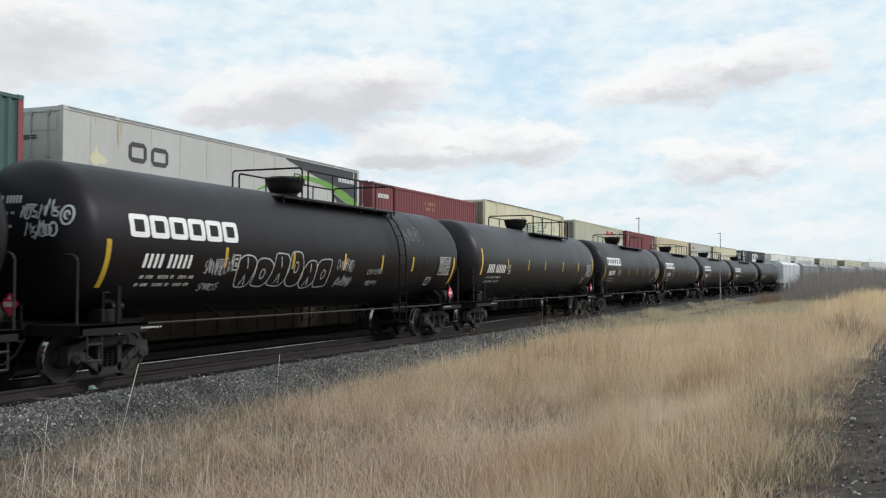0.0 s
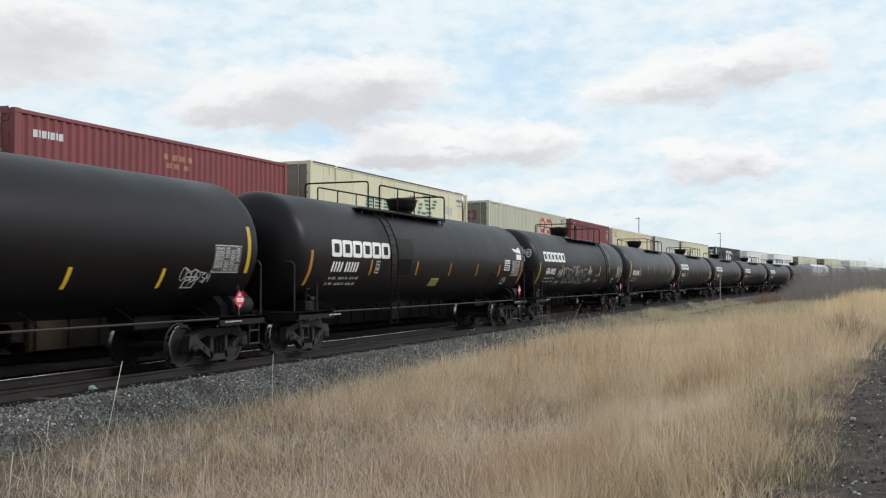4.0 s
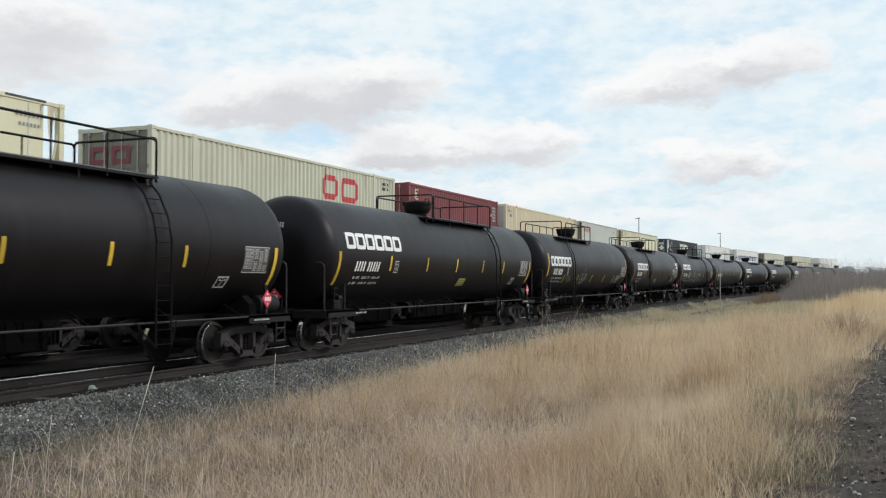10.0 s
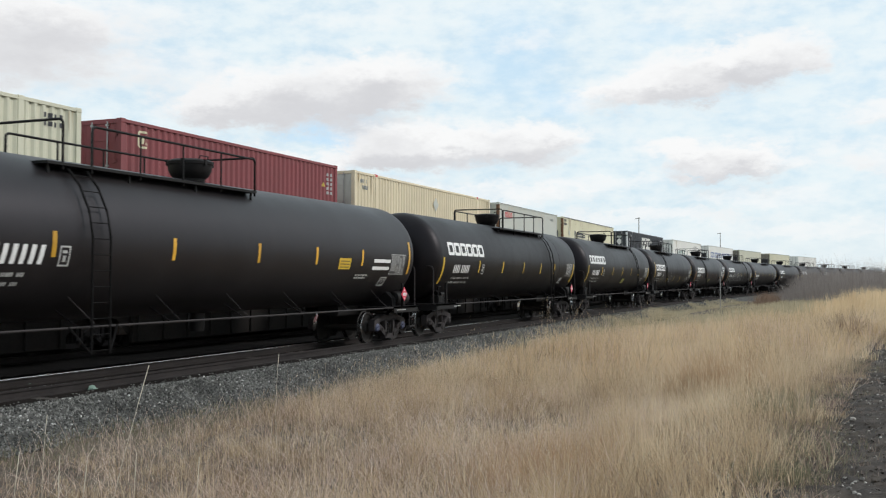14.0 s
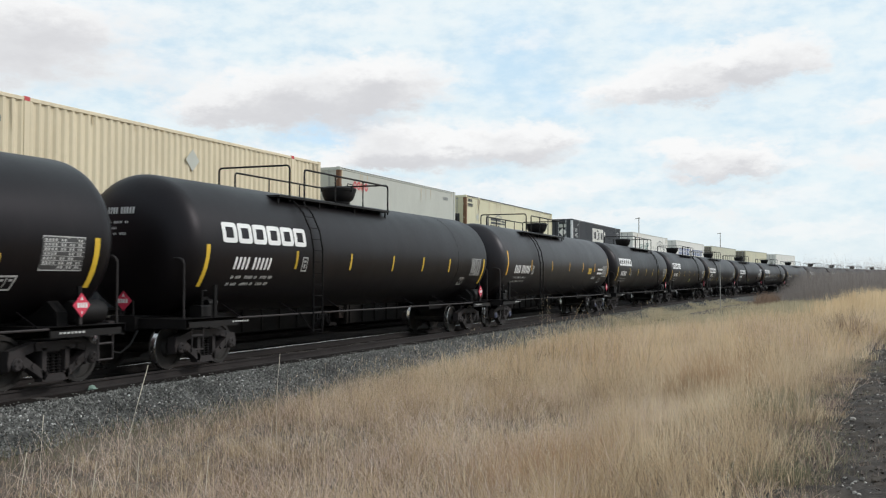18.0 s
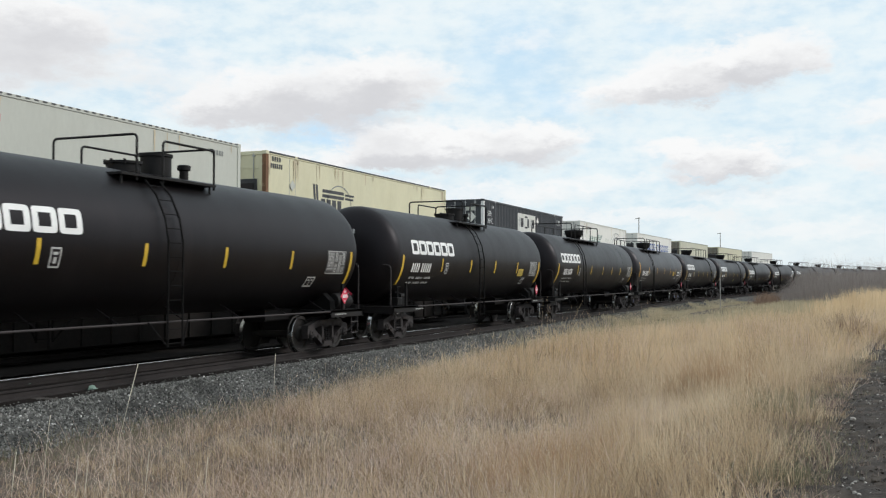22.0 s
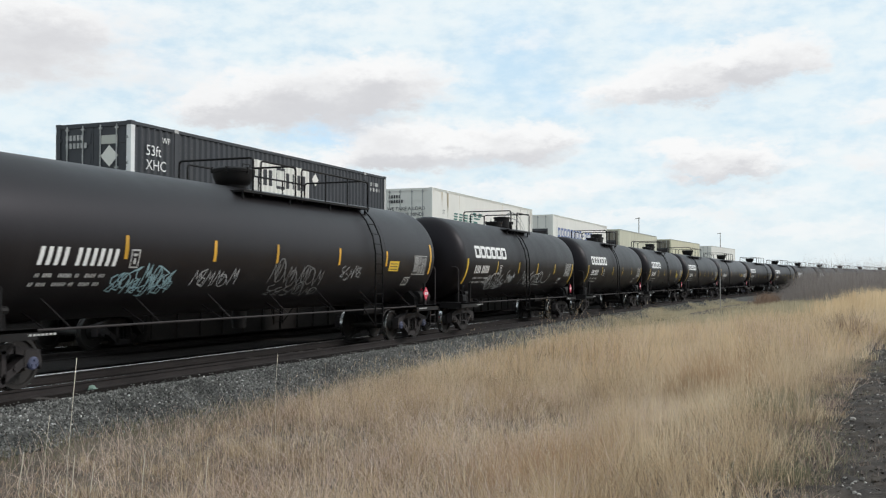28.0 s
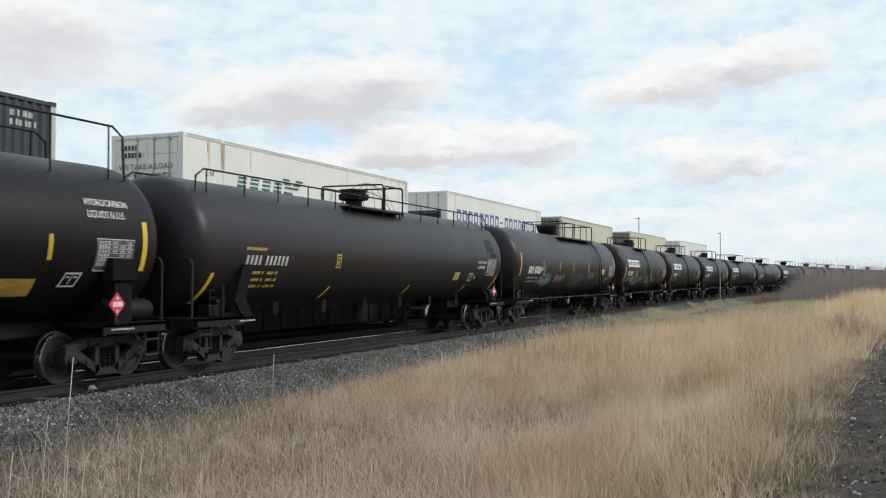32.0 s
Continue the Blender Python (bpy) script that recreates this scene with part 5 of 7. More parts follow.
def hopper_car(centre, mt, label):
    """A covered hopper: tall ribbed body over sloped ends."""
    car = thing("hopper_car", label, "hopper car", "hopper cars at the head of the train")
    h = 8.2
    b = Build().prism([(-1.50, 1.3), (-1.55, 1.6), (-1.55, 4.05), (-0.9, 4.45), (0.9, 4.45), (1.55, 4.05), (1.55, 1.6), (1.50, 1.3)], "x", -h + 0.9, h - 0.9)
    part("body", b.mesh("body", mt), car)
    for s in (-1, 1):
        for k in range(13):
            x = -h + 1.1 + (2 * h - 2.2) * k / 12
            part("side_post", shared(("hpost", mt.name, s), lambda: Build().box(-0.05, 0.05, min(s * 1.55, s * 1.63), max(s * 1.55, s * 1.63), 1.3, 4.05).mesh("side_post", mt)), car).location.x = x
        b = Build().prism([(s * (h - 0.9), 1.9), (s * (h - 3.2), 0.9), (s * (h - 3.2), 1.35), (s * (h - 0.9), 3.9)], "y", -1.3, 1.3)
        part("slope_sheet", b.mesh("slope_sheet", mt), car)
        b = Build().box(min(s * (h - 3), s * (h + 0.9)), max(s * (h - 3), s * (h + 0.9)), -0.3, 0.3, 0.8, 1.1)
        b.box(min(s * (h - 0.2), s * (h + 0.1)), max(s * (h - 0.2), s * (h + 0.1)), -1.5, 1.5, 1.0, 1.1)
        part("draft_sill", b.mesh("draft_sill", BLACK2), car)
        truck(car, s * (h - 1.0), NEAR_V, None, False)
    for k in range(3):
        x = -4.4 + 4.4 * k
        b = Build().prism([(x - 1.6, 1.35), (x + 1.6, 1.35), (x + 0.35, 0.45), (x - 0.35, 0.45)], "y", -1.2, 1.2)
        part("hopper_bay", b.mesh("hopper_bay", mt), car)
    part("running_board", Build().box(-h + 0.6, h - 0.6, -0.35, 0.35, 4.5, 4.55).mesh("running_board", STEEL), car)
    CARS.append((car, centre, NEAR_Y, NEAR_V))
    return car


def plain_patch(u0, w0, u1, w1, mt):
    def make(b, h):
        decal_quad(b, u0, w0, u1, w1)
        return mt
    return make


def bars_patch(u, w, rows, n, pitch, height, mt):
    def make(b, h):
        for r in range(rows):
            for k in range(n - (r % 2)):
                decal_quad(b, u + k * pitch, w - r * height * 1.6, u + k * pitch + pitch * 0.7, w - r * height * 1.6 + height)
        return mt
    return make


def quads_patch(boxes, mt):
    """Several plain rectangles (u0, w0, u1, w1) of one paint."""
    def make(b, h):
        for u0, w0, u1, w1 in boxes:
            decal_quad(b, u0, w0, u1, w1)
        return mt
    return make


def frame_boxes(u0, w0, u1, w1, t):
    """The four bars of a stencilled outline."""
    return [(u0, w0, u1, w0 + t), (u0, w1 - t, u1, w1), (u0, w0 + t, u0 + t, w1 - t), (u1 - t, w0 + t, u1, w1 - t)]


def head_tag(b, h):
    """Spray tag on the rear head of the tank."""
    def on_head(y, z):
        rr = min(math.hypot(y, z - ZC) / R, 0.999)
        return (-(h + 0.14) - 0.74 * (1 - rr ** BULGE) ** (1 / BULGE) - 0.014, y, z)
    for pts in (zigzag(3, 0.0, 0.35, 0.95, 0.32, 9), arc_pts(1.12, 0.42, 0.13, 0.17, 0, 360), arc_pts(1.12, 0.42, 0.05, 0.07, 0, 300), zigzag(5, 0.15, 0.0, 0.7, 0.28, 7)):
        vs, fs = [], []
        for i, p in enumerate(pts):
            a, c = Vector(pts[max(i - 1, 0)]), Vector(pts[min(i + 1, len(pts) - 1)])
            d = (c - a).normalized()
            n = Vector((-d.y, d.x)) * 0.018
            for sg in (1, -1):
                vs.append(on_head(-0.30 - 0.75 * p[0] - sg * n.x, ZC - 0.02 + p[1] + sg * n.y))
        fs = [(2 * i, 2 * i + 1, 2 * i + 3, 2 * i + 2) for i in range(len(pts) - 1)]
        b.add(vs, fs)
    return SPRAY


def hydrocarbon_stencil(car, u, w, size, tight):
    """Readable consignment stencil bent round the flank."""
    for k, text in enumerate(("HYDROCARBON", "LIQUIDS N.O.S.")):
        ob = lettering(text, size, (0, 0, 0), "side", WHITE, car, "consignment_stencil", tight)
        for v in ob.data.vertices:
            v.co = on_tank(u + v.co.x, w - size * 1.2 * k + v.co.z, 0.009)


def build_near_train():
    lpg = "glossy black pressure tank car with white block logo and yellow tapes"
    plain = "black tank car with white reporting marks and orange tapes"
    # cars ahead of the camera at the start
    tank_car(42.9, 17.2, "general", None, (4, 6), (-7.9, -0.49, 2.1, 0.32), (-0.6, 5.0), ((-0.7, 5.2),), tape_w=-0.13, long_tape=(-0.58, 0.40), tapes=(-5.6, -2.8, -0.3, 2.7, 5.6), label=plain, seed=1)
    for c in (63.2, 83.4, 103.6, 123.8):
        tank_car(c, 17.1, "lpg", (-8.0, 0.06), (4, 5), deck=(-1.8, 4.6), rails=((-0.9, 4.6),), label=lpg, seed=int(c))
    tank_car(143.0, 14.4, "short", None, (4, 5), (-6.45, -0.52, 1.55, 0.28), None, (), None, "bowl", tapes=(-4, -1.3, 1.4, 4.1), label="worn grey-black tank car without logo", seed=9, turns=False)
    for k in range(12):
        white = k == 0
        hopper_car(161.0 + 18.4 * k, HOPWHITE if white else HOPGREY, "white covered hopper car with ribbed sides" if white else "weathered grey covered hopper car with ribbed sides")
    # cars that pass the camera
    piece = bubble_piece(-4.35, -0.98, 4.3, 0.86, 6)
    tank_car(22.87, 17.1, "lpg", (-7.97, 0.06), deck=(-1.85, 4.65), rails=((-0.6, 4.65),), gate=-0.9, tapes=(-4.85, -2.02, 0.63, 2.94, 5.12), bands=(0.86,), ladder=4.0, label="black pressure tank car with white logo and silver graffiti", seed=10,
             extras=(("graffiti_piece", tag_strokes(piece, SPRAY, 0.05), "outlined silver bubble graffiti"), ("graffiti_tag", tag_strokes([zigzag(1, -5.55, -0.7, 0.95, 0.45, 13), zigzag(2, -5.5, -1.05, 0.6, 0.2, 7)], SPRAY, 0.03), ""),
                     ("graffiti_tag", tag_strokes([zigzag(7, 0.3, -0.55, 0.9, 0.4, 12), zigzag(8, 0.4, -1.0, 0.9, 0.35, 12)], SPRAY, 0.03), ""), ("graffiti_tag", tag_strokes([zigzag(9, 2.2, -0.62, 0.8, 0.2, 8), zigzag(10, 2.25, -0.98, 0.7, 0.2, 8)], SPRAY, 0.025), ""),
                     ("graffiti_tag", tag_strokes([zigzag(12, 4.6, 0.3, 1.3, 0.6, 9)], GREYSPRAY, 0.025), "faint grey spray tag"), ("head_graffiti", head_tag, "white spray tag")))
    tank_car(2.88, 17.4, "lpg", (-7.68, -0.14), mark_at=(-7.6, -0.54, 1.55, 0.27), deck=(-5.1, 1.24), rails=((-3.9, 1.24),), gate=-4.65, ladder=-4.1, tapes=(-5.28, -2.04, 0.78, 3.42, 5.92), tape_w=-0.39, bands=(), label="glossy black pressure tank car with white logo and orange tapes", seed=11, tape_mat=ORANGE, olive=(-0.6, -1.02, OLIVE),
             # the smear's white strokes paint a glossy reflection above the white sheet
             extras=(("paint_patch", plain_patch(-3.55, -0.07, -2.4, 0.5, BLACK2), "dull repainted patch"), ("paint_patch", plain_patch(-3.45, -0.62, -2.55, -0.12, MATTBLACK), "dull repainted patch"), ("paint_patch", quads_patch([(4.95, -0.88, 5.45, -0.5), (5.45, -0.78, 5.75, -0.56)], MATTBLACK), "dull repainted patch"), ("reflective_sheet", quads_patch([(7.95, 0.06, 8.58, 0.27)], WHITE), "white sheet near the tank end"), ("paint_smear", tag_strokes([[(7.55, 0.49), (7.8, 0.47), (8.15, 0.42), (8.56, 0.40)], [(7.7, 0.43), (8.0, 0.38), (8.56, 0.34)], [(8.05, 0.47), (8.56, 0.46)], [(8.25, 0.53), (8.56, 0.53)]], WHITE, 0.085), "ragged white paint smear"), ("stencil_plate", quads_patch(frame_boxes(6.46, -0.12, 7.12, 0.03, 0.035) + [(6.56, -0.07, 6.72, -0.02), (6.8, -0.07, 7.0, -0.02)] + frame_boxes(6.46, -0.39, 6.92, -0.16, 0.04) + [(6.58, -0.3, 6.8, -0.25)] + frame_boxes(6.96, -0.39, 7.12, -0.16, 0.04), WHITE), "white stencilled outlines")))
    tank_car(-17.15, 17.0, "lpg", (-8.1, -0.12), deck=(-5.2, 1.2), rails=((-3.9, 1.2),), gate=-4.7, ladder=-4.5, tapes=(-5.45, -2.77, 0.19, 3.09, 5.65), tape_w=-0.74, long_tape=(-0.60, 0.44), bands=(0.28,), label=lpg, seed=12,
             extras=(("graffiti_piece", tag_strokes([arc_pts(-2.15 + 0.33 * k, -0.62, 0.13, 0.16, 30, 360) for k in range(4)] + [arc_pts(-1.6, -0.26, 0.07, 0.08, 0, 360), zigzag(4, -1.95, -1.05, 0.55, 0.2, 5)], SPRAY, 0.04), "small white bubble graffiti"),
                     ("graffiti_tag", tag_strokes([zigzag(14, -5.1, -0.95, 0.9, 0.35, 11)], GREYSPRAY, 0.03), "faint grey spray tag"), ("graffiti_tag", tag_strokes([zigzag(15, 6.3, -0.85, 0.9, 0.3, 9)], SPRAY, 0.04), "")))
    tank_car(-37.1, 17.0, "lpg", (-8.15, 0.09), deck=(-1.66, 4.7), rails=((-1.0, 4.7),), gate=-1.1, ladder=4.0, tapes=(-5.3, -2.53, 0.07, 2.72, 5.07), bands=(), label=lpg, seed=13, olive=(0.62, -1.03, OLIVE))
    tank_car(-57.3, 17.0, "lpg", (-8.1, 0.08), deck=(-1.6, 4.7), rails=((-1.0, 4.7),), gate=-1.1, ladder=4.2, tapes=(-5.0, -2.3, 0.4, 2.9, 5.1), label=lpg, seed=14)
    tank_car(-77.6, 17.9, "general", None, (4, 6), (-7.97, -0.49, 2.1, 0.33), deck=(-5.5, 1.06), rails=((-4.35, 1.06),), gate=-5.08, ladder=-4.75, tapes=(-5.73, -2.5, 0.58, 3.24, 5.79), tape_w=-0.13, long_tape=(-0.58, 0.40), bands=(), label="black tank car with side ladder and orange tapes", seed=15, caps=CAPBLUE, tape_mat=AMBER,
             olive=(4.45, -0.47, YELLOW), extras=(("consignment_bar", plain_patch(6.52, -0.26, 7.62, -0.16, WHITE), ""), ("consignment_bar", plain_patch(6.48, -0.47, 7.58, -0.37, WHITE), ""), ("small_print", bars_patch(5.55, -0.66, 2, 9, 0.085, 0.05, FADED), "")))
    tank_car(-97.95, 17.1, "lpg", (-8.03, 0.06), deck=(-5.1, 1.18), rails=((-3.81, 1.18),), gate=-4.53, ladder=-4.15, tapes=(-4.9, -2.04, 0.66, 2.9, 5.16), label=lpg, seed=16)
    for c, ll, sd in ((-116.97, 14.3, 17), (-134.75, 14.4, 18), (-152.6, 14.5, 19)):
        tags = ()
        if sd == 19:
            tags = (("graffiti_tag", tag_strokes([zigzag(21, -5.0, -1.15, 2.2, 0.7, 12), zigzag(22, -4.2, -1.25, 1.3, 0.3, 5), zigzag(23, -2.6, -0.98, 0.9, 0.5, 6)], SPRAY, 0.045), "silver spray tag"),
                    ("graffiti_tag", tag_strokes([zigzag(124, -0.6, -1.02, 2.9, 0.62, 8), arc_pts(2.9, -0.55, 0.55, 0.4, 200, 380), [(0.6, -1.12), (1.6, -1.0), (2.6, -1.08)]], SPRAY, 0.045), "silver spray tag"))
        tank_car(c, ll, "short", (-6.5, 0.04), mark_at=(-6.45, -0.52, 1.55, 0.29), deck=(-1.5, 1.55), rails=((-0.2, 1.55),), gate=-1.0, dome="valves", ladder=-0.55, label="short black tank car with white logo and exposed top valves", seed=sd, tapes=(-3.97, -1.25, 1.4, 4.15), bands=(0.5,),
                 olive=(4.35, -0.62, YELLOWLET) if sd == 17 else None, extras=tags)
    tank_car(-172.2, 17.8, "general", None, (4, 6), (-7.78, -0.50, 2.0, 0.32), deck=(-1.2, 5.27), rails=((-0.4, 1.2), (1.5, 5.27)), gate=-0.73, label="black tank car with teal and silver graffiti", seed=20, caps=CAPBLUE, tape_mat=AMBER, ladder=4.8, tapes=(-5.63, -2.84, -0.35, 2.74, 5.63), tape_w=-0.13, long_tape=(-0.58, 0.37), bands=(0.82,),
             olive=(5.85, -0.50, YELLOW), extras=(("graffiti_tag", tag_strokes([zigzag(131, -5.85, -1.05, 1.9, 0.55, 14), zigzag(132, -5.4, -1.2, 1.3, 0.5, 10)], TEALSPRAY, 0.045), "pale teal spray tag"), ("graffiti_tag", tag_strokes([zigzag(33, -3.4, -1.0, 1.4, 0.45, 8)], SPRAY, 0.035), ""),
                                                ("graffiti_tag", tag_strokes([zigzag(34, -0.45, -1.0, 2.5, 0.65, 12), zigzag(35, -0.3, -1.3, 2.3, 0.4, 10)], GREYSPRAY, 0.045), "grey spray tag"), ("graffiti_tag", tag_strokes([zigzag(36, 3.0, -0.8, 1.0, 0.45, 7)], SPRAY, 0.03), "")))
    railed_art = (("warning_label", plain_patch(4.87, -0.79, 5.35, -0.50, OLIVE), "olive warning label"), ("paint_patch", plain_patch(8.0, 0.28, 8.72, 0.76, BLACK2), "dull repainted patch"), ("paint_patch", plain_patch(8.30, 0.06, 9.0, 0.26, BLACK2), "dull repainted patch"), ("olive_mark", plain_patch(6.86, -0.74, 6.98, -0.62, OLIVE), ""))
    long_car = tank_car(-193.3, 18.5, "railed", None, (4, 6), (-8.07, -0.41, 1.84, 0.22), deck=(-2.3, 1.29), rails=((0.0, 1.29),), gate=-0.1, label="long black tank car with top handrail and yellow lettering", seed=21, tapes=(-3.75, 1.45, 6.35), tape_w=-1.2, long_tape=(-1.48, -0.61), bands=(), extras=railed_art)
    hydrocarbon_stencil(long_car, 6.98, -0.17, 0.148, 0.78)
    last = tank_car(-214.1, 18.5, "railed", None, (4, 6), (-8.07, -0.41, 1.84, 0.22), deck=(-2.3, 1.29), rails=((0.0, 1.29),), gate=-0.1, label="black tank car with top handrail and white stencils", seed=22, tapes=(-4.0, 1.6, 6.85), tape_w=-0.18, long_tape=(-0.59, 0.35), bands=(),
                    extras=(("yellow_band", plain_patch(4.2, -1.11, 6.7, -0.75, BANDYELLOW), "yellow painted band"),))
    hydrocarbon_stencil(last, 7.75, 0.60, 0.19, 0.78)


def build_far_train():
    h53, h40 = 16.15 / 2, 12.19 / 2

    def at(u, rects):
        return [(r[0] - u, r[1], r[2], r[3] - u, r[4], r[5]) if len(r) == 6 else (r[0] - u, r[1], r[2] - u, r[3], *r[4:]) for r in rects]

    def row(x0, x1, z0, z1, n, fill=0.8, slant=0.0):
        p = (x1 - x0) / n
        return [(x0 + k * p, z0, x0 + k * p + p * fill, z1, slant) for k in range(n)]

    def band(sections, u):
        return [(xa - u, la, ha, xb - u, lb, hb) for (xa, la, ha), (xb, lb, hb) in zip(sections, sections[1:])]

    def striped(x0, x1, z0, z1, n, lean=0.0):
        p = (z1 - z0) / n
        return [(x0 + lean * k / n, z0 + k * p, x1 + lean * k / n, z0 + (k + 0.62) * p, lean / n * 0.62) for k in range(n)]

    def seams(length, us, zt=2.78):
        return [(u - length / 2 - 0.012, 0.16, u - length / 2 + 0.012, zt) for u in us]

    def arc_line(cx, cz, rx, rz, a0, a1, n=18, t=0.05):
        """A thin curved line in short straight slips."""
        out = []
        for k in range(n):
            p, q = (math.radians(a0 + (a1 - a0) * (k + d) / n) for d in (0, 1))
            xa, za, xb, zb = cx - rx * math.cos(p), cz + rz * math.sin(p), cx - rx * math.cos(q), cz + rz * math.sin(q)
            if abs(zb - za) <= abs(xb - xa):
                (xa, za), (xb, zb) = sorted(((xa, za), (xb, zb)))
                out.append((xa, za - t / 2, za + t / 2, xb, zb - t / 2, zb + t / 2))
            else:
                (zl, xl), (zu, xu) = sorted(((za, xa), (zb, xb)))
                out.append((xl - t / 2, zl, xl + t / 2, zu, xu - xl))
        return out

    seam53 = [1.0, 3.4, 4.7, 6.0, 7.3, 8.6, 9.9, 11.2, 12.5, 13.6, 15.0]
    swoosh = band([(8.8, 1.5, 1.56), (10, 1.85, 1.97), (10.7, 1.99, 2.13), (11.5, 2.1, 2.26), (12.2, 2.13, 2.29), (13, 2.08, 2.27), (13.6, 1.98, 2.2), (14.2, 1.83, 2.1), (15.2, 1.5, 1.88), (16.0, 1.2, 1.62)], h53)
    upper = band([(10.6, 2.74, 2.78), (12, 2.45, 2.78), (13, 2.28, 2.78), (13.6, 2.21, 2.78), (14.2, 2.11, 2.78), (15.2, 1.89, 2.78), (16.0, 1.63, 2.78)], h53)
    lower = band([(13.9, 1.84, 1.88), (14.6, 1.3, 1.66), (15.3, 0.8, 1.44), (16.0, 0.4, 1.19)], h53)
    ring = rounded
    top = []
    top.append(dict(left=5.65, length=12.19, colour=P_GREEN, red_posts=True, label="dark green corrugated container with red corner frame"))
    top.append(dict(left=19.12, length=16.15, colour=P_LGREY, style="smooth", frame_mat=P_LGREY, end=P_GREY, label="white smooth-sided container with dark logo and green swoosh",
             art=[("logo", at(h53, ring(2.45, 1.76, 3.2, 2.31, 0.13) + ring(3.38, 1.74, 4.15, 2.27, 0.13)), INK_DARK), ("dark_corner", upper + lower, P_BLACK), ("swoosh", swoosh, INK_LIME), ("number_bars", at(h53, row(14.44, 15.75, 2.30, 2.45, 10, 0.65)), WHITE), ("stain", band([(0.95, 1.68, 1.72), (1.1, 1.52, 1.86), (1.22, 1.5, 2.05), (1.3, 1.58, 1.84), (1.5, 1.55, 1.78), (1.62, 1.64, 1.68)], h53), P_CREAM)], door_art=(outline(0.35, 2.30, 0.95, 2.40, 0.04) + outline(1.1, 2.1, 1.75, 2.2, 0.04) + outline(0.5, 0.95, 1.2, 1.75, 0.16), INK_DARK), streaks=6, seam=seam53))
    top.append(dict(left=36.5, length=12.19, colour=P_RED, high=2.591, label="oxide red corrugated steel container", art=[("number_bars", at(h40, row(0.62, 1.6, 1.98, 2.16, 7, 0.7)), WHITE), ("logo", at(h40, row(5.5, 7.0, 2.0, 2.16, 4, 0.6) + row(5.6, 6.8, 1.76, 1.90, 3, 0.6)), INK_FADE)]))
    top.append(dict(left=50.3, length=16.15, colour=P_CREAM, style="smooth", frame_mat=P_CREAM, end=P_DIRTY, label="cream container with green striped logo and open end frame", seam=seam53, streaks=14, tail=0.6,
             art=[("logo_block", at(h53, striped(4.46 + 0.84 * k, 4.46 + 0.84 * k + 0.62, 1.30, 1.98, 5, 0.12)), INK_GREEN) for k in range(6)] + [("logo_cross", at(h53, striped(11.18, 11.80, 0.9, 2.5, 9, -0.78) + striped(11.36, 11.80, 1.87, 2.35, 3, 0.35) + striped(9.55, 9.90, 1.2, 2.12, 5, 0.5) + striped(10.22, 10.76, 1.55, 1.72, 1, 0.05)), INK_GREEN),
                  ("grey_mark", at(h53, [(13.0, 1.75, 13.5, 2.15, 0.12), (13.6, 1.7, 14.0, 2.1, 0.12)]), P_GREY), ("number_bars", at(h53, row(14.6, 15.5, 2.42, 2.55, 7, 0.65) + row(14.7, 15.4, 2.2, 2.28, 6, 0.6)), INK_GREY)]))
    top.append(dict(left=69.8, length=16.15, colour=P_GREYGREEN, frame_mat=P_GREYGREEN, end=P_DIRTY, streaks=8, label="pale grey-green corrugated container with red logo", door_art=(outline(0.45, 1.85, 1.05, 2.35, 0.13) + outline(1.2, 1.85, 1.85, 2.35, 0.13), P_RED), art=[("logo", at(h53, ring(9.85, 1.58, 11.0, 2.5, 0.22) + ring(11.3, 1.55, 12.68, 2.5, 0.22)), INK_RED), ("number_bars", at(h53, row(14.9, 15.6, 2.5, 2.62, 4, 0.6) + row(14.9, 15.6, 2.3, 2.42, 4, 0.6)), INK_DARK)]))
    top.append(dict(left=87.45, length=12.19, colour=P_RED, label="dark red corrugated container with a pale square emblem", art=[("emblem", at(h40, ring(0.70, 2.18, 1.14, 2.66, 0.06) + [(0.8, 2.3, 1.04, 2.5, 0.06)]), P_CREAM), ("number_bars", at(h40, [(x, 1.75 + 0.17 * k, x + 0.09, 1.86 + 0.17 * k) for x in (11.42, 11.70) for k in range(5)]), FADED), ("warning_triangle", band([(11.08, 2.02, 2.03), (11.17, 2.02, 2.19), (11.26, 2.02, 2.03)], h40) + band([(11.5, 1.42, 1.43), (11.59, 1.42, 1.59), (11.68, 1.42, 1.43)], h40), YELLOWLET)]))
    top.append(dict(left=101.1, length=16.15, colour=P_BEIGE, streaks=8, label="sun-bleached beige corrugated steel container", frame_mat=P_BEIGE, end=P_GREY, diamond=(8.4, 2.1, 0.33, P_GREY), fitting=INK_RED, art=[("number_bars", at(h53, row(0.6, 1.2, 2.45, 2.6, 3, 0.6) + row(0.7, 1.3, 2.2, 2.35, 3, 0.6)), INK_GREY)]))
    top.append(dict(left=118.75, length=12.19, colour=P_GREY, style="smooth", label="grey container with red logo and rusty corner post", rusty=True, streaks=10, art=[("logo", at(h40, sum([ring(1.18 + 0.33 * k, 2.12, 1.46 + 0.33 * k, 2.45, 0.09) for k in range(4)], [])), INK_RED), ("number_bars", at(h40, row(10.6, 11.3, 2.4, 2.55, 5, 0.6)), INK_GREY)]))
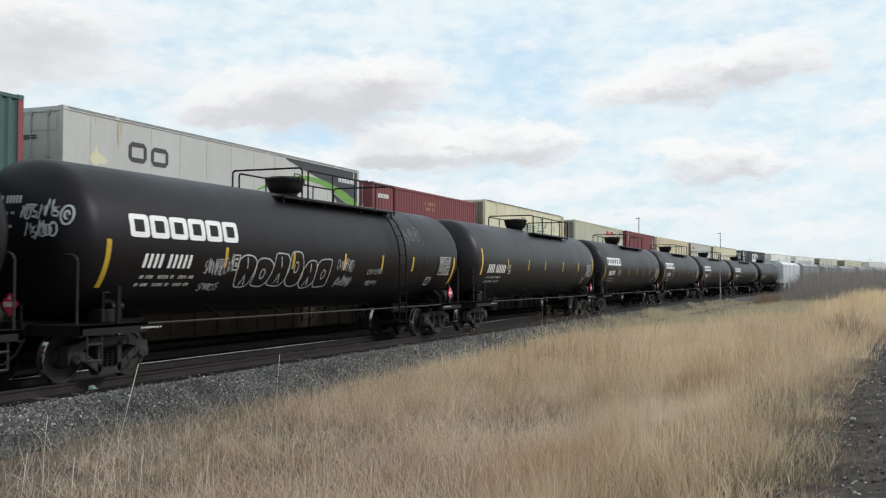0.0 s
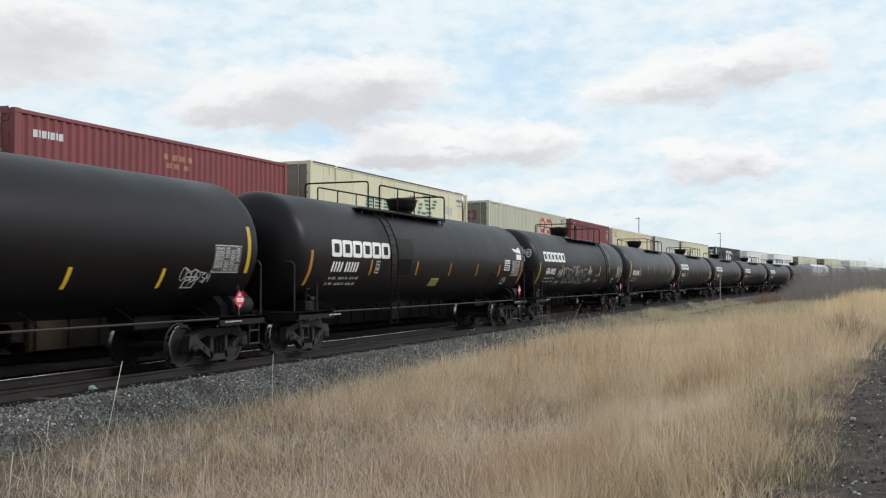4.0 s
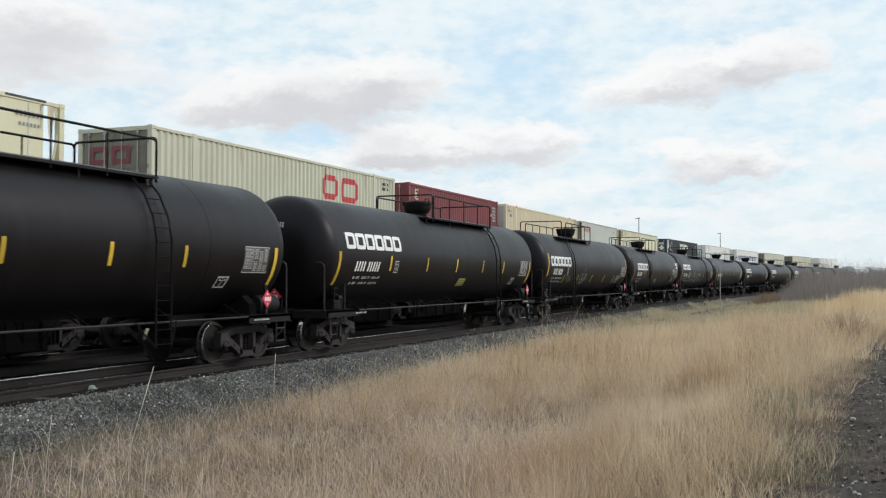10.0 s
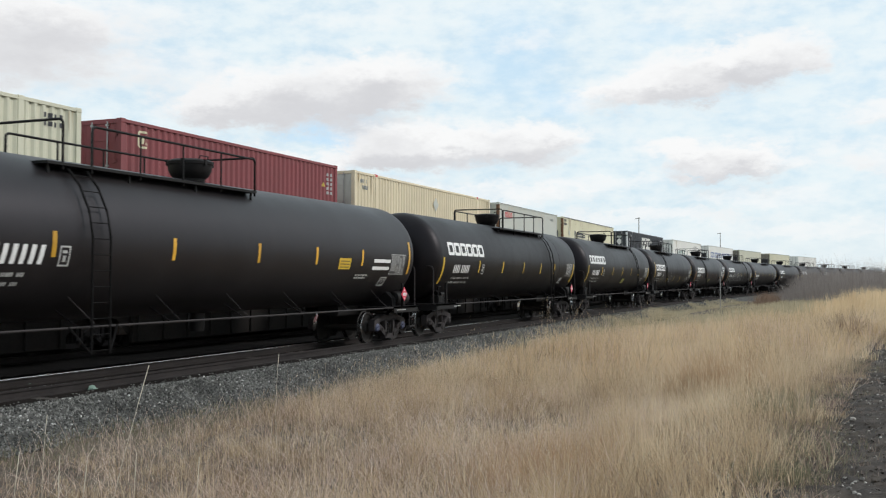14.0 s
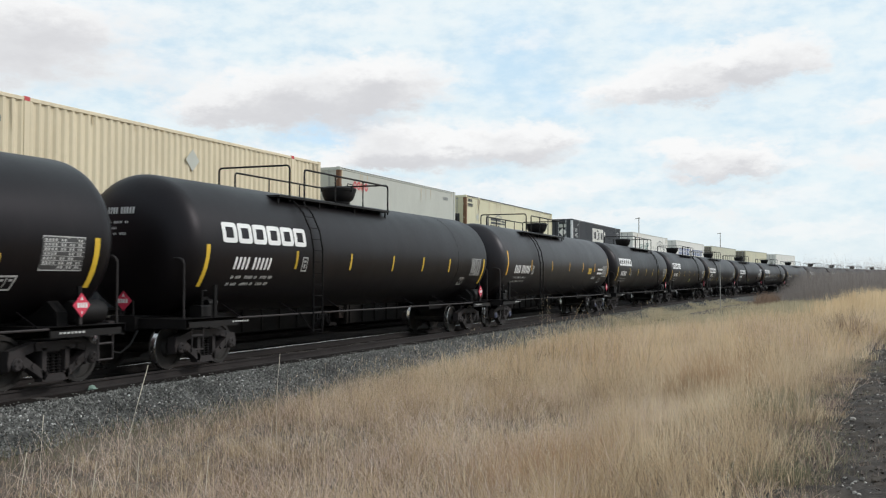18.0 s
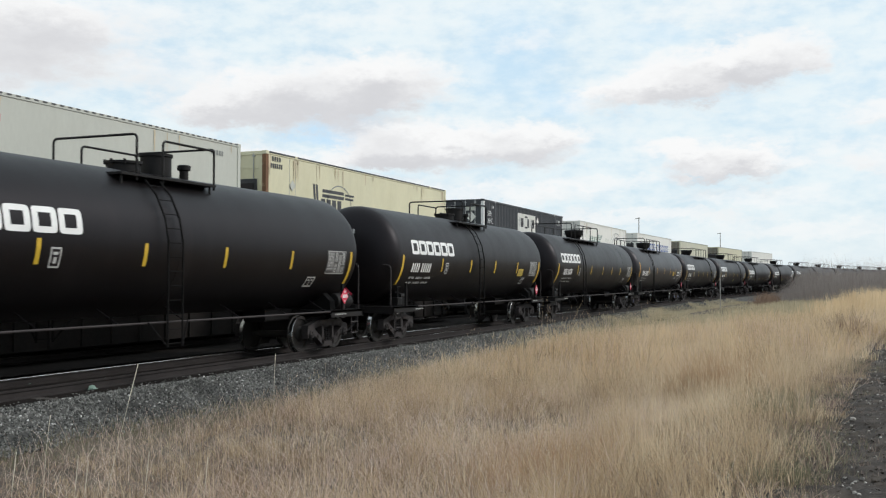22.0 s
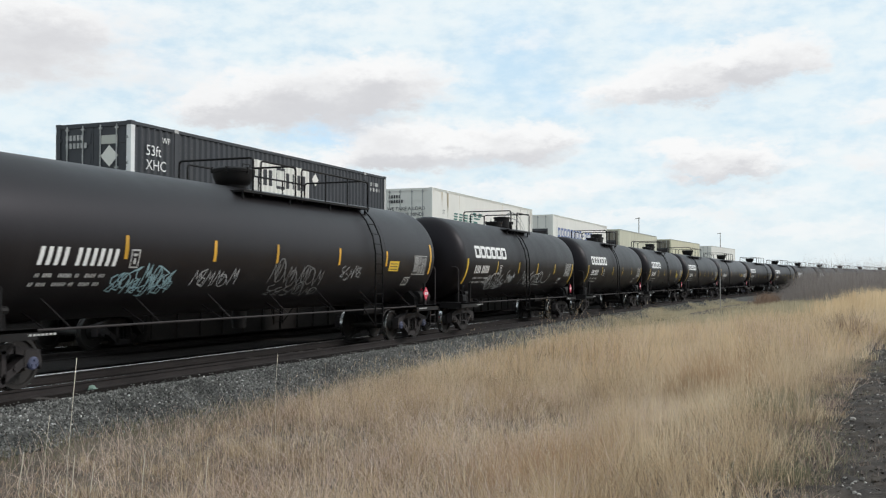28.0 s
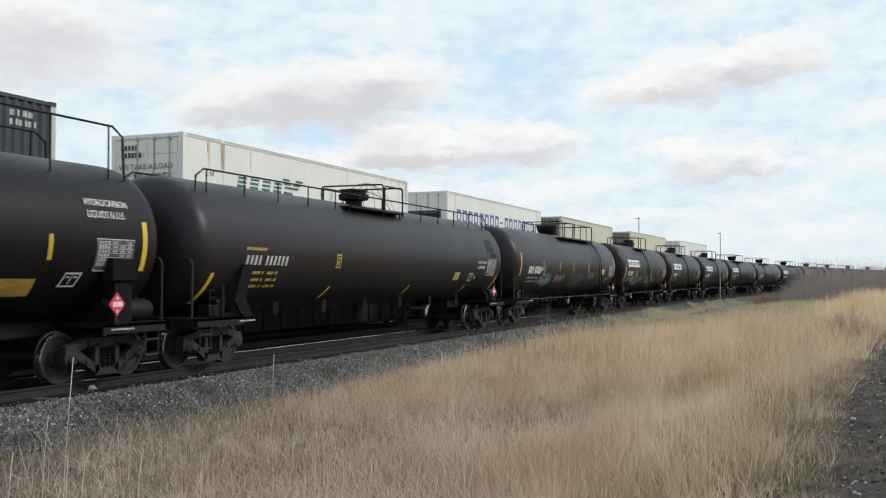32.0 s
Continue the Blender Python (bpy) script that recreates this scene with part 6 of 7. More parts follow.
    top.append(dict(left=132.45, length=16.15, colour=P_CREAM, style="smooth", frame_mat=P_CREAM, end=P_CREAM, label="cream refrigerated container with rust-stained frame", seam=[1.55, 1.95], streaks=22, diamond=(1.72, 1.85, 0.2, P_GREY), rusty=True, cooler=True,
             art=[("number_bars", at(h53, row(0.40, 1.0, 2.58, 2.74, 4, 0.6) + row(0.3, 1.1, 2.34, 2.5, 6, 0.65)), INK_DARK), ("logo", at(h53, row(3.3, 3.7, 1.25, 2.05, 2, 0.7, -0.1) + [(3.9, 1.80, 5.6, 1.92), (3.9, 1.62, 5.6, 1.74), (5.7, 1.78, 6.45, 1.86), (5.7, 1.64, 6.4, 1.72)] + row(3.8, 5.5, 1.1, 1.56, 4, 0.75)), INK_DARK), ("logo_arc", at(h53, arc_line(5.25, 1.45, 0.95, 0.68, 0, 180, 18, 0.05)), INK_GREY)]))
    top.append(dict(left=154.05, length=16.15, colour=P_BLACK, label="charcoal container with white corner post and pale panel", pale_post=True, diamond=(10.1, 2.2, 0.24, P_WHITE), fitting=FADED, art=[("sign_panel", at(h53, [(6.12, 1.30, 9.68, 2.52)]), P_WHITE), ("sign_bars", at(h53, row(6.3, 7.4, 1.72, 2.25, 3, 0.5) + ring(7.45, 1.66, 8.05, 2.4, 0.1) + row(8.15, 9.6, 1.72, 2.25, 4, 0.5)), "dark_over"), ("number_bars", at(h53, row(14.75, 15.5, 2.4, 2.54, 4, 0.6) + row(14.75, 15.6, 2.18, 2.32, 6, 0.6)), FADED)],
             words=[("53ft", 0.42, 0.62 - h53, 2.02, "side", WHITE), ("XHC", 0.42, 0.62 - h53, 1.62, "side", WHITE), ("WP", 0.24, 1.32 - h53, 2.42, "side", WHITE)]))
    top.append(dict(left=175.25, length=16.15, colour=P_WHITE, style="smooth", frame_mat=P_WHITE, end=P_WHITE, streaks=14, label="white container with green striped logo", seam=[2.05, 13.8, 15.2], art=[("logo_block", at(h53, striped(2.75 + 0.72 * k, 3.25 + 0.72 * k, 1.25, 1.92, 5, 0.15)), INK_GREEN) for k in range(4)] + [("logo_cross", at(h53, striped(5.75, 6.2, 1.7, 2.1, 3, -0.2) + striped(6.1, 6.6, 1.7, 2.1, 3, 0.45) + striped(5.9, 6.5, 1.0, 1.66, 4, -0.3)), INK_GREEN), ("grey_mark", at(h53, [(8.2, 1.6, 8.45, 1.9, 0.1), (8.9, 1.55, 9.15, 1.85, 0.1)]), P_GREY)] + [("globe_line", at(h53, arc_line(12.3, 0.7, 2.7 * f, 1.75, 0, 180)), INK_GREY) for f in (1.0, 0.62, 0.22)] + [("globe_line", at(h53, arc_line(12.3, 0.7 - 0.5 * k, 2.5, 1.4 - 0.25 * k, 30, 150)), INK_GREY) for k in (0, 1)],
             words=[("WE TAKE A LOAD", 0.24, 1.02, 1.84, "end", INK_DARK), ("OFF YOUR MIND!", 0.24, 1.02, 1.56, "end", INK_DARK), ("53'", 0.26, 1.3 - h53, 1.74, "side", INK_DARK)]))
    top.append(dict(left=196.1, length=16.15, colour=P_WHITE, style="smooth", frame_mat=P_WHITE, label="white refrigerated container with blue lettering blocks", cooler=True, seam=[1.1, 15.2], art=[("logo_block", at(h53, outline(1.3 + 0.84 * k, 1.42, 1.3 + 0.84 * k + 0.60, 2.08, 0.15) if k != 8 else [(1.3 + 0.84 * k, 1.7, 1.3 + 0.84 * k + 0.5, 1.8)]), INK_BLUE) for k in range(16)]))
    top.append(dict(left=217.2, length=16.15, colour=P_GREYGREEN, style="smooth", end=P_DIRTY, label="pale cream refrigerated container", cooler=True, seam=seam53))
    top.append(dict(left=240.5, length=16.15, colour=P_YELLOW, style="smooth", end=P_DIRTY, label="yellow cream refrigerated container", cooler=True, seam=seam53))
    top.append(dict(left=264.0, length=16.15, colour=P_WHITE, style="smooth", label="white smooth-sided container with grey seams", seam=seam53))
    lows = (P_BROWN, P_BLACK, P_BROWN, P_BLACK, P_BROWN)
    for k, spec in enumerate(top):
        container(**spec)
        mid = spec["left"] + spec["length"] / 2
        container(mid - 6.095, 12.19, lows[k % 5], "corr", base=0.38, label="dull corrugated container low in a well car", high=2.896)
        well_car(mid, 17.0 if spec["length"] > 13 else 13.4, WELLTAN if k < 3 else WELLDARK)


# ---- track ----
def strip(y0, zf, s0, s1, cross):
    """A long body along the railway with the given cross-section (y, z) about the line y0."""
    b = Build()
    ss, s = [], s0
    while s < s1:
        ss.append(s)
        s += 4.0 if BEND_FROM - 4 < s < BEND_TO else 25.0 if s < 0 else 8.0
    ss.append(s1)
    n = len(cross)
    vs = []
    for s in ss:
        g, _ = bend(s)
        vs += [(s, y0 - g + y, z + zf) for y, z in cross]
    fs = [(i * n + k, i * n + k + 1, (i + 1) * n + k + 1, (i + 1) * n + k) for i in range(len(ss) - 1) for k in range(n - 1)]
    return b.add(vs, fs)


def build_track():
    # ballast: two tracks on one bed
    a, c = NEAR_Y, FAR_Y
    cross = [(-3.2, -0.75), (-2.75, -0.60), (-1.75, -0.20), (-0.95, -0.19), (0, -0.20), (0.95, -0.19), (1.7, -0.20), (2.6, -0.42), (c - a - 1.7, -0.20), (c - a, -0.2), (c - a + 1.7, -0.2), (c - a + 2.8, -0.65), (c - a + 3.2, -0.75)]
    bed = strip(a, 0, -120, 900, cross)
    tagged(new("ballast_bed", bed.mesh("ballast_bed", BALLAST)), "grey crushed-stone ballast under two tracks", "ballast", kind="structure")
    # oily bed strips, coloured near black for the shade under and between trains
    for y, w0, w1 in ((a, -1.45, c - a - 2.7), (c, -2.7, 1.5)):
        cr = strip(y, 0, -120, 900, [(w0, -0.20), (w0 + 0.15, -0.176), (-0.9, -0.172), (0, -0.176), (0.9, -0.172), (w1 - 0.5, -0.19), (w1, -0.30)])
        tagged(new("track_bed", cr.mesh("track_bed", SHADECINDER)), "oily ballast between the rails, darkened further to paint in shade", "ballast", kind="structure")
    bed_ob = bpy.data.objects["ballast_bed"]
    tie = Build().prism([(-1.28, -0.36), (1.28, -0.36), (1.28, -0.185), (1.265, -0.172), (-1.265, -0.172), (-1.28, -0.185)], "x", -0.11, 0.11).mesh("sleeper", SLEEPER)
    rnd = random.Random(5)
    for k in range(120):
        t = part("sleeper", tie, bed_ob)
        t.location, t.rotation_euler = (6 + 0.52 * k + rnd.uniform(-0.03, 0.03), a + rnd.uniform(-0.05, 0.05), rnd.uniform(-0.012, 0.002)), (0, 0, rnd.uniform(-0.02, 0.02))
    rest = Build()
    for y, k0, k1 in ((a, 120, 380), (c, 0, 300)):
        for k in range(k0, k1):
            s = 6 + 0.52 * k
            rest.prism([(y - bend(s)[0] - 1.28, -0.36), (y - bend(s)[0] + 1.28, -0.36), (y - bend(s)[0] + 1.28, -0.175), (y - bend(s)[0] - 1.28, -0.175)], "x", s - 0.11, s + 0.11)
    tagged(part("sleeper_rows", rest.mesh("sleeper_rows", SLEEPER), bed_ob), kind="stuff")
    prof = [(-0.075, -0.172), (-0.075, -0.16), (-0.012, -0.14), (-0.010, -0.05), (-0.036, -0.038), (-0.037, -0.008), (-0.028, -0.001), (0.028, -0.001), (0.037, -0.008), (0.036, -0.038), (0.010, -0.05), (0.012, -0.14), (0.075, -0.16), (0.075, -0.172)]
    for y in (a, c):
        for s in (-1, 1):
            side = strip(y + s * 0.754, 0, -120, 900, prof).mesh("rail", RAILSIDE)
            head = strip(y + s * 0.754, 0, -120, 900, [(-s * (0.027 + 0.0115 * math.sin(q)), 0.0015 - 0.0115 + 0.0115 * math.cos(q)) for q in (1.57, 1.3, 1.1, 0.9, 0.65, 0.4, 0.0)] + [(s * 0.006, 0.0015)]).mesh("rail_head", RAILTOP, 180)
            rail = tagged(new("rail", side), "rusty steel rail with polished head", "rail", "rails", "structure")
            part("rail_head", head, rail, "polished steel running surface")


def verge(x):
    """Where the grass ends and the dirt track begins; the track drifts away from the railway."""
    x = max(x, 0.0)
    return 0.22 + 0.18 * min(1.0, max(0.0, (x - 8) / 6)) - 0.0019 * x * x if x < 60 else 0.40 - 6.84 - 0.216 * (x - 60)


def ragged(x):
    """Uneven margin of the dirt track."""
    return 0.55 * noise.noise(Vector((x * 0.8, 3, 0))) + 0.28 * noise.noise(Vector((x * 2.3, 7, 0))) + 0.12 * noise.noise(Vector((x * 6.1, 9, 0)))


def ground_height(x, y):
    """Height of the field: dirt track under the camera, shallow ditch, then the railway."""
    yy = y + bend(x)[0]
    d = y - verge(x)
    if d < 0:
        return 0.13 - (0.05 * math.cos((d + 1.9) * 3.2) if d > -3.8 else 0.05)
    t = min(1.0, d / 4.6)
    z = 0.16 + (-0.60 - 0.16) * (3 * t * t - 2 * t ** 3)
    return z if yy < 24 else -0.62 - min(0.5, (yy - 24) * 0.01)


def build_ground():
    xs = list(np.arange(-60, 0, 6.0)) + list(np.arange(0, 60, 0.8)) + list(np.arange(60, 320, 5.0)) + [320, 360, 420, 520, 700, 1000, 1600, 2600, 4500]
    xs = [-4500, -1500, -500, -200] + xs
    ys = [-4500, -1500, -500, -200, -90, -60, -45, -30, -20, -12, -8] + list(np.arange(-5, 13, 0.6)) + [16, 20, 24, 27, 32, 40, 60, 90, 150, 300, 600, 1500, 4500]
    vs = []
    for x in xs:
        for y in ys:
            z = ground_height(x, y)
            if abs(x) < 300 and -6 < y < 12:
                z += 0.05 * noise.noise(Vector((x * 0.7, y * 0.7, 0))) + 0.02 * noise.noise(Vector((x * 2.3, y * 2.3, 4)))
            vs.append((x, y, z))
    n = len(ys)
    fs = [(i * n + k, (i + 1) * n + k, (i + 1) * n + k + 1, i * n + k + 1) for i in range(len(xs) - 1) for k in range(n - 1)]
    me = Build().add(vs, fs).mesh("ground", EARTH, 180)
    tagged(new("ground", me), "dry earth of a flat prairie field", "ground", kind="structure")
    # dirt track laid on it, broken into clods
    vs, m = [], 72
    ss = list(np.arange(-12, 5, 0.5)) + list(np.arange(5, 32, 0.07)) + list(np.arange(32, 70, 0.6))
    for s in ss:
        e = verge(s)
        for k in range(m):
            y = e - 3.8 + 4.35 * k / (m - 1)
            if k == m - 1:
                y += ragged(s)
            z = ground_height(s, min(y, e - 0.01)) + 0.085 + 0.045 * noise.noise(Vector((s * 1.4, y * 1.4, 9))) + 0.03 * noise.noise(Vector((s * 5, y * 5, 2))) + 0.035 * noise.noise(Vector((s * 9, y * 9, 5))) + 0.02 * noise.noise(Vector((s * 19, y * 19, 3)))
            vs.append((s, y, z - (0.10 if k in (0, m - 1) else 0)))
    fs = [(i * m + k, (i + 1) * m + k, (i + 1) * m + k + 1, i * m + k + 1) for i in range(len(ss) - 1) for k in range(m - 1)]
    tagged(new("dirt_road", Build().add(vs, fs).mesh("dirt_road", DIRT, 180)), "dark rutted dirt track with small stones", "dirt road", kind="structure")


def blades(name, spots, heights, width, material, label, category, lean=0.25, seed=1, segs=2, bend_dir=None, curl=0.25):
    """Many narrow tapered blades in one mesh: spots are (x, y, z) feet."""
    rg = np.random.RandomState(seed)
    n = len(spots)
    p = np.array(spots, dtype=np.float64)
    h = np.array(heights)
    face = rg.uniform(0, math.pi, n)
    wd = np.stack([np.cos(face), np.sin(face), np.zeros(n)], 1) * (width * rg.uniform(0.6, 1.4, n))[:, None]
    az = rg.uniform(0, 2 * math.pi, n)
    tilt = np.abs(rg.normal(0, lean, n))
    d = np.stack([np.cos(az) * np.sin(tilt), np.sin(az) * np.sin(tilt), np.cos(tilt)], 1)
    if bend_dir is not None:
        d = d + np.array(bend_dir)
        d /= np.linalg.norm(d, axis=1)[:, None]
    drop = np.stack([np.cos(az), np.sin(az), -0.4 * np.ones(n)], 1) * (h * curl * rg.uniform(0.2, 1.0, n))[:, None]
    rows = []
    for k in range(segs + 1):
        t = k / segs
        c = p + d * (h * t)[:, None] + drop * (t * t)
        w = wd * (1 - 0.85 * t)
        rows += [c - w, c + w]
    m = 2 * (segs + 1)
    co = np.stack(rows, 1).reshape(-1, 3)
    base = (np.arange(n) * m)[:, None]
    quads = np.concatenate([base + np.array([2 * k, 2 * k + 1, 2 * k + 3, 2 * k + 2])[None, :] for k in range(segs)], 1).reshape(-1)
    me = bpy.data.meshes.new(name)
    me.vertices.add(len(co))
    me.vertices.foreach_set("co", co.reshape(-1))
    nf = n * segs
    me.loops.add(nf * 4)
    me.loops.foreach_set("vertex_index", quads)
    me.polygons.add(nf)
    me.polygons.foreach_set("loop_start", np.arange(nf) * 4)
    me.update(calc_edges=True)
    me.materials.append(material)
    return tagged(new(name, me), label, category, kind="stuff")


def scatter(n, s0, s1, y0, y1, seed, keep=None):
    """Feet of plants in track coordinates, thinned by keep(s, y, noise, chance)."""
    rg = np.random.RandomState(seed)
    out = []
    for s, y, r in zip(rg.uniform(s0, s1, n), rg.uniform(y0, y1, n), rg.uniform(0, 1, n)):
        g = bend(s)[0]
        # only where the lens can reach
        if abs(math.atan2(y - g, s) - YAW) > radians(26.0) or math.hypot(s, y) < 5.0:
            continue
        q = noise.noise(Vector((s * 0.35, y * 0.35, 1.7)))
        if keep and not keep(s, y, q, r):
            continue
        out.append((s, y - g, ground_height(s, y - g) - 0.03, q, y))
    return out


def build_grass():
    def edge(s, y, q, r):
        # ragged margins at the dirt track and at the ballast
        lim = 9.7 + 1.05 * min(1.0, max(0.0, (s - 15) / 12)) + 0.45 * noise.noise(Vector((s * 0.8, 5, 0)))
        lo = verge(s) + bend(s)[0] + 0.02 + ragged(s)
        if y > lim or y < lo:
            return False
        return r < (0.55 + 0.75 * (q + 0.28)) * min(1, 0.25 + (lim - y) * 0.45) * min(1, 0.16 + (y - lo) * (1.0 if s < 26 else 1.6))

    def dull(s, y):
        # low greyish growth in the ditch beyond the bright straw
        return s > 36 and y - bend(s)[0] > 7.4 - 0.26 * (min(s, 56) - 38) - 0.10 * max(0.0, s - 56) + 0.5 * noise.noise(Vector((s * 0.4, y * 0.4, 8)))

    def tall(pts, base, seed):
        rg = np.random.RandomState(seed)
        out = []
        for p in pts:
            clump = 1.0 + (0.75 if p[4] < 8 else 0.4) * noise.noise(Vector((p[0] * 1.1, p[1] * 1.1, 6.0))) if p[0] < 30 else 1.0
            margin = clump * min(1, 0.42 + 0.22 * max(0.0, 10.6 - p[4])) * min(1, 0.40 + 0.45 * max(0.0, p[1] - verge(p[0]) - ragged(p[0])))
            out.append(base * (0.62 + 0.38 * min(1, max(0, p[0] - 6) / 16)) * (0.85 + 0.4 * p[3]) * rg.uniform(0.55, 1.2) * margin * (1 - 0.5 * min(1, max(0, (p[4] - 5.2) / 3)) * min(1, max(0, (14 - p[0]) / 4))) * (1 + (0.62 * min(1, max(0, (8.5 - p[4]) / 4)) - 0.3 * min(1, max(0, (p[4] - 6) / 3))) * min(1, max(0, p[0] - 32) / 45)))
        return out

    def tufts(n, s0, s1, y0, y1, seed, base, each, spread, width, lean, segs, mt, more=None, curl=0.2):
        """Bunch grass: blades fan out from clump feet, with gaps between the clumps."""
        feet = scatter(n, s0, s1, y0, y1, seed, more or edge)
        hs = tall(feet, base, seed + 1)
        rg = np.random.RandomState(seed + 2)
        pts, hh, ds = [], [], []
        for p, h in zip(feet, hs):
            k = max(3, int(each * rg.uniform(0.5, 1.4)))
            az = rg.uniform(0, 6.283, k)
            rr = spread * np.sqrt(rg.uniform(0, 1, k))
            sway = rg.normal(0, 0.20, 2)
            for a, r in zip(az, rr):
                pts.append((p[0] + r * math.cos(a), p[1] + r * math.sin(a), p[2]))
                hh.append(h * rg.uniform(0.55, 1.15))
                ds.append((lean * r / spread * math.cos(a) + sway[0], lean * r / spread * math.sin(a) + sway[1], 0))
        blades("dry_grass", pts, hh, width, mt, words, "grass", 0.12, seed + 3, segs, ds, curl)

    words = "tall dry straw-coloured prairie grass"
    bleached = lambda s, y, q, r: edge(s, y, q, r) and (s < 16 and y > 4.2 and r < 0.55 or r < 0.16)
    golden = lambda s, y, q, r: edge(s, y, q, r) and (y < 4.5 or s > 13 or r < 0.25)
    def patchy(s, y, q, r):
        # open patches low on the side of the ballast, close clumps elsewhere
        k = 0.5 + 1.6 * noise.noise(Vector((s * 1.3, y * 1.3, 4.0))) + 0.5 * min(1.0, max(0.0, (s - 9) / 5))
        return edge(s, y, q, r) and (y < 3.5 or r < k)

    def matted(s, y):
        return y > 6.2 + 0.9 * noise.noise(Vector((s * 0.6, y * 0.6, 3.0))) and s < 14.5
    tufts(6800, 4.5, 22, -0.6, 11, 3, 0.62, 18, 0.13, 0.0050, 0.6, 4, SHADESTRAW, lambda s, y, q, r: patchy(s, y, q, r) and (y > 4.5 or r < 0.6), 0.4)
    tufts(8000, 4.5, 24, -0.6, 11, 13, 0.84, 13, 0.09, 0.0034, 0.28, 3, STRAW, lambda s, y, q, r: golden(s, y, q, r) and patchy(s, y, q, r) and not (matted(s, y) and r > 0.10), 0.35)
    tufts(5200, 4.5, 26, -0.6, 11, 23, 0.72, 9, 0.15, 0.0048, 0.75, 4, PALESTRAW, lambda s, y, q, r: bleached(s, y, q, r) and patchy(s, y, q, r) and not (matted(s, y) and r > 0.13), 0.5)
    bright = lambda s, y, q, r: edge(s, y, q, r) and not dull(s, y)
    grey = lambda s, y, q, r: edge(s, y, q, r) and dull(s, y)
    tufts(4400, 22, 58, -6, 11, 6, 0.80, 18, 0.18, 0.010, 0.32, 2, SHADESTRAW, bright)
    tufts(5200, 34, 66, -6, 11, 36, 0.42, 14, 0.2, 0.012, 0.4, 2, DULLSTRAW, grey)
    tufts(7600, 22, 58, -6, 11, 16, 1.0, 12, 0.16, 0.0085, 0.26, 2, FARSTRAW, bright)
    tufts(2600, 22, 46, -4, 11, 26, 0.95, 10, 0.16, 0.0075, 0.3, 2, PALESTRAW, lambda s, y, q, r: golden(s, y, q, r) and not dull(s, y))
    far = scatter(150000, 58, 230, -14, 11, 9, bright)
    blades("dry_grass", [p[:3] for p in far], tall(far, 1.0, 10), 0.024, FARSTRAW, words, "grass", 0.15, 11, 2, curl=0.1)
    fad = scatter(110000, 58, 230, -14, 11, 29, grey)
    blades("dry_grass", [p[:3] for p in fad], [0.36 * h for h in tall(fad, 0.9, 30)], 0.035, DULLSTRAW, words, "grass", 0.2, 31, 2, curl=0.1)
    lo = scatter(80000, 4.5, 32, -1.2, 11, 12, edge)
    blades("flattened_grass", [p[:3] for p in lo], [0.16 + 0.22 * abs(p[3]) for p in lo], 0.0055, THATCH, "matted dead grass low in the sward", "grass", 0.85, 13, 2)
    rg = np.random.RandomState(91)
    rest, hh = [], []
    for x, y in zip(rg.uniform(-45, 34, 46000), rg.uniform(-26, 10.2, 46000)):
        if verge(x) - 3.9 < y < verge(x) + 0.25 or abs(math.atan2(y, x) - YAW) < radians(25.5):
            continue
        rest.append((x, y, ground_height(x, y) - 0.03))
        hh.append(rg.uniform(0.25, 0.85))
    blades("dry_grass", rest, hh, 0.016, STRAW, words, "grass", 0.3, 92, 2)
    # seed stalks that stand above the sward
    st = [p for p in scatter(9000, 5, 40, -1.5, 10.4, 17, edge)]
    hs = [h * 1.25 for h in tall(st, 0.95, 18)]
    blades("seed_stalks", [p[:3] for p in st], hs, 0.0026, STRAW, "thin pale seed stalks above the grass", "grass", 0.12, 19, 1, curl=0.0)
    blades("seed_heads", [(p[0], p[1], p[2] + h * 0.90) for p, h in zip(st, hs)], [0.10] * len(st), 0.0042, STRAW, "feathery straw-coloured seed heads of the grass", "grass", 0.25, 20, 2, curl=0.2)
    gw = scatter(9000, 8, 60, 9.6, 11.4, 14)
    blades("weeds", [p[:3] for p in gw], [0.15 + 0.25 * abs(p[3]) for p in gw], 0.008, GREENWEED, "grey-green weeds along the ballast toe", "weeds", 0.5, 15, 2)
    gb = scatter(16000, 30, 110, 10.2, 12.0, 54, lambda s, y, q, r: r < min(1.0, (s - 30) / 30) * (1.25 - (y - 10.2) / 2.0 + q))
    blades("weeds", [(p[0], p[1], -0.62 + max(0.0, p[4] - 11.0) * 0.4) for p in gb], [0.15 + 0.35 * abs(p[3]) for p in gb], 0.014, DULLSTRAW, "dull weeds growing up the side of the ballast", "weeds", 0.5, 55, 2)
    gt = scatter(5200, 7, 22, 9.2, 11.2, 34)
    blades("weeds", [p[:3] for p in gt], [0.10 + 0.25 * abs(p[3]) for p in gt], 0.005, THATCH, "sparse dead weeds at the foot of the ballast", "weeds", 0.8, 35, 2)
    gv = scatter(30000, 5, 24, -1.4, 2.0, 24, lambda s, y, q, r: abs(y - verge(s) - 0.15 - ragged(s)) < 0.85 * (1 - r * r))
    blades("weeds", [p[:3] for p in gv], [0.10 + 0.18 * abs(p[3]) for p in gv], 0.006, THATCH, "low grey-green weeds beside the dirt track", "weeds", 0.7, 25, 2)
    gg = scatter(34000, 5, 26, -1.2, 2.2, 26, lambda s, y, q, r: q > -0.15 and abs(y - verge(s) - 0.35 - ragged(s)) < 0.75 * (1 - r * r))
    blades("weeds", [p[:3] for p in gg], [0.10 + 0.30 * abs(p[3]) for p in gg], 0.0045, GREENWEED, "low grey-green weeds beside the dirt track", "weeds", 0.8, 27, 2)
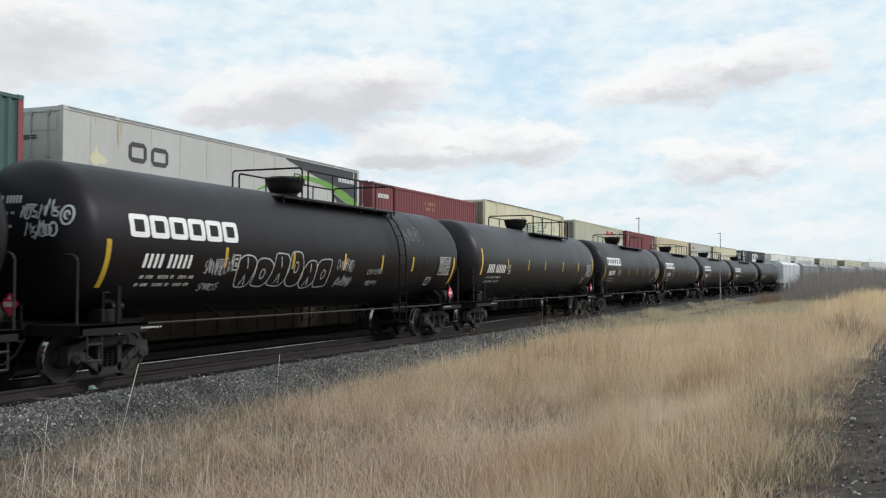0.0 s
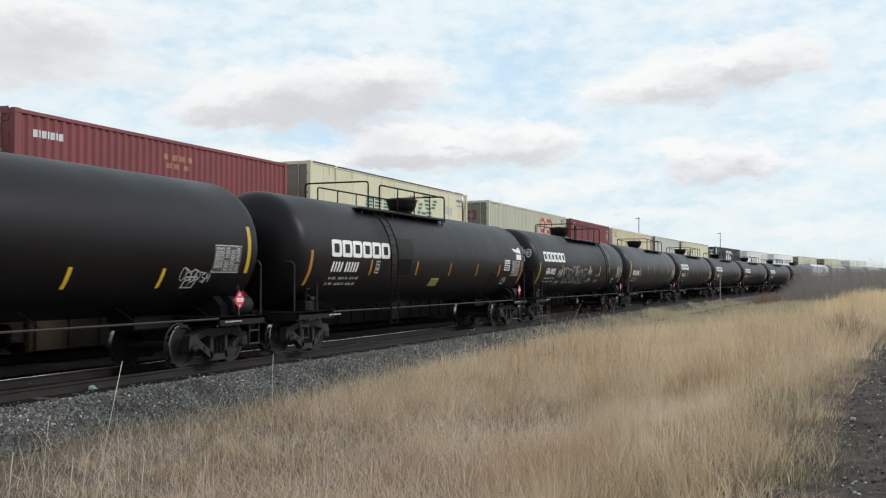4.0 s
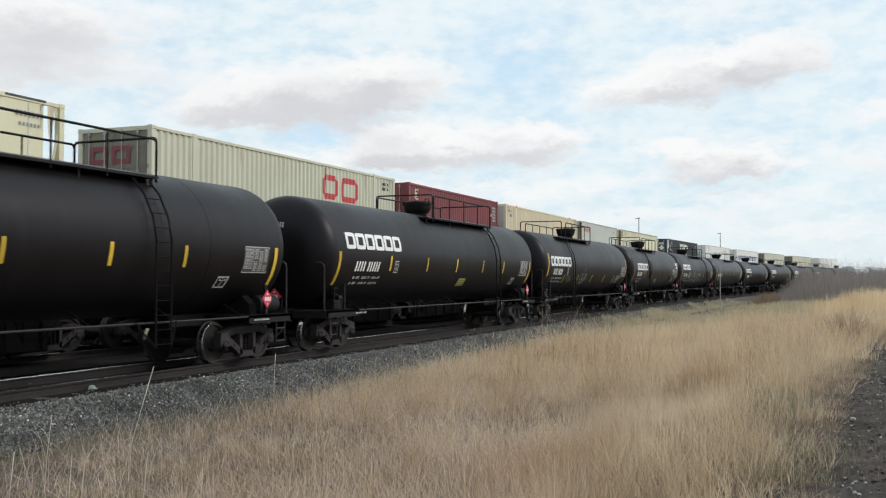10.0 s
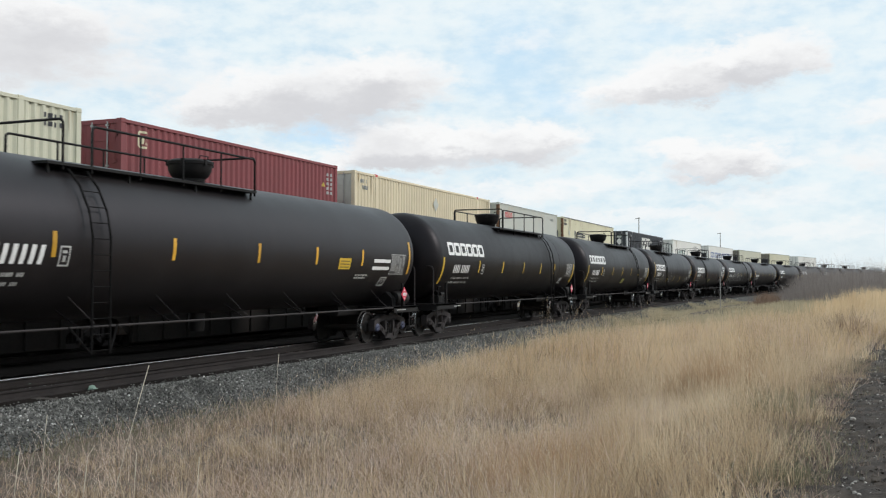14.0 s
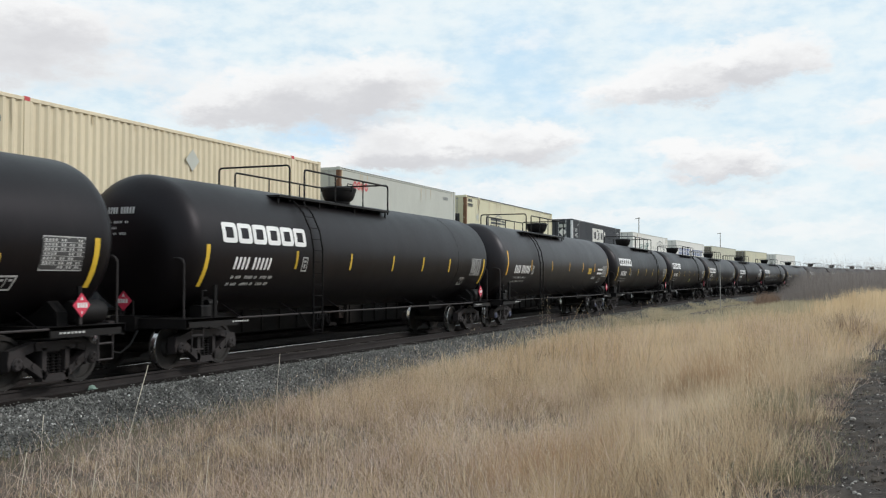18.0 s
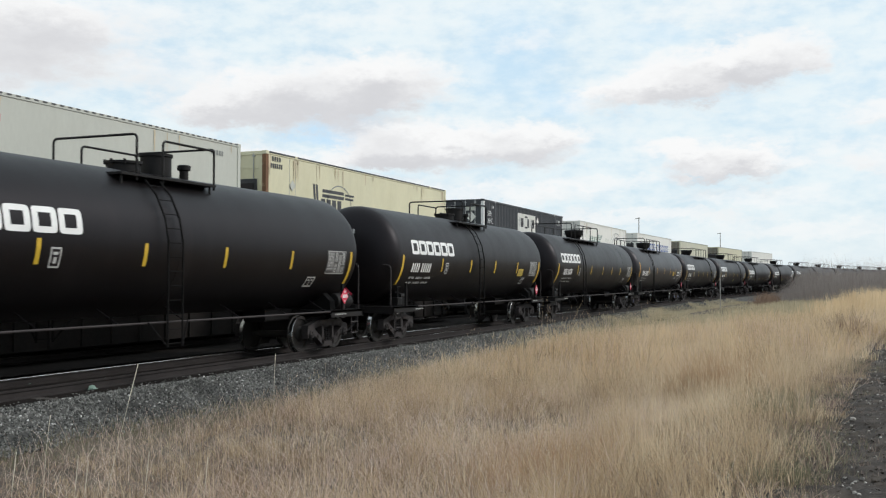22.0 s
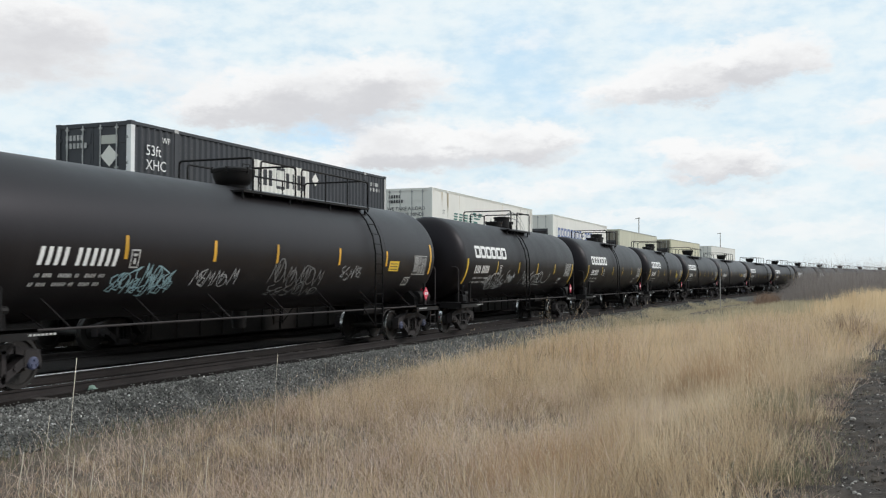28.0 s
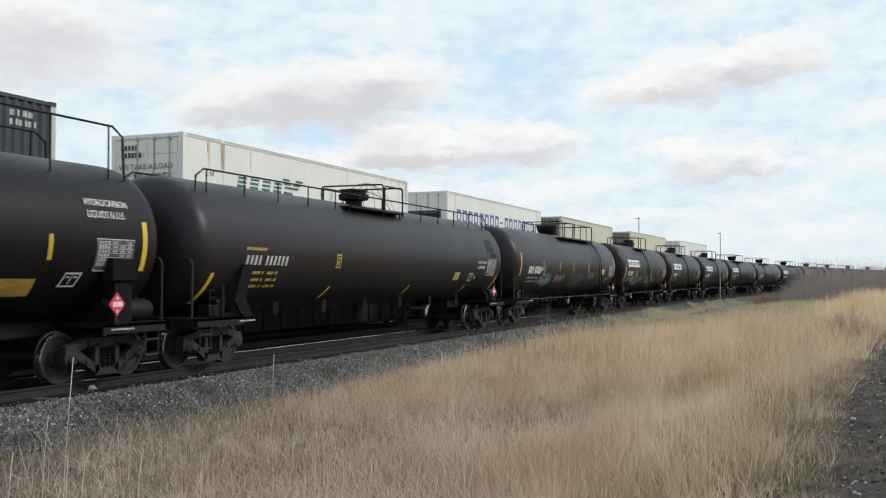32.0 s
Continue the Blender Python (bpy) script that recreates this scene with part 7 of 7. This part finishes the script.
    # bent and fallen stalks among the near grass
    bt = scatter(20000, 4.5, 20, 0.2, 10.6, 71, lambda s, y, q, r: edge(s, y, q, r) and y > 3.2 and not (matted(s, y) and r > 0.16))
    blades("bent_grass", [(p[0], p[1], p[2] + 0.12) for p in bt], list(np.random.RandomState(72).uniform(0.25, 0.62, len(bt))), 0.0036, PALESTRAW, "bleached bent stalks among the near grass", "grass", 0.75, 73, 4, curl=0.9)
    fl = scatter(9000, 4.5, 15, 2.0, 10.2, 81, lambda s, y, q, r: edge(s, y, q, r) and not (matted(s, y) and r > 0.3))
    blades("fallen_grass", [(p[0], p[1], p[2] + 0.10 + 0.3 * abs(p[3])) for p in fl], list(np.random.RandomState(82).uniform(0.25, 0.6, len(fl))), 0.0032, PALESTRAW, "pale fallen stalks lying across the near grass", "grass", 1.1, 83, 3, curl=0.35)
    # loose wisps that stand out over the foot of the ballast
    wi = scatter(3600, 8, 34, 8.9, 10.9, 74, lambda s, y, q, r: r < (0.4 if s > 13 else 0.10) + q)
    blades("grass_wisps", [p[:3] for p in wi], list(np.random.RandomState(75).uniform(0.2, 0.6, len(wi))), 0.0030, PALESTRAW, "loose pale wisps of grass along the ballast", "grass", 0.32, 76, 4, curl=0.5)
    # reddish dead weeds
    rg = np.random.RandomState(33)
    for cx, cy, rx, ry, n, hh in ((102, 7.0, 7, 1.0, 900, 1.15), (31, 0.1, 1.5, 0.8, 420, 1.0)):
        pts = [(cx + rx * a, cy + ry * b) for a, b in rg.normal(0, 0.5, (n, 2))]
        blades("dead_weeds", [(x, y, ground_height(x, y)) for x, y in pts], list(hh * rg.uniform(0.5, 1.2, n)), 0.003 + 0.00017 * cx, BROWNWEED, "reddish-brown dead weeds in the grass", "weeds", 0.3, 34, 2)
    # rusty and grey-green patches in the field
    for cx, cy, rr, n, lo_h, hi_h, mt, w, name, label in ((10.3, 3.1, 0.9, 900, 0.35, 0.70, RUSTSTRAW, 0.0036, "rusty_grass", "rust-tinged dry stems in the near grass"), (17.5, 2.1, 0.75, 800, 0.6, 1.05, RUSTSTRAW, 0.005, "rusty_grass", "rust-tinged dry stems in the tall grass"),
                                                         (9.0, 0.50, 0.32, 420, 0.08, 0.20, GREENWEED, 0.0035, "weeds", "grey-green weeds at the edge of the dirt track"), (13.4, 0.85, 0.6, 260, 0.25, 0.5, GREENWEED, 0.004, "weeds", "grey-green weeds among the grass")):
        pts = [(cx + rr * a, cy + rr * b) for a, b in rg.normal(0, 0.5, (n, 2))]
        blades(name, [(x, y, ground_height(x, y) + 0.02) for x, y in pts], list(rg.uniform(lo_h, hi_h, n)), w, mt, label, "grass" if mt is RUSTSTRAW else "weeds", 0.25, 35, 3, curl=0.3)
    # dark weeds added beyond the far track; their colour stands for shade under trains
    rg = np.random.RandomState(61)
    bank = [(x, y) for x, y in zip(rg.uniform(8, 130, 36000), rg.uniform(23.2, 26.5, 36000))]
    blades("bank_weeds", [(x, y - bend(x)[0], -0.64) for x, y in bank], list(rg.uniform(0.8, 1.75, len(bank))), 0.03, DARKWEED, "added dark weeds beyond the tracks, standing in for shade", "weeds", 0.3, 62, 2)
    # leafless brush at the bend
    low = lambda s, yy: min(1.0, max(0.0, (0.064 * s - yy) / (0.03 * s)))
    bs = scatter(130000, 104, 225, -12, 9.6, 40, lambda s, y, q, r: y - bend(s)[0] < 0.062 * s + 1.0 * q and r < (0.62 + q) * min(1.0, (s - 96) / 30))
    rg = np.random.RandomState(41)
    blades("bare_brush", [p[:3] for p in bs], [h * min(1.0, 0.50 + (p[0] - 104) / 70) * (0.22 + 0.78 * low(p[0], p[1])) for p, h in zip(bs, rg.uniform(1.6, 4.2, len(bs)))], 0.018, BRUSH, "dense leafless grey-brown brush", "brush", 0.35, 42, 2)
    tp = scatter(700, 105, 215, -12, 8, 43, lambda s, y, q, r: y - bend(s)[0] < 0.040 * s)
    pts, hs = [], []
    for p in tp:
        for k in range(7):
            pts.append((p[0] + rg.uniform(-0.3, 0.3), p[1] + rg.uniform(-0.3, 0.3), p[2]))
            hs.append(rg.uniform(2.6, 5.6))
    blades("tall_brush", pts, hs, 0.016, BRUSH, "thin leafless saplings above the brush", "brush", 0.12, 44, 2)


SWAYING = []


def stalk(px, py, depth, lean, rows):
    """A single tall seed stalk near the lens, tip placed along a line of sight; it sways about its foot."""
    fw = Vector((math.cos(YAW), math.sin(YAW), 0))
    rt = Vector((math.sin(YAW), -math.cos(YAW), 0))
    tip = Vector(EYE) + fw * depth + rt * ((px - 784) / 1755.8 * depth) + Vector((0, 0, -(py - 494) / 1755.8 * depth))
    foot = tip + rt * lean
    foot.z = ground_height(foot.x, foot.y) - 0.02
    ht = tip.z - foot.z
    ob = thing("grass_stalk", "single tall dry grass stalk with a thin seed head", "grass stalk", "tall stalks near the lens")
    ob.location = foot
    d = tip - foot
    b = Build().tube([d * t + Vector((0, 0, 0)) - rt * 0.04 * math.sin(3.14 * t) for t in (0, 0.25, 0.5, 0.75, 0.92)], 0.00012 * depth + 0.0007, 5)
    part("stem", b.mesh("stem", REED), ob)
    b = Build().tube([d * t - rt * 0.04 * math.sin(3.14 * t) for t in (0.90, 0.94, 0.98, 1.0)], 0.0002 * depth + 0.0011, 5)
    part("seed_head", b.mesh("seed_head", REED), ob)
    SWAYING.append((ob, Vector(foot), fw, rows))


def build_stalks():
    slow = lambda a, p: [(t, a * math.sin(t * 1.1 + p) + 0.4 * a * math.sin(t * 2.7 + 2 * p)) for t in range(0, 33)]
    stalk(247, 645, 5.0, -0.35, [(0, 0), (3.2, -3), (6, 1), (9, 2), (13, 3), (14.5, 1), (17.6, 4), (19, -9), (20.2, -1), (23, 0), (25.2, -9), (28, -9), (28.5, -10), (31.2, -9), (32, -9.5)])
    stalk(493, 627, 12.5, 0.02, slow(1.6, 0.3))
    stalk(163, 816, 4.8, -0.03, slow(1.2, 1.1))
    stalk(128, 806, 4.7, 0.04, slow(1.4, 2.0))
    stalk(40, 800, 4.7, -0.05, slow(1.2, 0.8))
    stalk(255, 800, 4.9, 0.02, slow(1.0, 2.6))
    stalk(88, 735, 8.6, 0.0, slow(1.2, 3.2))
    stalk(365, 808, 5.0, 0.03, slow(1.0, 1.7))


def build_stones():
    """Loose stones of the ballast shoulder, one low-cut crystal each."""
    rg = np.random.RandomState(21)
    b_v, b_f = [], []
    ico = [(0, 0, 1), (0.9, 0, 0.2), (0.2, 0.85, 0.1), (-0.8, 0.3, 0.2), (-0.5, -0.75, 0.15), (0.5, -0.8, -0.1), (0, 0, -0.8)]
    fc = [(0, 1, 2), (0, 2, 3), (0, 3, 4), (0, 4, 5), (0, 5, 1), (6, 2, 1), (6, 3, 2), (6, 4, 3), (6, 5, 4), (6, 1, 5)]
    spots = []
    for _ in range(42000):
        s, yy = rg.uniform(9, 45), rg.uniform(-3.0, -1.30)
        spots.append((s, yy, rg.uniform(0.014, 0.030)))
    for _ in range(6000):
        spots.append((rg.uniform(45, 90), rg.uniform(-3.0, -1.2), rg.uniform(0.03, 0.05)))
    for _ in range(500):
        spots.append((rg.uniform(12, 50), rg.uniform(-1.3, -0.95), rg.uniform(0.02, 0.03)))
    for s, yy, r in spots:
        z = -0.19 if yy > -1.75 else (-0.20 + (yy + 1.75) * 0.40 if yy > -2.75 else -0.60)
        if yy > 1.7:
            z = -0.27
        rot = Euler(rg.uniform(0, 6.28, 3)).to_matrix()
        o = len(b_v)
        sc = Vector((r * rg.uniform(0.8, 1.4), r, r * rg.uniform(0.7, 1.1)))
        g = bend(s)[0]
        for p in ico:
            q = rot @ Vector((p[0] * sc.x, p[1] * sc.y, p[2] * sc.z))
            b_v.append((s + q.x, NEAR_Y - g + yy + q.y, z + r * 0.45 + q.z))
        b_f += [tuple(i + o for i in f) for f in fc]
    me = bpy.data.meshes.new("ballast_stones")
    me.from_pydata(b_v, [], b_f)
    me.materials.append(STONE)
    me.materials.append(PALESTONE)
    pale = np.repeat(rg.uniform(0, 1, len(spots)) < 0.03, len(fc)).astype(np.int32)
    me.polygons.foreach_set("material_index", pale)
    tagged(new("ballast_stones", me), "loose grey crushed stones of the ballast shoulder", "stones", kind="stuff")


def scrap(x, y, z, size, seed):
    """A crumpled pale greenish scrap lying by the rail."""
    rg = random.Random(seed)
    b = Build()
    vs = []
    for i in range(5):
        for k in range(6):
            a = 6.283 * k / 6
            r = size * (0.7, 1.25, 1.1, 0.8, 0.35)[i] * rg.uniform(0.6, 1.25)
            vs.append((r * math.cos(a), r * 0.8 * math.sin(a), size * 0.24 * i + rg.uniform(-0.015, 0.015)))
    fs = [(i * 6 + k, i * 6 + (k + 1) % 6, (i + 1) * 6 + (k + 1) % 6, (i + 1) * 6 + k) for i in range(4) for k in range(6)]
    b.add(vs, fs + [tuple(range(24, 30)), tuple(range(6))[::-1]])
    ob = thing("scrap", "crumpled pale green scrap lying beside the rail", "scrap", "scraps by the track", me=b.mesh("scrap", PALEGREEN, 20))
    ob.location = (x, y, z)


def build_pebbles():
    """Stones and clods on the dirt track."""
    rg = np.random.RandomState(51)
    v, f = [], []
    ico = [(0, 0, 1), (0.9, 0, 0.2), (0.2, 0.85, 0.1), (-0.8, 0.3, 0.2), (-0.5, -0.75, 0.15), (0.5, -0.8, -0.1), (0, 0, -0.8)]
    fc = [(0, 1, 2), (0, 2, 3), (0, 3, 4), (0, 4, 5), (0, 5, 1), (6, 2, 1), (6, 3, 2), (6, 4, 3), (6, 5, 4), (6, 1, 5)]
    for _ in range(1500):
        s = rg.uniform(6, 30)
        y = verge(s) - abs(rg.normal(0, 0.9)) + 0.05
        r = min(0.05, rg.lognormal(-4.6, 0.5))
        z = ground_height(s, min(y, verge(s) - 0.01)) + 0.085 + 0.045 * noise.noise(Vector((s * 1.4, y * 1.4, 9))) + 0.03 * noise.noise(Vector((s * 5, y * 5, 2)))
        o = len(v)
        m = Euler(rg.uniform(0, 6.28, 3)).to_matrix()
        for p in ico:
            q = m @ (Vector(p) * r)
            v.append((s + q.x, y + q.y, z + r * 0.3 + q.z * 0.7))
        f += [tuple(i + o for i in t) for t in fc]
    me = bpy.data.meshes.new("pebbles")
    me.from_pydata(v, [], f)
    me.materials.append(PEBBLE)
    tagged(new("pebbles", me), "small pale stones on the dirt track", "stones", kind="stuff")
    v, f = [], []
    for _ in range(14000):
        s = rg.uniform(6, 30)
        y = verge(s) - rg.uniform(-0.25, 2.2) + ragged(s) * 0.8
        r = min(0.045, rg.lognormal(-4.75, 0.6))
        z = ground_height(s, min(y, verge(s) - 0.01)) + 0.085 + 0.045 * noise.noise(Vector((s * 1.4, y * 1.4, 9))) + 0.03 * noise.noise(Vector((s * 5, y * 5, 2)))
        o = len(v)
        m = Euler(rg.uniform(0, 6.28, 3)).to_matrix()
        for p in ico:
            q = m @ (Vector(p) * r * rg.uniform(0.6, 1.4))
            v.append((s + q.x * 1.3, y + q.y, z + r * 0.1 + q.z * 0.55))
        f += [tuple(i + o for i in t) for t in fc]
    me = bpy.data.meshes.new("clods")
    me.from_pydata(v, [], f)
    me.materials.append(DIRT)
    tagged(new("clods", me), "dark crumbled clods of soil on the dirt track", "soil", kind="stuff")


def build_poles():
    for px, top in ((1131, 385), (1275, 412)):
        zt = 11.0
        ang = YAW - math.atan((px - 784) / 1755.8)
        dist = (zt - EYE[2]) / ((494 - top) / 1755.8) / math.cos(math.atan((px - 784) / 1755.8))
        x, y = dist * math.cos(ang), dist * math.sin(ang)
        p = thing("utility_pole", "grey wooden utility pole with a short crossarm", "utility pole", "poles beyond the railway")
        p.location = (x, y, -0.8)
        part("pole", Build().lathe([(0.10, 0), (0.055, zt + 0.8)], "z", (0, 0, 0), 10).mesh("pole", WOODPOLE), p)
        part("crossarm", Build().box(-0.04, 0.04, -0.15, 0.55, zt + 0.58, zt + 0.68).mesh("crossarm", WOODPOLE), p)
    post = thing("marker_post", "slim pale painted post beside the track", "post")
    post.location = (84, 9.37, -0.65)
    part("shaft", Build().lathe([(0.034, 0), (0.028, 3.7)], "z", (0, 0, 0), 10).mesh("shaft", PALEPOST), post)
    part("cap", Build().lathe([(0.036, 3.68), (0.036, 3.78), (0.015, 3.8)], "z", (0, 0, 0), 10).mesh("cap", PALEPOST), post)


build_ground()
build_track()
build_near_train()
build_far_train()
build_grass()
build_stalks()
build_stones()
build_poles()
build_pebbles()
scrap(14.63, 12.88, -0.175, 0.09, 6)
scrap(14.78, 14.55, -0.175, 0.07, 6)


def motions():
    """Everything that moves: vehicles along their tracks, wheels on their axles."""
    for row in CARS:
        ob, s0, y, v = row[:4]
        z = row[4] if len(row) > 4 else 0.0
        ends = (s0, s0 + v * 32)
        step = 1 if max(ends) > BEND_FROM - 12 else 16
        walk(ob, [(t, on_track(s0 + v * t, y, z)) for t in range(0, 33, step)])
    for ob, foot, axis, rows in SWAYING:
        walk(ob, [(t, Matrix.Translation(foot) @ Matrix.Rotation(radians(a), 4, axis)) for t, a in rows])
    for w, v in WHEELSETS:
        x, z = w.location.x, w.location.z
        walk(w, [(k / 10, pose(x, 0, z, 0, math.degrees(v * k / 10 / WR), 0)) for k in range(321)])


motions()
